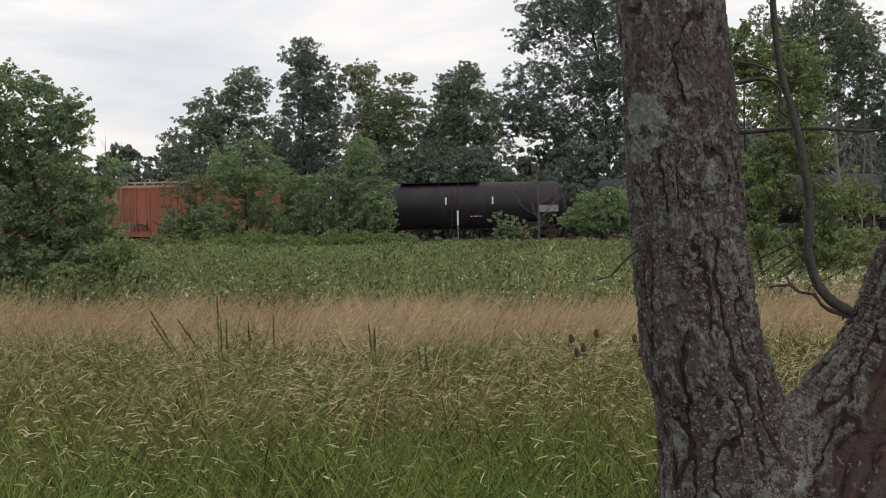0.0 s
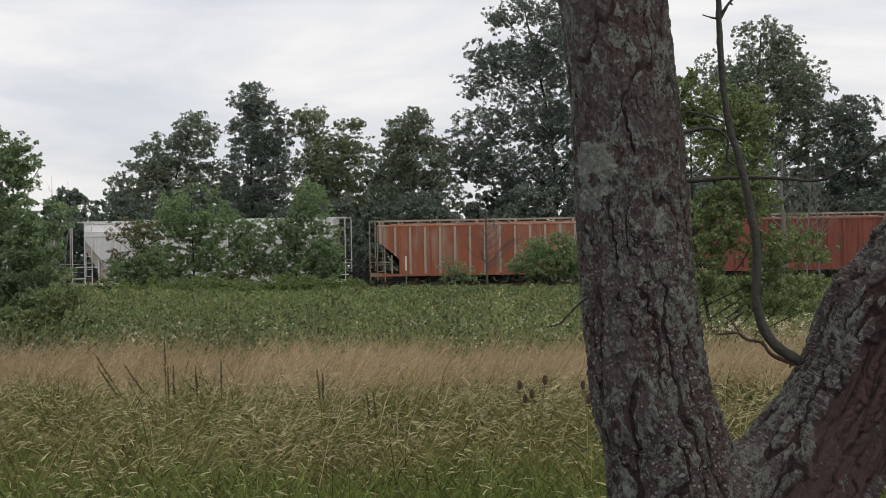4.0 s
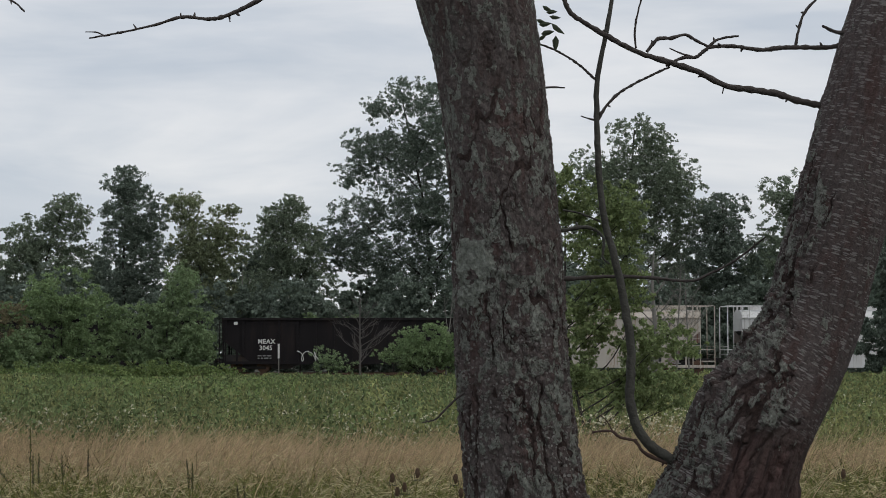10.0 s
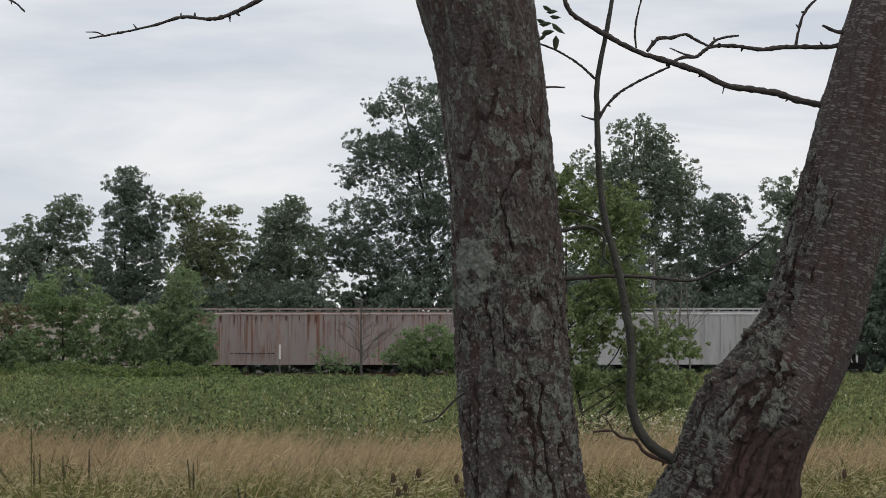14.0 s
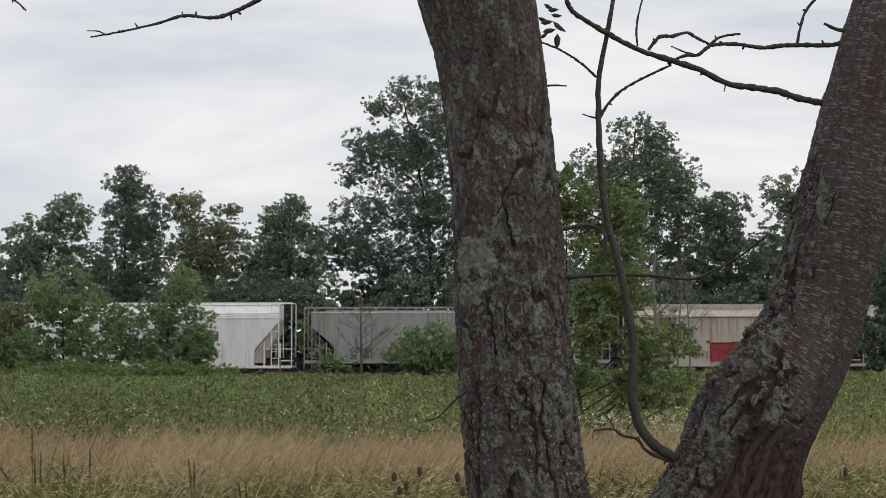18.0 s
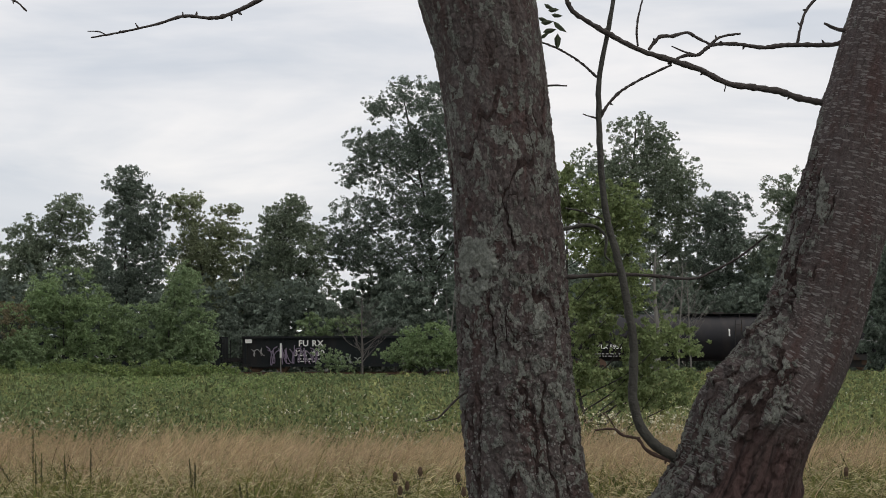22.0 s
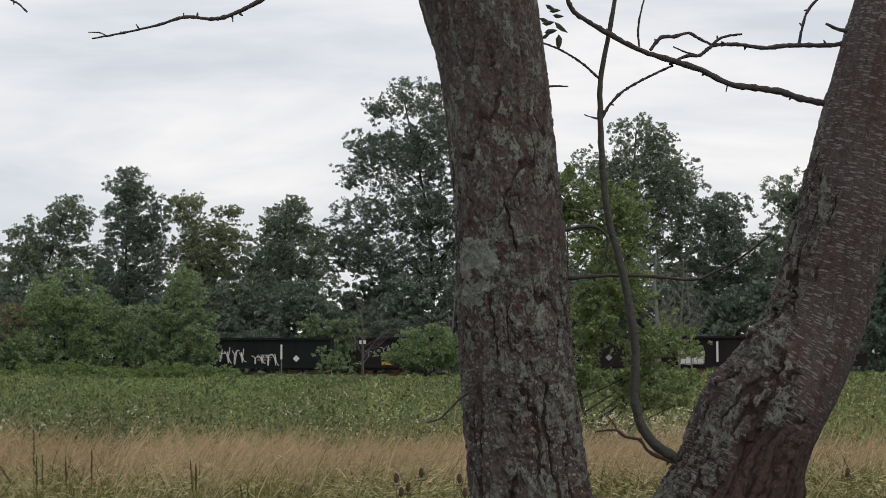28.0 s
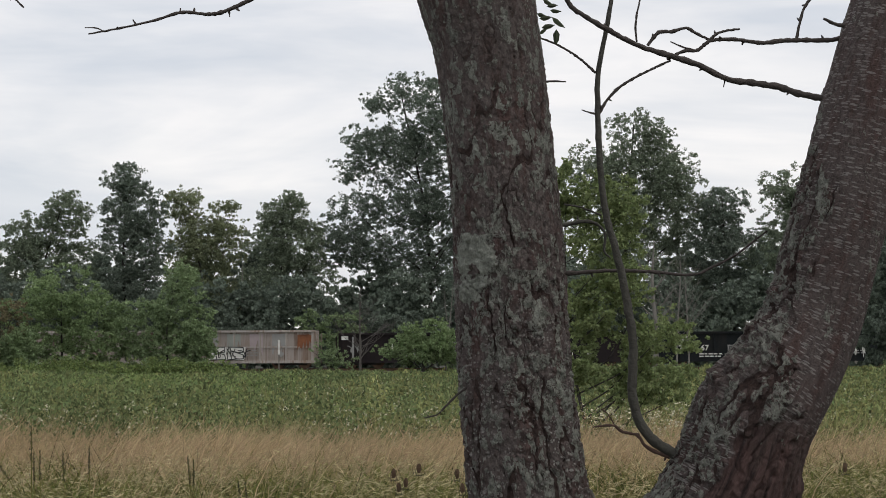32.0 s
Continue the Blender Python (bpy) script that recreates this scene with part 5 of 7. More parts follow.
def running_gear(car, L):
    """Two trucks with wheels, the couplers and the centre sill."""
    for k, x in enumerate((-L / 2 + 2.0, L / 2 - 2.0)):
        if "truck" not in PARTS:
            bm = bmesh.new()
            for y in (-1.02, 1.02):
                prism(bm, [(y - 0.06, 0.25), (y + 0.06, 0.25), (y + 0.06, 0.42), (y - 0.06, 0.42)], -1.1, 1.1)
                prism(bm, [(y - 0.07, 0.42), (y + 0.07, 0.42), (y + 0.07, 0.68), (y - 0.07, 0.68)], -0.45, 0.45)
            box(bm, -0.2, 0.2, -1.1, 1.1, 0.45, 0.75)
            truck = part("truck", bm, STEEL_DARK, car)
            PARTS["truck"] = truck
            truck.matrix_basis = pose(x, 0, 0)
        else:
            truck = shared("truck", PARTS["truck"], car, pose(x, 0, 0))
        for dx in (-0.88, 0.88):
            for y in (-0.76, 0.76):
                if "wheel" not in PARTS:
                    PARTS["wheel"] = part("wheel", wheel_mesh(), RAIL_STEEL, truck)
                    PARTS["wheel"].matrix_basis = pose(dx, y, 0)
                else:
                    shared("wheel", PARTS["wheel"], truck, pose(dx, y, 0))
    for s in (-1, 1):
        if "coupler" not in PARTS:
            bm = bmesh.new()
            box(bm, -0.1, 0.55, -0.1, 0.1, 0.72, 0.95)
            box(bm, 0.45, 0.7, -0.16, 0.16, 0.68, 0.99)
            PARTS["coupler"] = part("coupler", bm, STEEL_DARK, car)
            PARTS["coupler"].matrix_basis = pose(s * (L / 2 - 0.1), 0, 0, 0, 0, 0 if s > 0 else 180)
        else:
            shared("coupler", PARTS["coupler"], car, pose(s * (L / 2 - 0.1), 0, 0, 0, 0, 0 if s > 0 else 180))
    bm = bmesh.new()
    box(bm, -L / 2, L / 2, -0.3, 0.3, 0.68, 0.95)
    part("centre_sill", bm, STEEL_DARK, car)


def place_car(name, x_right, x_left, label, category):
    xc = (x_right + x_left) / 2
    car = empty(name, pose(xc, TRACK_Y, RAIL), label, category, "cars of the passing freight train")
    CARS.append((car, xc))
    return car, x_right - x_left


def side_sheet(bm, L, y, z0, z1, cut_x, cut_z, t=0.05, zv=None):
    """A side wall whose lower corners are cut away along the sloping hopper ends."""
    zv = z0 + 0.01 if zv is None else zv
    pts = [(-L / 2 + cut_x, z0), (L / 2 - cut_x, z0), (L / 2 - cut_x, zv), (L / 2, cut_z), (L / 2, z1), (-L / 2, z1), (-L / 2, cut_z), (-L / 2 + cut_x, zv)]
    a = [bm.verts.new((x, y - t / 2, z)) for x, z in pts]
    b = [bm.verts.new((x, y + t / 2, z)) for x, z in pts]
    bm.faces.new(a)
    bm.faces.new(b[::-1])
    for i in range(8):
        bm.faces.new((a[i], b[i], b[(i + 1) % 8], a[(i + 1) % 8]))


def covered_hopper(x_right, x_left, label, skin, style, trim=None, dark_end=True, rib_mat=None, roof_mat=None, full=False):
    """style: ribbed (flat posts), smooth (round sides and fluted eaves) or plain (short, smooth, with a top ledge)."""
    car, L = place_car("covered_hopper_car", x_right, x_left, label, "freight car")
    trim = trim or skin
    end = STEEL_DARK if dark_end else skin
    z0, z1, zr, cut_x, cut_z, zv = {"ribbed": (0.74, 3.88, 4.05, 1.5, 3.0, 1.75), "smooth": (0.42, 3.55, 4.58, 1.65, 3.45, 1.5), "plain": (0.5, 3.6, 4.32, 2.2, 2.8, 1.0)}[style]
    if full:
        cut_x, cut_z, zv = 0.6, 1.7, 1.1
    y = 1.6
    inset = {"ribbed": 0.6, "smooth": 0.95, "plain": 1.05}[style]
    B = L - 2 * inset
    for s in (-1, 1):
        bm = bmesh.new()
        side_sheet(bm, B, s * y, z0, z1, cut_x, cut_z, zv=zv)
        part("side_sheet", bm, skin, car)
    # sloping end sheets inside the cut corners, and the end walls above
    for s in (-1, 1):
        bm = bmesh.new()
        xa, xb = s * (B / 2 - cut_x - 0.1), s * (B / 2 - 0.05)
        v = [bm.verts.new(c) for c in ((xa, -1.5, min(zv, 1.0)), (xa, 1.5, min(zv, 1.0)), (xb, 1.5, cut_z), (xb, -1.5, cut_z))]
        bm.faces.new(v)
        ext = bmesh.ops.extrude_face_region(bm, geom=bm.faces[:])
        bmesh.ops.translate(bm, verts=[g for g in ext["geom"] if isinstance(g, bmesh.types.BMVert)], vec=(-s * 0.04, 0, 0.03))
        part("slope_sheet", bm, end, car)
        bm = bmesh.new()
        box(bm, xb - 0.03, xb + 0.03, -1.57, 1.57, cut_z, z1)
        part("end_wall", bm, skin, car)
    if style != "ribbed":
        for s in (-1, 1):
            for yy in (-1.42, 1.38):
                bm = bmesh.new()
                pts = ((B / 2 - 0.02, cut_z), (B / 2 - cut_x, zv), (B / 2 - cut_x, 0.62), (B / 2 - cut_x + 0.75, 0.62), (B / 2 - cut_x + 0.75, 1.3), (B / 2 - 0.02, cut_z - 0.75))
                a = [bm.verts.new((s * px, yy, pz)) for px, pz in pts]
                b = [bm.verts.new((s * px, yy + 0.04, pz)) for px, pz in pts]
                bm.faces.new(a)
                bm.faces.new(b[::-1])
                for i in range(6):
                    bm.faces.new((a[i], a[(i + 1) % 6], b[(i + 1) % 6], b[i]))
                bmesh.ops.recalc_face_normals(bm, faces=bm.faces[:])
                part("end_gusset", bm, P_CREAM if style == "smooth" else P_BROWN, car, "dull tan end gusset")
    # roof
    bm = bmesh.new()
    if style == "ribbed":
        prof = [(-1.66, z1), (-1.66, z1 + 0.08), (-1.2, zr), (1.2, zr), (1.66, z1 + 0.08), (1.66, z1)]
    elif style == "smooth":
        prof = [(-1.64, z1), (-1.66, z1 + 0.1), (-1.6, z1 + 0.13), (-1.62, z1 + 0.24), (-1.55, z1 + 0.27), (-1.57, z1 + 0.38), (-1.48, z1 + 0.42), (-1.2, zr - 0.18), (-0.7, zr - 0.03), (0.7, zr - 0.03),
                (1.2, zr - 0.18), (1.48, z1 + 0.42), (1.64, z1)]
    else:
        prof = [(-1.64, z1), (-1.72, z1 + 0.03), (-1.72, z1 + 0.1), (-1.55, z1 + 0.14), (-1.3, zr - 0.25), (-0.7, zr - 0.1), (0.7, zr - 0.1), (1.3, zr - 0.25), (1.55, z1 + 0.14), (1.72, z1 + 0.1), (1.64, z1)]
    prism(bm, prof, -B / 2, B / 2)
    part("roof", bm, roof_mat or skin, car)
    # hatch trough, running boards and their brackets
    zb = {"ribbed": zr + 0.26, "smooth": zr + 0.04, "plain": zr + 0.14}[style]
    bm = bmesh.new()
    box(bm, -B / 2 + 0.8, B / 2 - 0.8, -0.45, 0.45, zr - 0.1, zr + 0.1)
    part("hatch_cover", bm, trim, car)
    for yy in (-1.0, 1.0):
        bm = bmesh.new()
        box(bm, -L / 2 + 0.1, L / 2 - 0.1, yy - 0.2, yy + 0.2, zb, zb + 0.05)
        rb = part("running_board", bm, trim, car, "raised roof walkway")
        n = int(B / 1.3)
        for k in range(n + 1):
            key = "bracket" + style + trim.name
            m = pose(-B / 2 + 0.15 + k * (B - 0.3) / n, yy - 0.15, 0)
            if key not in PARTS:
                bb = bmesh.new()
                box(bb, -0.04, 0.04, -0.1, 0.1, z1 + 0.06, zb)
                PARTS[key] = part("bracket", bb, trim, rb)
                PARTS[key].matrix_basis = m
            else:
                b2 = shared("bracket", PARTS[key], rb, m)
    # ribs
    if style == "ribbed":
        rm = rib_mat or skin
        n = 19 if L > 16 else 13
        for s in (-1, 1):
            for k in range(n):
                x = -B / 2 + 0.25 + k * (B - 0.5) / (n - 1)
                if abs(x) > B / 2 - cut_x:
                    low = zv + (abs(x) - (B / 2 - cut_x)) / cut_x * (cut_z - zv)
                else:
                    low = z0
                key = "rib%s%.2f" % (rm.name, low)
                if key not in PARTS:
                    bb = bmesh.new()
                    box(bb, -0.07, 0.07, -0.05, 0.05, low, z1)
                    PARTS[key] = part("rib", bb, rm, car)
                    PARTS[key].matrix_basis = pose(x, s * (y + 0.05), 0)
                else:
                    shared("rib", PARTS[key], car, pose(x, s * (y + 0.05), 0))
    # side sills
    for s in (-1, 1):
        bm = bmesh.new()
        box(bm, -L / 2 + 0.15, L / 2 - 0.15, s * 1.56 - 0.09, s * 1.56 + 0.09, z0 - 0.16, z0 + 0.02)
        part("side_sill", bm, skin, car)
    # hopper bays below
    n = 4 if L > 16 else 3
    for k in range(n):
        c = -B / 2 + cut_x + 1.2 + k * (B - 2 * cut_x - 2.4) / (n - 1)
        bm = bmesh.new()
        w = 1.35
        top = [bm.verts.new((c + dx * w, dy * 1.3, z0 + 0.05)) for dx, dy in ((-1, -1), (1, -1), (1, 1), (-1, 1))]
        bot = [bm.verts.new((c + dx * 0.3, dy * 0.6, 0.3)) for dx, dy in ((-1, -1), (1, -1), (1, 1), (-1, 1))]
        bm.faces.new(bot[::-1])
        for i in range(4):
            bm.faces.new((top[i], bot[i], bot[(i + 1) % 4], top[(i + 1) % 4]))
        part("hopper_bay", bm, STEEL_DARK if style == "ribbed" else skin, car)
    # ladders, corner posts, end platforms
    for s in (-1, 1):
        for yy in (-1.58, 1.58):
            bm = bmesh.new()
            ladder(bm, s * (B / 2 - 0.28), yy, 0.25, zb if style != "ribbed" else z1, 0.5, 0.45, 0.03)
            part("ladder", bm, trim, car)
            bm = bmesh.new()
            bar(bm, (s * (L / 2 - 0.12), yy, 0.3), (s * (L / 2 - 0.12), yy, zb), 0.032)
            bar(bm, (s * (L / 2 - 0.12), yy, 1.55), (s * (B / 2 - 0.9), yy, 1.55), 0.03)
            bar(bm, (s * (B / 2 - 1.0), yy, z0 - 0.1), (s * (B / 2 - 1.0), yy, 2.0), 0.04)
            part("corner_post", bm, trim, car)
        bm = bmesh.new()
        box(bm, s * (L / 2 - 0.9), s * (L / 2 - 0.08), -1.5, 1.5, 0.72, 0.8)
        for z in (1.2, 1.75):
            bar(bm, (s * (L / 2 - 0.1), -1.55, z), (s * (L / 2 - 0.1), 1.55, z), 0.025)
        part("end_platform", bm, trim, car)
    running_gear(car, L)
    return car, -L / 2


def tank_car(x_right, x_left, label, skin):
    car, L = place_car("tank_car", x_right, x_left, label, "freight car")
    R, zc = 1.57, 2.26
    segs = 40
    H = L / 2 - 0.25
    path = [(-H + 0.62 * (1 - math.cos(a)), R * math.sin(a)) for a in np.linspace(0.04, math.pi / 2, 8)]
    path += [(x, R) for x in np.linspace(-H + 0.9, H - 0.9, 8)] + [(-px, r) for px, r in reversed(path)]
    ang = np.linspace(0, 2 * np.pi, segs, endpoint=False)
    v = np.array([(x, r * math.cos(a), zc + r * math.sin(a)) for x, r in path for a in ang])
    i = np.arange(len(v)).reshape(len(path), segs)
    f = np.stack([i[:-1], np.roll(i[:-1], -1, 1), np.roll(i[1:], -1, 1), i[1:]], -1).reshape(-1, 4)
    quick("tank", v, f, skin, car, smooth=True)
    bm = bmesh.new()
    box(bm, -2.7, 2.7, -0.85, 0.85, zc + R + 0.01, zc + R + 0.045)
    for x in (-2.6, -1.3, 0, 1.3, 2.6):
        for yy in (-0.88, 0.88):
            bar(bm, (x, yy, zc + R - 0.5), (x, yy, zc + R + 0.05), 0.025)
    part("top_platform", bm, STEEL_DARK, car)
    bm = bmesh.new()
    bmesh.ops.create_cone(bm, cap_ends=True, segments=16, radius1=0.4, radius2=0.38, depth=0.2, matrix=Matrix.Translation((0, 0, zc + R + 0.05)))
    part("manway", bm, STEEL_DARK, car)
    bm = bmesh.new()
    for yy in (-1.6, 1.6):
        ladder(bm, 1.1, yy, 0.4, zc + R - 0.4, 0.42, 0.36, 0.022)
    part("ladder", bm, STEEL_DARK, car)
    for s in (-1, 1):
        bm = bmesh.new()
        box(bm, s * (L / 2 - 2.8), s * (L / 2 - 1.2), -1.4, 1.4, 0.72, 1.1)
        part("saddle", bm, STEEL_DARK, car)
        bm = bmesh.new()
        box(bm, s * (L / 2 - 1.1), s * (L / 2 - 0.1), -1.5, 1.5, 0.8, 0.88)
        for yy in (-1.5, 1.5):
            bar(bm, (s * (L / 2 - 1.0), yy, 0.5), (s * (L / 2 - 1.0), yy, 1.9), 0.03)
            bar(bm, (s * (L / 2 - 0.15), yy, 0.5), (s * (L / 2 - 0.15), yy, 1.9), 0.03)
            bar(bm, (s * (L / 2 - 1.0), yy, 1.9), (s * (L / 2 - 0.15), yy, 1.9), 0.03)
        part("end_platform", bm, STEEL_DARK, car)
    for k, x in enumerate((-L / 2 + 1.3, -L / 2 + 4.9, 0.0 + 0.5, L / 2 - 5.0)):
        h = 0.8 if k == 0 else 0.5
        a0, a1 = 0.05, 0.05 + h / R
        bm = bmesh.new()
        last = None
        for a in np.linspace(a0, a1, 5):
            yy, zz = -(R + 0.012) * math.cos(a), zc + (R + 0.012) * math.sin(a)
            pair = (bm.verts.new((x - 0.05, yy, zz)), bm.verts.new((x + 0.05, yy, zz)))
            if last:
                bm.faces.new((last[0], last[1], pair[1], pair[0]))
            last = pair
        part("reflector_strip", bm, WHITE_MARK, car, "white reflective strip")
    running_gear(car, L)
    return car, -L / 2


def open_car(x_right, x_left, label, skin, top, name="gondola_car", ribs=13, rib_mat=None, slope=False, floor=0.62):
    """A gondola, or with sloping ends a coal hopper."""
    car, L = place_car(name, x_right, x_left, label, "freight car")
    B = L - 0.6 if not slope else L - 0.4
    cut_x, cut_z = (1.9, 2.2) if slope else (0.05, floor + 0.05)
    for s in (-1, 1):
        bm = bmesh.new()
        side_sheet(bm, B, s * 1.52, floor, top - 0.1, cut_x, cut_z)
        part("side_wall", bm, skin, car)
        bm = bmesh.new()
        prism(bm, [(s * 1.62 - 0.09, top - 0.14), (s * 1.62 + 0.07, top - 0.14), (s * 1.62 + 0.07, top), (s * 1.62 - 0.09, top)], -B / 2, B / 2)
        part("top_rail", bm, rib_mat or skin, car)
        bm = bmesh.new()
        box(bm, -B / 2, B / 2, s * 1.58 - 0.06, s * 1.58 + 0.06, floor - 0.12, floor + 0.06)
        part("side_sill", bm, rib_mat or skin, car)
        for k in range(ribs):
            x = -B / 2 + 0.2 + k * (B - 0.4) / (ribs - 1)
            low = floor if abs(x) < B / 2 - cut_x else floor + (abs(x) - B / 2 + cut_x) / cut_x * (cut_z - floor)
            key = "stake%s%.2f%.2f" % ((rib_mat or skin).name, top, low)
            m = pose(x, s * 1.58, 0)
            if key not in PARTS:
                bb = bmesh.new()
                box(bb, -0.075, 0.075, -0.055, 0.055, low, top - 0.1)
                PARTS[key] = part("stake", bb, rib_mat or skin, car)
                PARTS[key].matrix_basis = m
            else:
                shared("stake", PARTS[key], car, m)
    for s in (-1, 1):
        bm = bmesh.new()
        if slope:
            xa, xb = s * (B / 2 - cut_x), s * (B / 2 - 0.05)
            v = [bm.verts.new(c) for c in ((xa, -1.5, floor), (xa, 1.5, floor), (xb, 1.5, cut_z), (xb, -1.5, cut_z))]
            bm.faces.new(v)
            box(bm, xb - 0.03, xb + 0.03, -1.5, 1.5, cut_z, top - 0.1)
        else:
            box(bm, s * (B / 2 - 0.06), s * B / 2, -1.5, 1.5, floor, top - 0.12)
        part("end_wall", bm, skin, car)
        for yy in (-1.6, 1.6):
            bm = bmesh.new()
            ladder(bm, s * (B / 2 - 0.05), yy, 0.3, top - 0.2, 0.4, 0.36, 0.025)
            part("ladder", bm, skin, car)
        bm = bmesh.new()
        box(bm, s * (B / 2 - 0.5), s * (L / 2 - 0.05), -1.45, 1.45, 0.62, 0.7)
        if slope:
            for yy in (-1.5, 1.5):
                bar(bm, (s * (B / 2 - 0.1), yy, 0.5), (s * (B / 2 - 0.1), yy, cut_z), 0.06)
                bar(bm, (s * (B / 2 - 1.0), yy, 0.5), (s * (B / 2 - 1.0), yy, 1.5), 0.06)
        part("end_platform", bm, skin, car)
    bm = bmesh.new()
    box(bm, -B / 2 + 0.06, B / 2 - 0.06, -1.48, 1.48, floor - 0.05, floor + (0.02 if not slope else 0.5))
    part("floor_plate", bm, STEEL_DARK, car)
    if slope:
        for k in range(3):
            c = (k - 1) * (B - 6) / 2.4
            bm = bmesh.new()
            t = [bm.verts.new((c + dx * 1.5, dy * 1.4, floor)) for dx, dy in ((-1, -1), (1, -1), (1, 1), (-1, 1))]
            b = [bm.verts.new((c + dx * 0.35, dy * 1.2, 0.25)) for dx, dy in ((-1, -1), (1, -1), (1, 1), (-1, 1))]
            bm.faces.new(b[::-1])
            for i in range(4):
                bm.faces.new((t[i], b[i], b[(i + 1) % 4], t[(i + 1) % 4]))
            part("hopper_bay", bm, STEEL_DARK, car)
    running_gear(car, L)
    return car, -L / 2


# paints
P_TANK = paint("black_tank_paint", (0.016, 0.016, 0.019), (0.04, 0.032, 0.03), rough=0.5, spec=0.3, dirt_at=(0.5, 0.75))
P_RUST_PALE = paint("faded_rust_paint", (0.34, 0.11, 0.062), (0.22, 0.08, 0.045), vary=0.3, dirt_at=(0.42, 0.7), streak=((0.12, 0.045, 0.03), 0.75, 0.48))
P_RUST = paint("rust_red_paint", (0.29, 0.072, 0.045), (0.12, 0.045, 0.03), vary=0.3, dirt_at=(0.42, 0.7), streak=((0.09, 0.03, 0.022), 0.75, 0.48))
P_ORANGE = paint("orange_paint", (0.33, 0.10, 0.045), (0.36, 0.27, 0.2), vary=0.25, dirt_at=(0.48, 0.7), streak=((0.2, 0.075, 0.04), 0.7, 0.5))
P_CREAM_RIB = paint("cream_rib_paint", (0.42, 0.36, 0.29), (0.25, 0.12, 0.07), streak=((0.25, 0.12, 0.07), 0.5, 0.52))
P_WHITE = paint("white_paint", (0.68, 0.68, 0.67), (0.48, 0.46, 0.43), streak=((0.36, 0.34, 0.31), 0.6, 0.52))
P_BRIGHT = paint("bright_white_paint", (0.82, 0.82, 0.82), (0.62, 0.61, 0.6), streak=((0.5, 0.49, 0.47), 0.6, 0.52))
P_GREY = paint("light_grey_paint", (0.46, 0.46, 0.455), (0.34, 0.32, 0.3), streak=((0.27, 0.24, 0.21), 0.7, 0.5))
P_GREY2 = paint("mid_grey_paint", (0.33, 0.325, 0.32), (0.24, 0.22, 0.2), streak=((0.19, 0.16, 0.14), 0.7, 0.5))
P_BROWN = paint("brownish_grey_paint", (0.3, 0.255, 0.24), (0.3, 0.12, 0.06), vary=0.25, dirt_at=(0.55, 0.8), streak=((0.2, 0.085, 0.05), 0.85, 0.46))
P_CREAM = paint("cream_paint", (0.5, 0.46, 0.4), (0.33, 0.26, 0.2), dirt_at=(0.5, 0.75), streak=((0.27, 0.17, 0.1), 0.7, 0.5))
P_COAL = paint("black_hopper_paint", (0.016, 0.014, 0.015), (0.03, 0.022, 0.02), rough=0.8, spec=0.15)
P_GOND = paint("black_gondola_paint", (0.014, 0.017, 0.018), (0.028, 0.026, 0.024), rough=0.8, spec=0.15)
P_GOND_RED = paint("dark_gondola_paint", (0.02, 0.016, 0.017), (0.035, 0.026, 0.024), rough=0.8, spec=0.15)
P_WEATHER_RIB = paint("pale_weathered_paint", (0.4, 0.37, 0.34), (0.25, 0.17, 0.12), vary=0.3, streak=((0.22, 0.13, 0.08), 0.7, 0.48))
P_WEATHER = paint("weathered_grey_paint", (0.33, 0.29, 0.26), (0.22, 0.13, 0.08), vary=0.3, streak=((0.16, 0.1, 0.07), 0.8, 0.46))


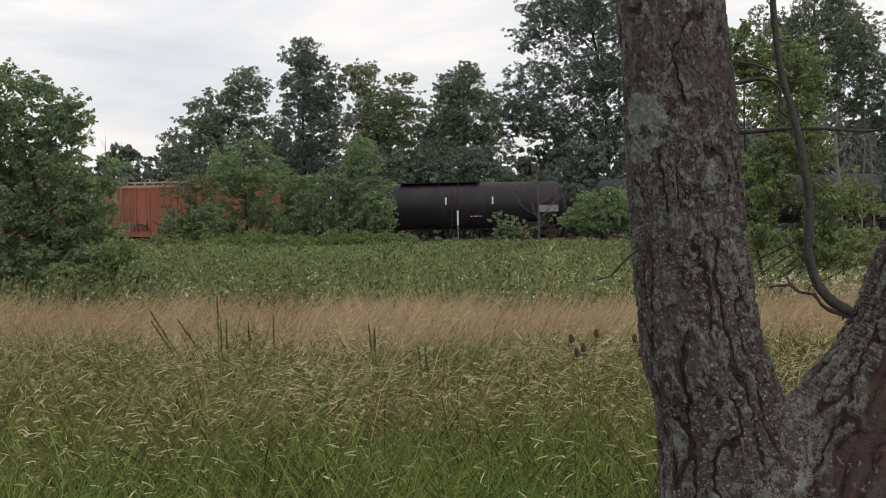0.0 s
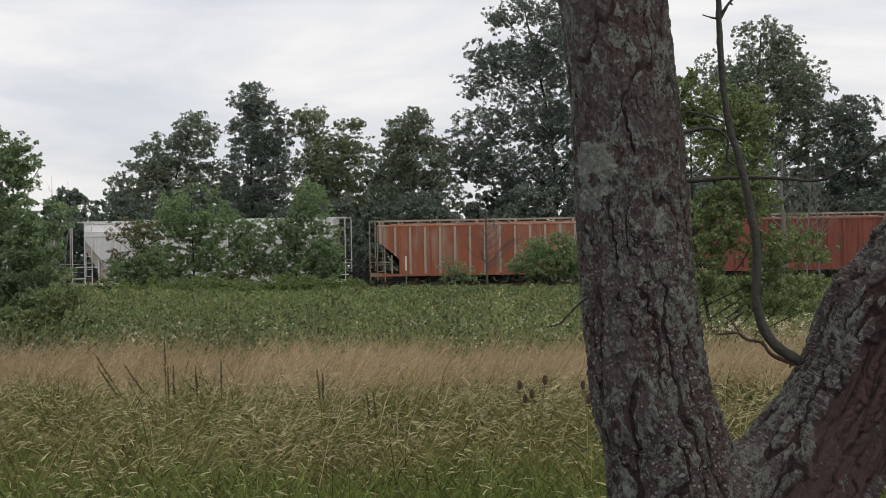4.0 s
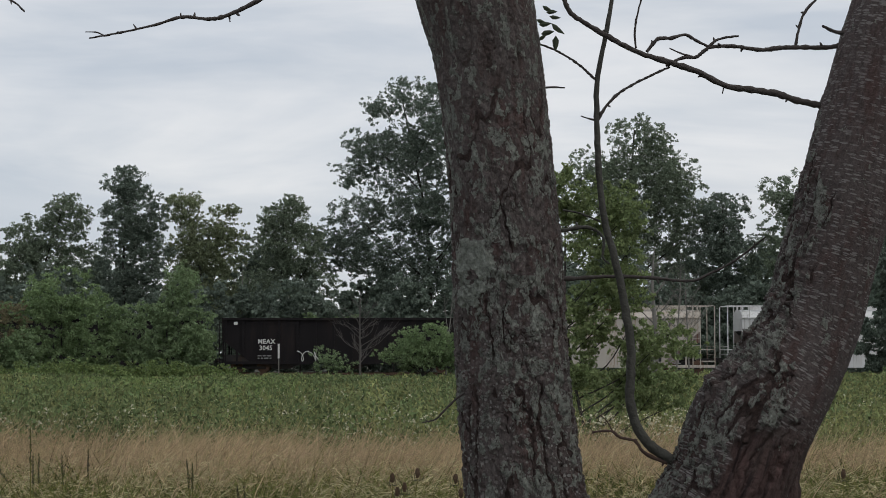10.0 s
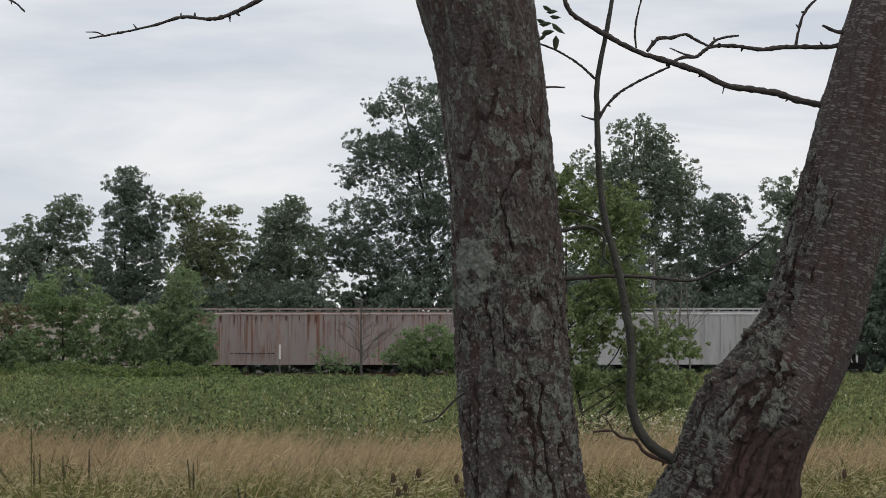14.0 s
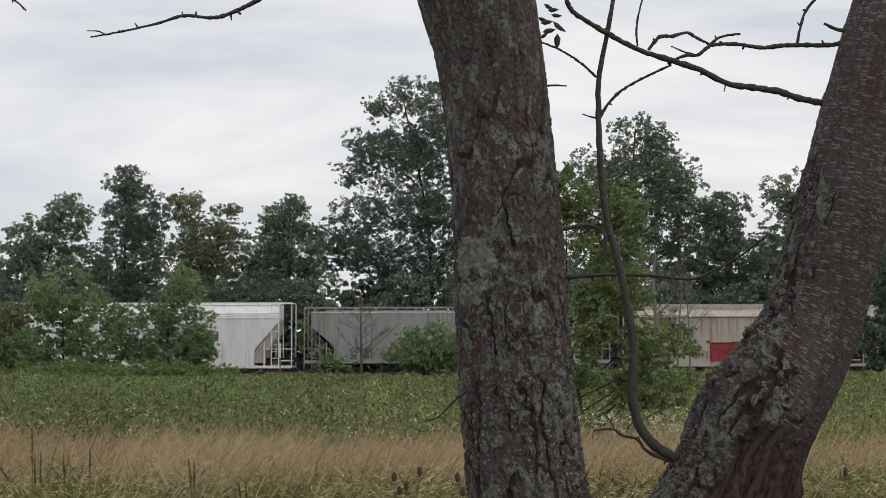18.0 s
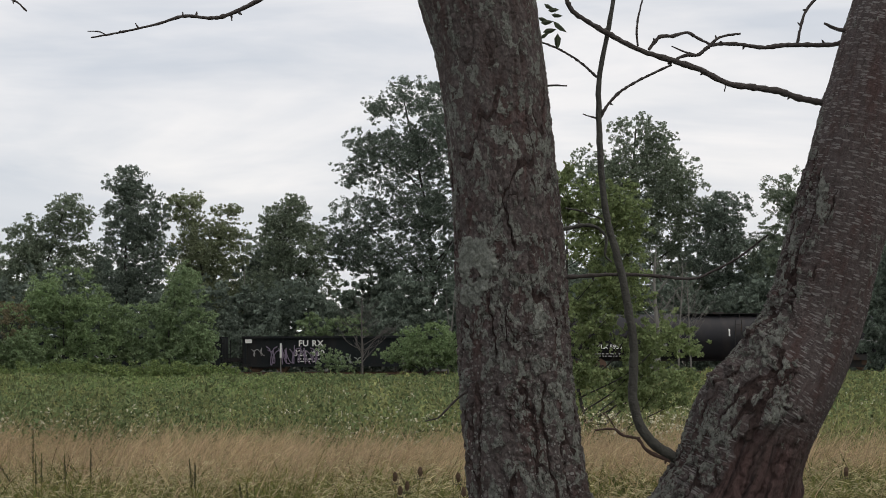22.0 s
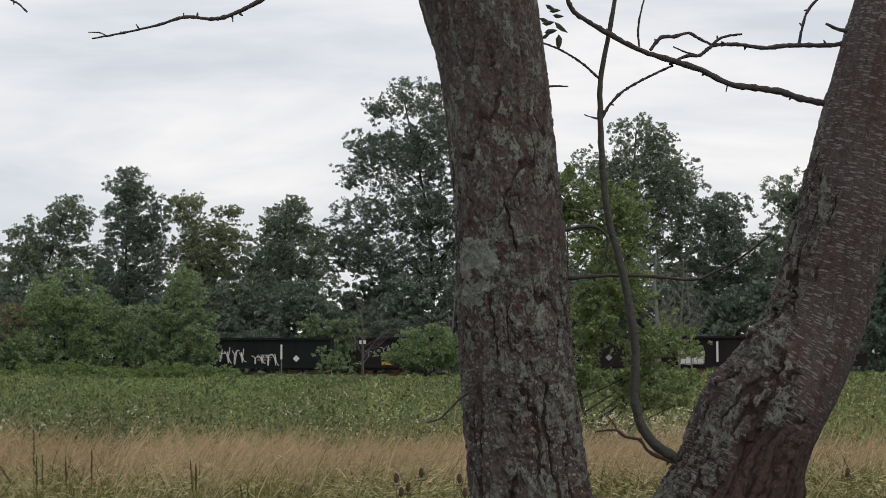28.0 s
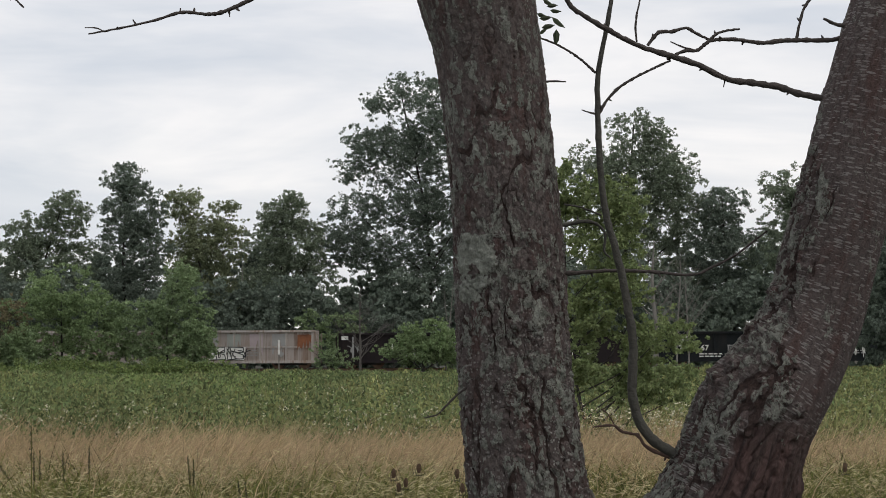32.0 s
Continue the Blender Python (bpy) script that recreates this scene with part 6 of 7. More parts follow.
def the_train():
    # x of both ends at the start, from the head of the train to its tail
    tank_car(17.58, -1.96, "black tank car with a rounded top", P_TANK)
    car, x = tank_car(-3.47, -20.78, "black tank car with white reflective strips", P_TANK)
    lettering(car, "UTLX", x + 2.6, 1.75, 0.28, GREY_MARK, -1.6)
    small_print(car, x + 4.4, 1.75, GREY_MARK, 1, 1, 1.2, -1.6)
    plate("placard", car, -x - 1.9, -x - 0.6, 1.75, 2.2, GREY_MARK, -1.62)
    small_print(car, -x - 6.5, 1.5, GREY_MARK, 2, 1, 0.7, -1.6)

    car, x = covered_hopper(-22.59, -35.80, "rust-red covered hopper car with orange stains", P_RUST_PALE, "ribbed", rib_mat=P_RUST_PALE, trim=P_CREAM_RIB, full=True)
    small_print(car, x + 2.6, 1.3, BLACK_MARK, 3, 3, 1.0, -1.7)
    plate("rust_patch", car, x + 0.9, x + 2.2, 0.9, 1.9, RUST, -1.635, "orange rust stain")
    graffiti(car, x + 2.2, 0.9, 4.5, 0.8, (BLACK_MARK, None), 301)
    car, x = covered_hopper(-37.72, -51.49, "weathered rust-red covered hopper car", P_RUST, "ribbed", rib_mat=P_RUST, trim=P_CREAM_RIB, full=True)
    graffiti(car, x + 3.0, 0.9, 3.0, 0.8, (BLACK_MARK, None), 302)
    covered_hopper(-53.34, -73.14, "faded orange covered hopper car with cream ribs", P_ORANGE, "ribbed", rib_mat=P_CREAM_RIB, trim=P_CREAM_RIB)

    car, x = covered_hopper(-74.57, -93.58, "clean white round-sided covered hopper car", P_WHITE, "smooth", dark_end=False)
    lettering(car, "AEOX", x + 2.75, 2.15, 0.26, BLACK_MARK)
    lettering(car, "758", x + 2.75, 1.68, 0.26, BLACK_MARK)
    small_print(car, x + 2.75, 1.2, GREY_MARK, 4, 2)
    small_print(car, -x - 7.2, 1.0, BLACK_MARK, 5, 1, 2.2)

    car, x = covered_hopper(-94.45, -114.97, "pale grey ribbed covered hopper car", P_GREY, "plain", roof_mat=P_GREY)
    lettering(car, "CG", x + 3.2, 1.35, 0.28, BLACK_MARK)
    lettering(car, "EX", x + 4.2, 1.35, 0.28, BLACK_MARK)
    lettering(car, "20", x + 3.2, 0.95, 0.28, BLACK_MARK)
    lettering(car, "101", x + 4.1, 0.95, 0.28, BLACK_MARK)
    plate("data_panel", car, -x - 4.2, -x - 3.6, 0.95, 1.25, BLACK_MARK)

    for right, left, number, skin, label in ((-115.80, -130.36, "315226", P_WHITE, "short white covered hopper car with black numbers"), (-131.00, -145.41, "315134", P_CREAM, "short cream covered hopper car with rust on its roof edge"),
                                             (-227.56, -241.90, "", P_CREAM, "short cream covered hopper car with rust streaks"), (-242.43, -256.95, "315027", P_CREAM, "short cream covered hopper car with red graffiti")):
        car, x = covered_hopper(right, left, label, skin, "plain")
        if number:
            lettering(car, "CBFX", x + 2.95, 2.82, 0.36, BLACK_MARK)
            lettering(car, number, x + 2.95, 2.22, 0.36, BLACK_MARK)
        plate("data_panel", car, -x - 4.6, -x - 3.7, 0.75, 1.05, BLACK_MARK)
        small_print(car, -x - 3.4, 0.75, GREY_MARK, int(6 - left), 2, 0.8)
        if skin is P_CREAM:
            if number == "315027":
                rust_stain(car, x + 1.0, 3.75, 3.4, 0.35, 71)
                rust_stain(car, x + 2.6, 3.55, 1.0, 0.75, 72)
                graffiti(car, x + 5.9, 0.7, 4.2, 1.25, (RED_SPRAY, RED_SPRAY), 305, letters=3)
                graffiti(car, x + 2.2, 0.8, 3.8, 0.9, (GREY_MARK, None), 306)
            else:
                rust_stain(car, x + 2.9, 3.4, 1.4, 0.22, 73)
                rust_stain(car, x + 4.5, 4.25, 5.0, 0.14, 74)
        else:
            graffiti(car, x + 5.0, 0.9, 3.2, 0.5, (BLACK_MARK, None), 307)

    for right, left, number in ((-146.50, -164.23, "3045"), (-165.55, -183.36, "3020")):
        car, x = open_car(right, left, "black ribbed coal hopper car", P_COAL, 3.66, "coal_hopper_car", 15, slope=True, floor=0.7)
        lettering(car, "MEAX", x + 2.6, 1.95, 0.3, WHITE_MARK)
        lettering(car, number, x + 2.7, 1.52, 0.3, WHITE_MARK)
        small_print(car, x + 2.6, 1.1, GREY_MARK, int(-right), 2, 0.9)
        plate("placard", car, x + 1.0, x + 1.25, 3.2, 3.4, WHITE_MARK)
        if number == "3045":
            graffiti(car, x + 5.2, 0.8, 1.6, 0.8, (WHITE_MARK, None), 308, letters=2)
        else:
            rust_stain(car, x + 0.4, 2.6, 1.0, 1.3, 75)
            graffiti(car, x + 0.5, 0.7, 1.6, 1.8, (WHITE_MARK, None), 309, letters=3)

    for right, left, number, skin, rib in ((-184.45, -204.86, "354", P_GREY, None), (-205.88, -226.47, "", P_BROWN, None), (-257.63, -278.26, "351", P_GREY2, None)):
        car, x = covered_hopper(right, left, {"354": "light grey covered hopper car with vertical ribs", "": "brownish grey covered hopper car streaked with rust", "351": "mid-grey covered hopper car with vertical ribs"}[number], skin, "ribbed")
        if number:
            lettering(car, "CG", x + 3.15, 1.3, 0.29, BLACK_MARK, -1.72)
            lettering(car, "EX", x + 4.15, 1.3, 0.29, BLACK_MARK, -1.72)
            lettering(car, "20", x + 3.2, 0.9, 0.29, BLACK_MARK, -1.72)
            lettering(car, number, x + 4.05, 0.9, 0.29, BLACK_MARK, -1.72)
        else:
            small_print(car, x + 3.2, 1.3, BLACK_MARK, 12, 1, 2.8, -1.72)
            for k in range(26):
                rust_stain(car, x + 1.2 + k * 0.7 + 0.25 * math.sin(k * 5.1), 3.86, 0.07 + 0.05 * (k % 3), 0.25 + 0.5 * abs(math.sin(k * 2.7)), 80 + k, -1.66, RUST_DARK)
        plate("data_panel", car, -x - 5.6, -x - 5.1, 0.95, 1.2, BLACK_MARK, -1.7)

    car, x = covered_hopper(-278.86, -297.76, "bright white round-sided covered hopper car with graffiti", P_BRIGHT, "smooth", dark_end=False)
    lettering(car, "ACFX", x + 3.75, 1.95, 0.29, BLACK_MARK)
    lettering(car, "49835", x + 3.75, 1.45, 0.29, BLACK_MARK)
    small_print(car, x + 3.6, 1.0, GREY_MARK, 15, 2)
    small_print(car, x + 3.4, 0.42, GREY_MARK, 16, 1, 2.8)
    graffiti(car, x + 7.9, 0.65, 4.8, 1.1, (BLACK_MARK, LIGHT_SPRAY), 310, letters=6)
    bm = bmesh.new()
    box(bm, x + 2.35, x + 2.5, -1.66, -1.62, 0.9, 2.0)
    part("ladder_post", bm, BLACK_MARK, car)
    car, x = tank_car(-299.08, -321.00, "long black tank car with a grey number", P_TANK)
    lettering(car, "UTLX 595382", x + 2.3, 1.52, 0.28, WHITE_MARK, -1.6)
    small_print(car, x + 2.3, 1.15, GREY_MARK, 17, 2, 1.8, -1.6)
    plate("placard", car, -x - 1.7, -x - 0.5, 1.75, 2.15, GREY_MARK, -1.62)
    plate("placard", car, x + 6.8, x + 7.3, 1.5, 1.85, GREY_MARK, -1.6)

    rows = ((-321.71, -342.38, "430", 2.40), (-343.14, -363.02, "553", 2.40), (-363.77, -383.50, "459", 2.40), (-384.25, -403.94, "", 2.40), (-404.70, -424.46, "442", 2.40),
            (-425.56, -445.02, "331", 2.40), (-445.62, -464.86, "267", 2.38), (-465.62, -485.23, "", 2.36), (-486.17, -506.35, "last", 2.58))
    for k, (right, left, number, top) in enumerate(rows):
        skin = P_WEATHER if number == "last" else (P_GOND_RED if number in ("", "442") else P_GOND)
        label = {"": "dark gondola car with heavy side posts and graffiti", "last": "weathered grey gondola car with graffiti"}.get(number, "black gondola car with white numbers and graffiti")
        car, x = open_car(right, left, label, skin, top, "gondola_car", 12 if number in ("", "last") else 9, floor=0.5, rib_mat=P_WEATHER_RIB if number == "last" else None)
        if number and number != "last":
            if number == "267":
                lettering(car, "FURX", x + 2.6, 1.8, 0.3, WHITE_MARK, -1.66)
                lettering(car, "3222", x + 2.35, 1.12, 0.36, WHITE_MARK, -1.66)
                lettering(car, "67", x + 4.1, 1.12, 0.36, WHITE_MARK, -1.66)
            else:
                lettering(car, "FU", x + 4.05, 1.74, 0.4, WHITE_MARK, -1.66)
                lettering(car, "RX", x + 4.95, 1.74, 0.4, WHITE_MARK, -1.66)
                lettering(car, "322", x + 3.75, 1.1, 0.4, WHITE_MARK, -1.66)
                lettering(car, number, x + 4.92, 1.1, 0.4, WHITE_MARK, -1.66)
            small_print(car, x + 4.0, 0.85, WHITE_MARK, 40 + k, 2, 1.4)
            if number == "442":
                plate("placard", car, x + 2.0, x + 2.6, 0.55, 0.78, YELLOW_MARK, -1.66, "small yellow panel")
        plate("placard", car, x + 0.5, x + 0.95, top - 0.45, top - 0.2, WHITE_MARK, -1.68)
        bm = bmesh.new()
        bar(bm, (-x - 2.6, -1.662, 1.0), (-x - 2.6, -1.638, 1.0), 0.16)
        bmesh.ops.rotate(bm, verts=bm.verts[:], cent=(-x - 2.6, -1.65, 1.0), matrix=Euler((0, radians(45), 0)).to_matrix())
        part("placard", bm, WHITE_MARK if k % 2 else GREY_MARK, car, "diamond-shaped placard")
        if k == 1:
            plate("placard", car, -x - 2.1, -x - 1.6, 0.6, 0.8, YELLOW_MARK, -1.66, "small yellow panel")
        if number == "":
            for j in range(6):
                box_x = x + 1.2 + 2.6 * j
                plate("stake_mark", car, box_x, box_x + 0.14, 0.7, top - 0.25 - 0.1 * (j % 3), WHITE_MARK if j % 2 else GREY_MARK, -1.665)
            plate("stencil_panel", car, x + 7.6, x + 8.6, 1.0, 1.9, PALE_SPRAY, -1.66)
        small_print(car, -x - 5.2, 1.2, GREY_MARK, 60 + k, 3, 1.0)
        graffiti(car, x + 0.9, 1.1, 0.9, 0.5, (GREY_MARK, None), 320 + k, letters=2)
        # start, foot, width, height, stroke, fill and number of letters of each tag
        tags = {0: ((1.9, 0.55, 3.7, 1.35, VIOLET_SPRAY, None, 5), (2.0, 0.6, 3.4, 1.1, VIOLET_SPRAY, None, 4), (6.6, 0.55, 1.7, 0.6, PALE_SPRAY, None, 3), (11.0, 0.55, 2.4, 0.55, GREY_MARK, DIM_SPRAY, 4), (16.0, 0.55, 3.2, 0.6, PALE_SPRAY, DIM_SPRAY, 5)),
                1: ((6.3, 1.0, 0.9, 0.6, GREY_MARK, None, 2), (8.0, 0.7, 1.0, 0.75, WHITE_MARK, None, 3), (11.0, 0.7, 3.4, 0.6, GREY_MARK, None, 5), (14.6, 0.9, 1.4, 0.6, PALE_SPRAY, None, 3), (17.6, 0.9, 0.9, 0.7, WHITE_MARK, None, 2)),
                2: ((6.7, 0.55, 3.2, 1.1, BLACK_MARK, PALE_SPRAY, 4), (10.1, 0.5, 4.8, 1.5, BLACK_MARK, PINK_SPRAY, 4), (10.5, 0.9, 3.6, 0.8, RED_SPRAY, None, 4)),
                3: ((1.4, 0.55, 1.6, 0.95, GREY_MARK, WHITE_MARK, 2), (6.4, 0.6, 2.2, 0.9, WHITE_MARK, None, 3), (10.2, 0.7, 3.0, 0.7, PALE_SPRAY, None, 4)),
                4: ((1.9, 1.3, 0.8, 0.6, GREY_MARK, None, 2), (7.6, 0.7, 2.6, 0.6, GREY_MARK, None, 4), (14.0, 0.7, 1.6, 0.7, GREY_MARK, None, 3)),
                5: ((2.0, 1.1, 0.8, 0.5, GREY_MARK, None, 2), (11.6, 0.7, 1.9, 1.0, WHITE_MARK, None, 4), (13.9, 0.6, 1.8, 0.8, WHITE_MARK, None, 4)),
                6: ((5.9, 0.55, 6.0, 0.95, GREY_MARK, DIM_SPRAY, 8), (7.6, 1.6, 1.6, 0.35, WHITE_MARK, None, 3), (11.8, 0.6, 1.4, 1.0, WHITE_MARK, None, 3), (14.2, 0.7, 1.0, 1.1, WHITE_MARK, None, 2)),
                7: ((4.6, 0.7, 1.5, 0.8, WHITE_MARK, None, 3), (9.4, 0.7, 2.4, 0.7, GREY_MARK, None, 4), (14.2, 0.7, 2.0, 0.9, WHITE_MARK, None, 3)),
                8: ((7.0, 0.6, 2.6, 1.0, BLACK_MARK, None, 4), (13.0, 0.7, 2.6, 0.8, BLACK_MARK, None, 3))}[k]
        for j, (gx, gz, gw, gh, line, fill, count) in enumerate(tags):
            graffiti(car, x + gx, gz, gw, gh, (line, fill), 340 + 10 * k + j, letters=count)
        if k in (0, 7):
            bm = bmesh.new()
            box(bm, -x - 5.6, -x - 3.4, -1.4, -0.4, top - 0.05, top + 0.06)
            box(bm, -x - 5.3, -x - 3.9, -0.6, 0.3, top - 0.12, top + 0.01)
            part("scrap_sheet", bm, WHITE_MARK, car, "pale sheet lying on the rim")
        if number == "last":
            rust_stain(car, -x - 1.5, top - 0.3, 1.0, 1.2, 90, -1.62)
            for q, mat in enumerate((GREY_MARK, PINK_SPRAY, PALE_SPRAY, GREY_MARK, PINK_SPRAY)):
                rust_stain(car, -x - 3.2 - 1.5 * q, top - 0.25, 0.9, 1.5, 91 + q, -1.575, mat)
            plate("waist_rail", car, x + 0.4, -x - 0.4, 1.42, 1.5, P_WEATHER_RIB, -1.6)
            graffiti(car, -x - 7.4, 0.62, 2.4, 0.85, (BLACK_MARK, WHITE_MARK), 399, letters=2)


def rust_stain(car, x, z, w, h, seed, y=-1.645, mat=None):
    """An uneven stain hanging down from z."""
    rng = rng_of(seed)
    bm = bmesh.new()
    n = 10
    up = [bm.verts.new((x + w * i / n, y, z + rng.uniform(-0.03, 0.03))) for i in range(n + 1)]
    dn = [bm.verts.new((x + w * i / n, y, z - h * rng.uniform(0.25, 1.0))) for i in range(n + 1)]
    for i in range(n):
        bm.faces.new((up[i], dn[i], dn[i + 1], up[i + 1]))
    ext = bmesh.ops.extrude_face_region(bm, geom=bm.faces[:])
    bmesh.ops.translate(bm, verts=[g for g in ext["geom"] if isinstance(g, bmesh.types.BMVert)], vec=(0, 0.008, 0))
    part("paint_patch" if mat in (GREY_MARK, PINK_SPRAY, PALE_SPRAY) else "rust_patch", bm, mat or RUST, car, {None: "orange rust stain", RUST_DARK: "dark rust run"}.get(mat, "faded paint run"))


the_train()


def railway():
    # ballast bed
    bm = bmesh.new()
    prism(bm, [(TRACK_Y - 3.6, 0.0), (TRACK_Y - 1.9, 0.13), (TRACK_Y + 1.9, 0.13), (TRACK_Y + 3.6, 0.0)], -560, 620)
    me = part("ballast_bed", bm, BALLAST, None)
    tagged(me, "grey crushed-stone ballast bed under the track", "track bed", kind="structure")
    root = empty("railway_track", pose(0, TRACK_Y, 0), "rusty steel rails on dark wooden ties", "track", kind="structure")
    for y in (-0.76, 0.76):
        bm = bmesh.new()
        prism(bm, [(y - 0.07, RAIL - 0.16), (y + 0.07, RAIL - 0.16), (y + 0.07, RAIL - 0.145), (y + 0.012, RAIL - 0.13), (y + 0.012, RAIL - 0.04), (y + 0.036, RAIL - 0.03), (y + 0.036, RAIL), (y - 0.036, RAIL), (y - 0.036, RAIL - 0.03), (y - 0.012, RAIL - 0.04), (y - 0.012, RAIL - 0.13), (y - 0.07, RAIL - 0.145)], -560, 620)
        part("rail", bm, RAIL_STEEL, root)
    xs = np.arange(-560, 620, 0.55)
    c = np.array([(a, b, d) for d in (0.1, 0.168) for a, b in ((-0.11, -1.3), (0.11, -1.3), (0.11, 1.3), (-0.11, 1.3))])
    v = (xs[:, None, None] * np.array([1, 0, 0]) + c).reshape(-1, 3)
    q = np.array([[4, 5, 6, 7], [0, 1, 5, 4], [1, 2, 6, 5], [2, 3, 7, 6], [3, 0, 4, 7]])
    f = (np.arange(len(xs))[:, None, None] * 8 + q).reshape(-1, 4)
    tagged(quick("ties", v, f, TIE_WOOD, root), kind="stuff")


railway()


# ---- small things of the field ----
def marker_post():
    x, y = -10.49, 106.0
    e = empty("marker_post", pose(x, y, 0), "thin grey trackside post with a white marker plate", "post")
    bm = bmesh.new()
    bar(bm, (0, 0, -0.1), (0, 0, 2.174), 0.035)
    part("pole", bm, BARK_DEAD, e)
    bm = bmesh.new()
    box(bm, -0.06, 0.06, -0.065, -0.04, 1.3, 2.247)
    part("marker_plate", bm, WHITE_MARK, e, "white marker plate")


marker_post()


def bare_tree(name, x, y, height, r, count, seed, label, rise=0.75, reach=0.32, mat=None, lean=0.0, first=0.25):
    """A leafless stem whose thin branches rise outwards."""
    rng = rng_of(seed)
    root = empty(name, pose(x, y, 0), label, "tree")
    line = spline([(0, 0, -0.1), (lean * 0.3 + rng.normal(0, 0.03), 0, height * 0.35), (lean * 0.7 + rng.normal(0, 0.05), 0, height * 0.7), (lean, 0, height)], 24)
    quick("trunk", *tube_arrays(line, r * np.linspace(1.1, 0.15, 24), 7), mat or BARK_DEAD, root, smooth=True)
    for k in range(count):
        u = first + (0.92 - first) * (k + rng.uniform(0, 0.8)) / count
        p = line[int(u * 23)]
        a = (k % 2) * math.pi + rng.normal(0, 0.9)
        Lb = height * reach * (1.15 - u) * rng.uniform(0.45, 1.35)
        e = p + np.array([math.cos(a) * Lb, math.sin(a) * Lb * 0.7, Lb * rise * rng.uniform(0.6, 1.3)])
        mpt = p * 0.5 + e * 0.5 + np.array([0, 0, -Lb * 0.03]) + rng.normal(0, 0.11 * Lb, 3)
        br = spline([p, mpt, e], 8)
        rr = r * 0.34 * (1.2 - u)
        pieces = [tube_arrays(br, np.linspace(rr, rr * 0.35, 8), 5)]
        for _ in range(9):
            q = br[rng.integers(2, 8)]
            t = q + np.array([math.cos(a) * Lb * rng.uniform(0.1, 0.35), rng.normal(0, 0.1) * Lb, Lb * rng.uniform(0.1, 0.4)])
            pieces.append(tube_arrays(spline([q, (q + t) / 2 + rng.normal(0, 0.02, 3), t], 4), np.linspace(rr * 0.4, rr * 0.2, 4), 4))
        quick("branch", *join(pieces), mat or BARK_DEAD, root, smooth=True)
    return root


bare_tree("bare_tree", -5.128, 104.0, 5.603, 0.085, 36, 51, "slender leafless grey tree by the track", reach=0.34, rise=0.7, first=0.2, mat=BARK_GREY)
bare_tree("bare_tree", 0.284, 103.0, 6.027, 0.06, 6, 52, "thin dead grey stem", reach=0.15, rise=1.6, lean=0.5)
bare_tree("bare_tree", 0.781, 103.2, 5.494, 0.05, 5, 53, "thin dead grey stem", reach=0.15, rise=1.6, lean=-0.6)
bare_tree("bare_tree", -15.051, 124.0, 8.066, 0.09, 2, 54, "bare pale snag among the trees", reach=0.06)
bare_tree("bare_tree", 13.722, 105.0, 8.471, 0.2, 22, 55, "dead grey tree trunk with brittle twigs", reach=0.22, rise=1.2)
bare_tree("bare_tree", 15.206, 106.0, 8.169, 0.07, 28, 56, "dead grey sapling with brittle twigs", reach=0.25, rise=1.3, lean=0.4)
bare_tree("bare_tree", 16.119, 106.5, 7.435, 0.06, 24, 57, "dead grey sapling with brittle twigs", reach=0.25, rise=1.3, lean=-0.3)
bare_tree("bare_tree", -19.221, 60.0, 5.258, 0.03, 9, 58, "dead bare twigs over a bush", reach=0.2, rise=1.5)
bare_tree("bare_tree", -18.869, 60.2, 5.05, 0.025, 8, 59, "dead bare twigs over a bush", reach=0.2, rise=1.5, lean=0.2)

TEASEL = material("teasel_head", (0.1, 0.06, 0.035), 0.9, scale=60, vary=0.5, bump=0.8, bump_scale=120)
STALK = material("dark_stalk", (0.05, 0.048, 0.028), 0.9, scale=20, vary=0.4, bump=0.2)


def teasels():
    rng = rng_of(61)
    spots = ((-0.267, 1.02), (-0.13, 1.045), (-0.242, 0.935), (-0.202, 0.965), (0.079, 1.008), (2.212, 1.036), (0.107, 0.945))
    for k, (x, z) in enumerate(spots):
        y = 9.0 + rng.uniform(-0.1, 0.1)
        e = empty("teasel", pose(x, y, 0), "dry brown teasel with a bristly seed head", "plant", "teasels in the meadow")
        foot = rng.normal(0, 0.08)
        line = spline([(foot, 0, 0), (foot * 0.5, 0.02, z * 0.5), (0, 0, z - 0.03)], 12)
        quick("stem", *tube_arrays(line, np.linspace(0.0035, 0.0025, 12), 6), GRASS_GREEN, e, smooth=True)
        u = np.linspace(0, 1, 9)
        v, f = tube_arrays(np.stack([0 * u, 0 * u, z - 0.026 + 0.052 * u], -1), 0.0135 * np.sin(np.pi * (0.08 + 0.86 * u)) ** 0.6, 12, bend=rng.normal(0, 0.0018, (9, 12)))
        quick("seed_head", v, f, TEASEL, e)
        for a in np.linspace(0, 2 * np.pi, 6, endpoint=False):
            curve = spline([(0, 0, z - 0.035), (0.025 * math.cos(a), 0.025 * math.sin(a), z - 0.04), (0.036 * math.cos(a), 0.036 * math.sin(a), z - 0.005)], 5)
            quick("bract", *tube_arrays(curve, np.linspace(0.0014, 0.0007, 5), 4), STALK, e)


teasels()


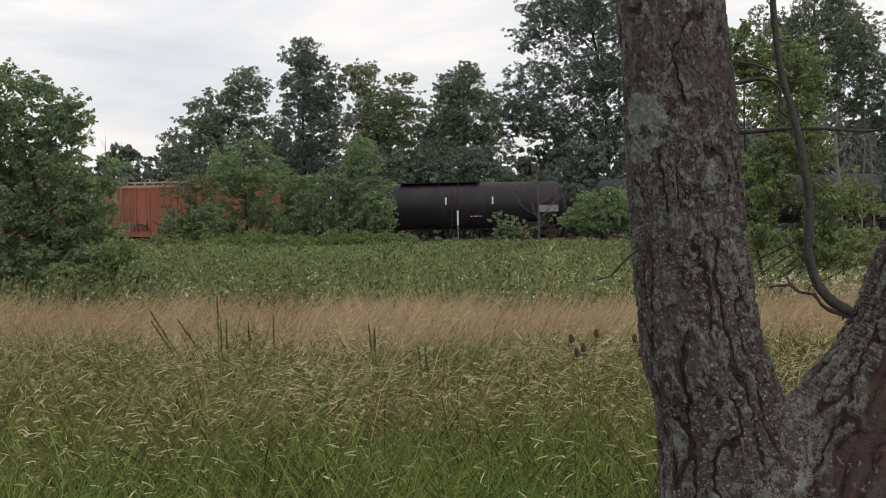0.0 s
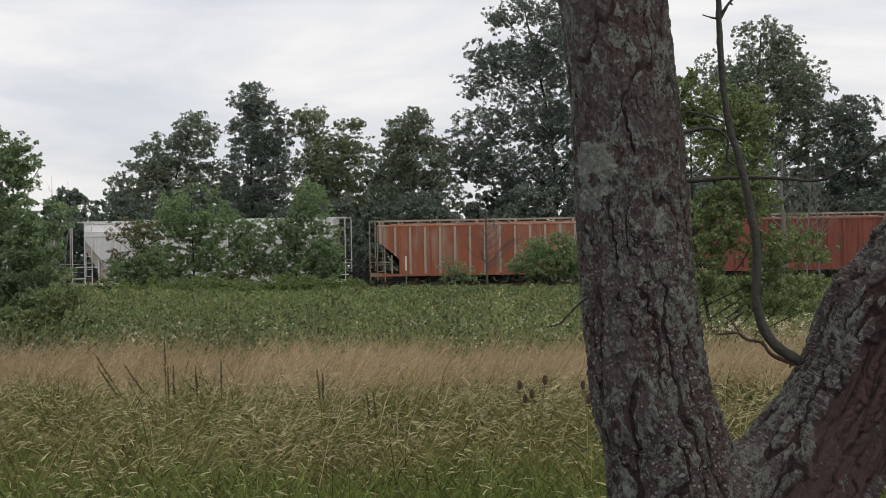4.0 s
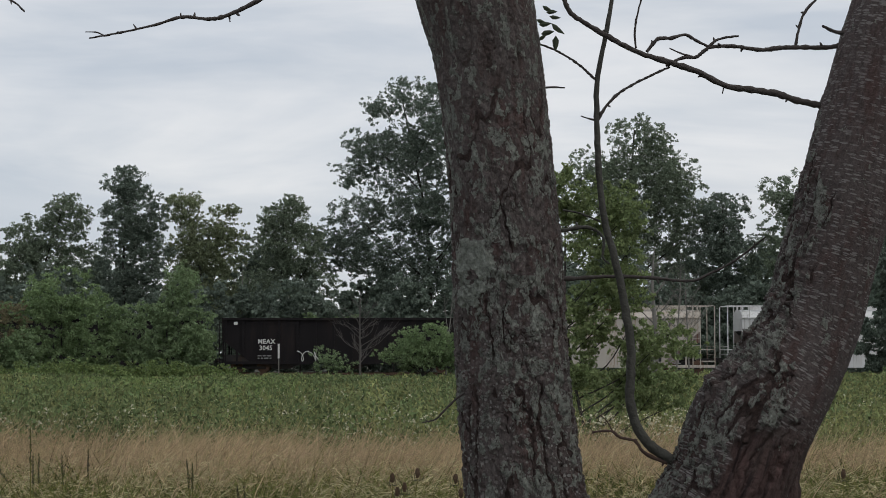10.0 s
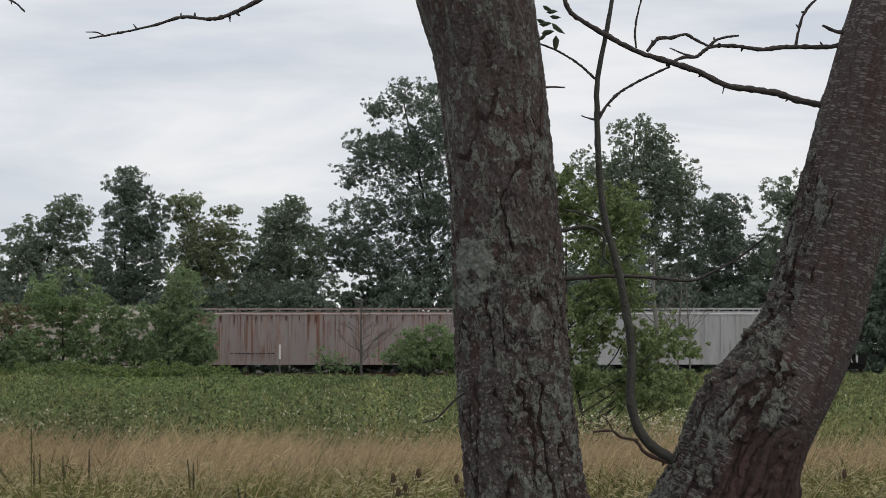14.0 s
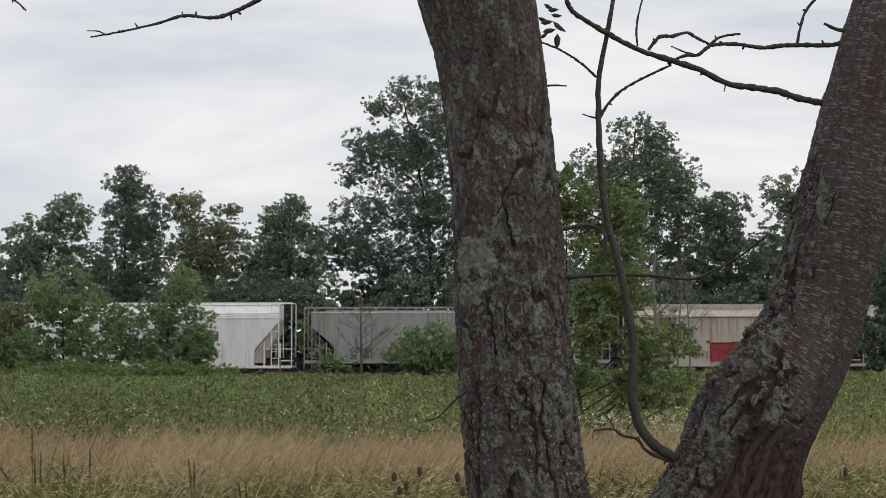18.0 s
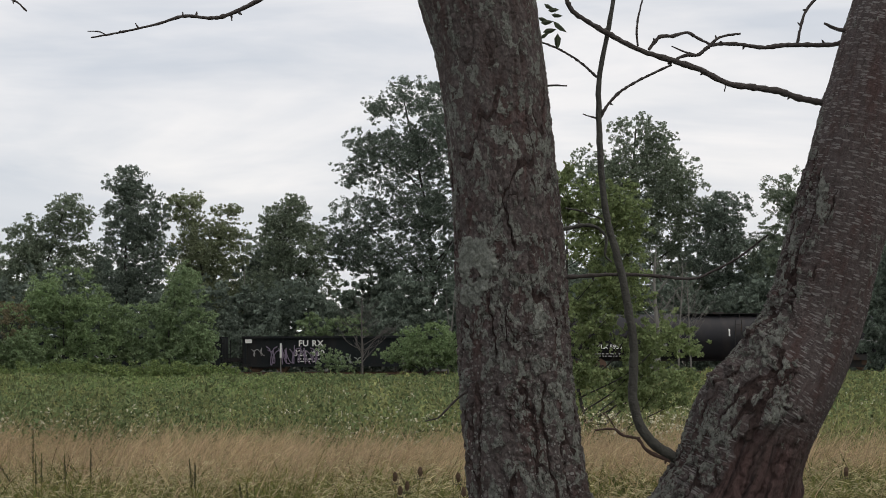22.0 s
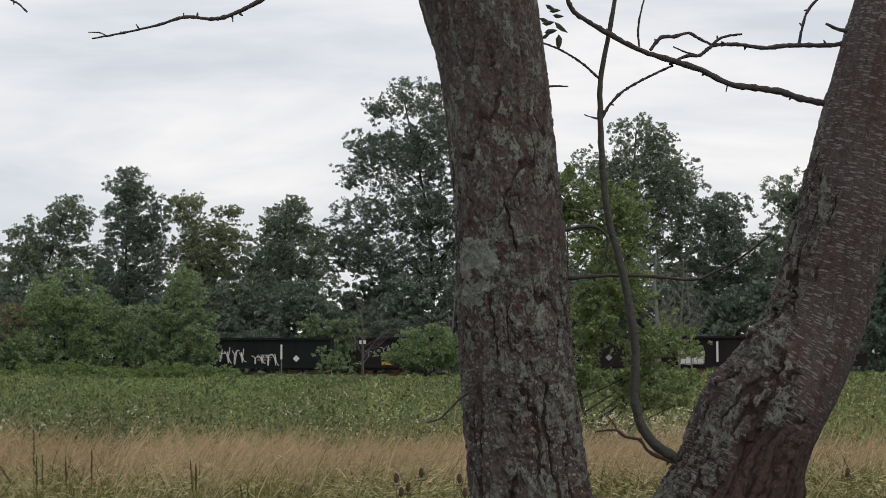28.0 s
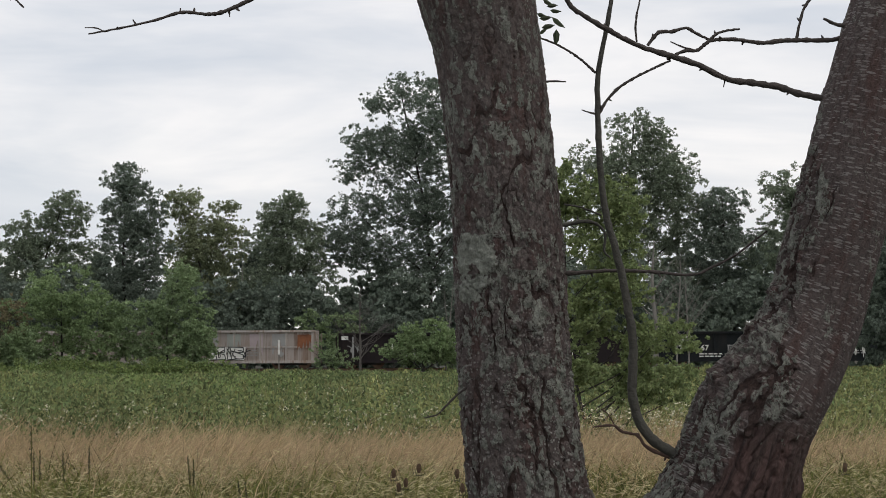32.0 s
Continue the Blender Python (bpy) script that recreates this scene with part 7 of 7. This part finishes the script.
def dark_stalks():
    """Dock and reed stalks that stand dark over the dry grass."""
    rng = rng_of(62)
    # x and z of the tip, and how far the tip leans from the foot
    spots = ((-3.237, 1.119, -0.500), (-3.219, 1.029, -0.500), (-3.031, 1.038, -0.500), (-2.749, 1.205, -0.009), (-2.730, 1.022, -0.013), (-2.690, 1.034, -0.012), (-2.536, 1.028, -0.028), (-2.361, 1.068, -0.006), (-1.702, 0.993, -0.063), (-1.664, 0.970, -0.014), (-1.365, 0.828, -0.060), (-1.319, 0.816, -0.061))
    for x, z, lean in spots:
        e = empty("dock_stalk", pose(x - lean, 11.0, 0), "dark dry dock stalk standing in the grass", "plant", "dark stalks in the meadow")
        line = spline([(0, 0, 0), (lean * 0.35, 0.01, z * 0.5), (lean, 0, z)], 24)
        u = np.linspace(0, 1, 24)
        quick("stem", *tube_arrays(line, np.interp(u, [0, 0.6, 1.0], [0.004, 0.0035, 0.002]), 6), GRASS_GREEN, e, smooth=True)
        k = rng.uniform(18.5, 22.8, 170)
        i = k.astype(int)
        c = line[i] + (line[i + 1 - (i == 23)] - line[i]) * (k - i)[:, None] + rng.normal(0, 1, (170, 3)) * np.array([0.0035, 0.0035, 0.006]) * np.interp(k, [18.5, 20, 23], [1.0, 1.2, 0.3])[:, None]
        v, f = leaf_quads(c, 0.0065, rng, flat=-2.0, aspect=0.4)
        tagged(quick("seed_spike", v, f, STALK, e), kind="stuff")
    # dark narrow blades round them
    n = 90
    x, y = np.repeat([-2.72, -2.62, -2.9], 30) + rng.normal(0, 0.13, n), rng.uniform(10.8, 11.3, n)
    v, f = arched(rng, x, y, rng.uniform(0.5, 0.95, n), rng.uniform(0.007, 0.012, n), rng.uniform(0, 2 * np.pi, n), np.radians(rng.uniform(72, 90, n)), np.radians(rng.uniform(5, 45, n)), 1.7, 4)
    tagged(quick("sedge_blades", v, f, GRASS_FRESH), "dark green upright sedge blades", "grass", kind="stuff")


dark_stalks()


# ---- what moves ----
def motions():
    for car, x0 in CARS:
        walk(car, [(t, pose(x0 + SPEED * t, TRACK_Y, RAIL)) for t in (0, 4, 8, 12, 16, 20, 24, 28, 32)])


motions()
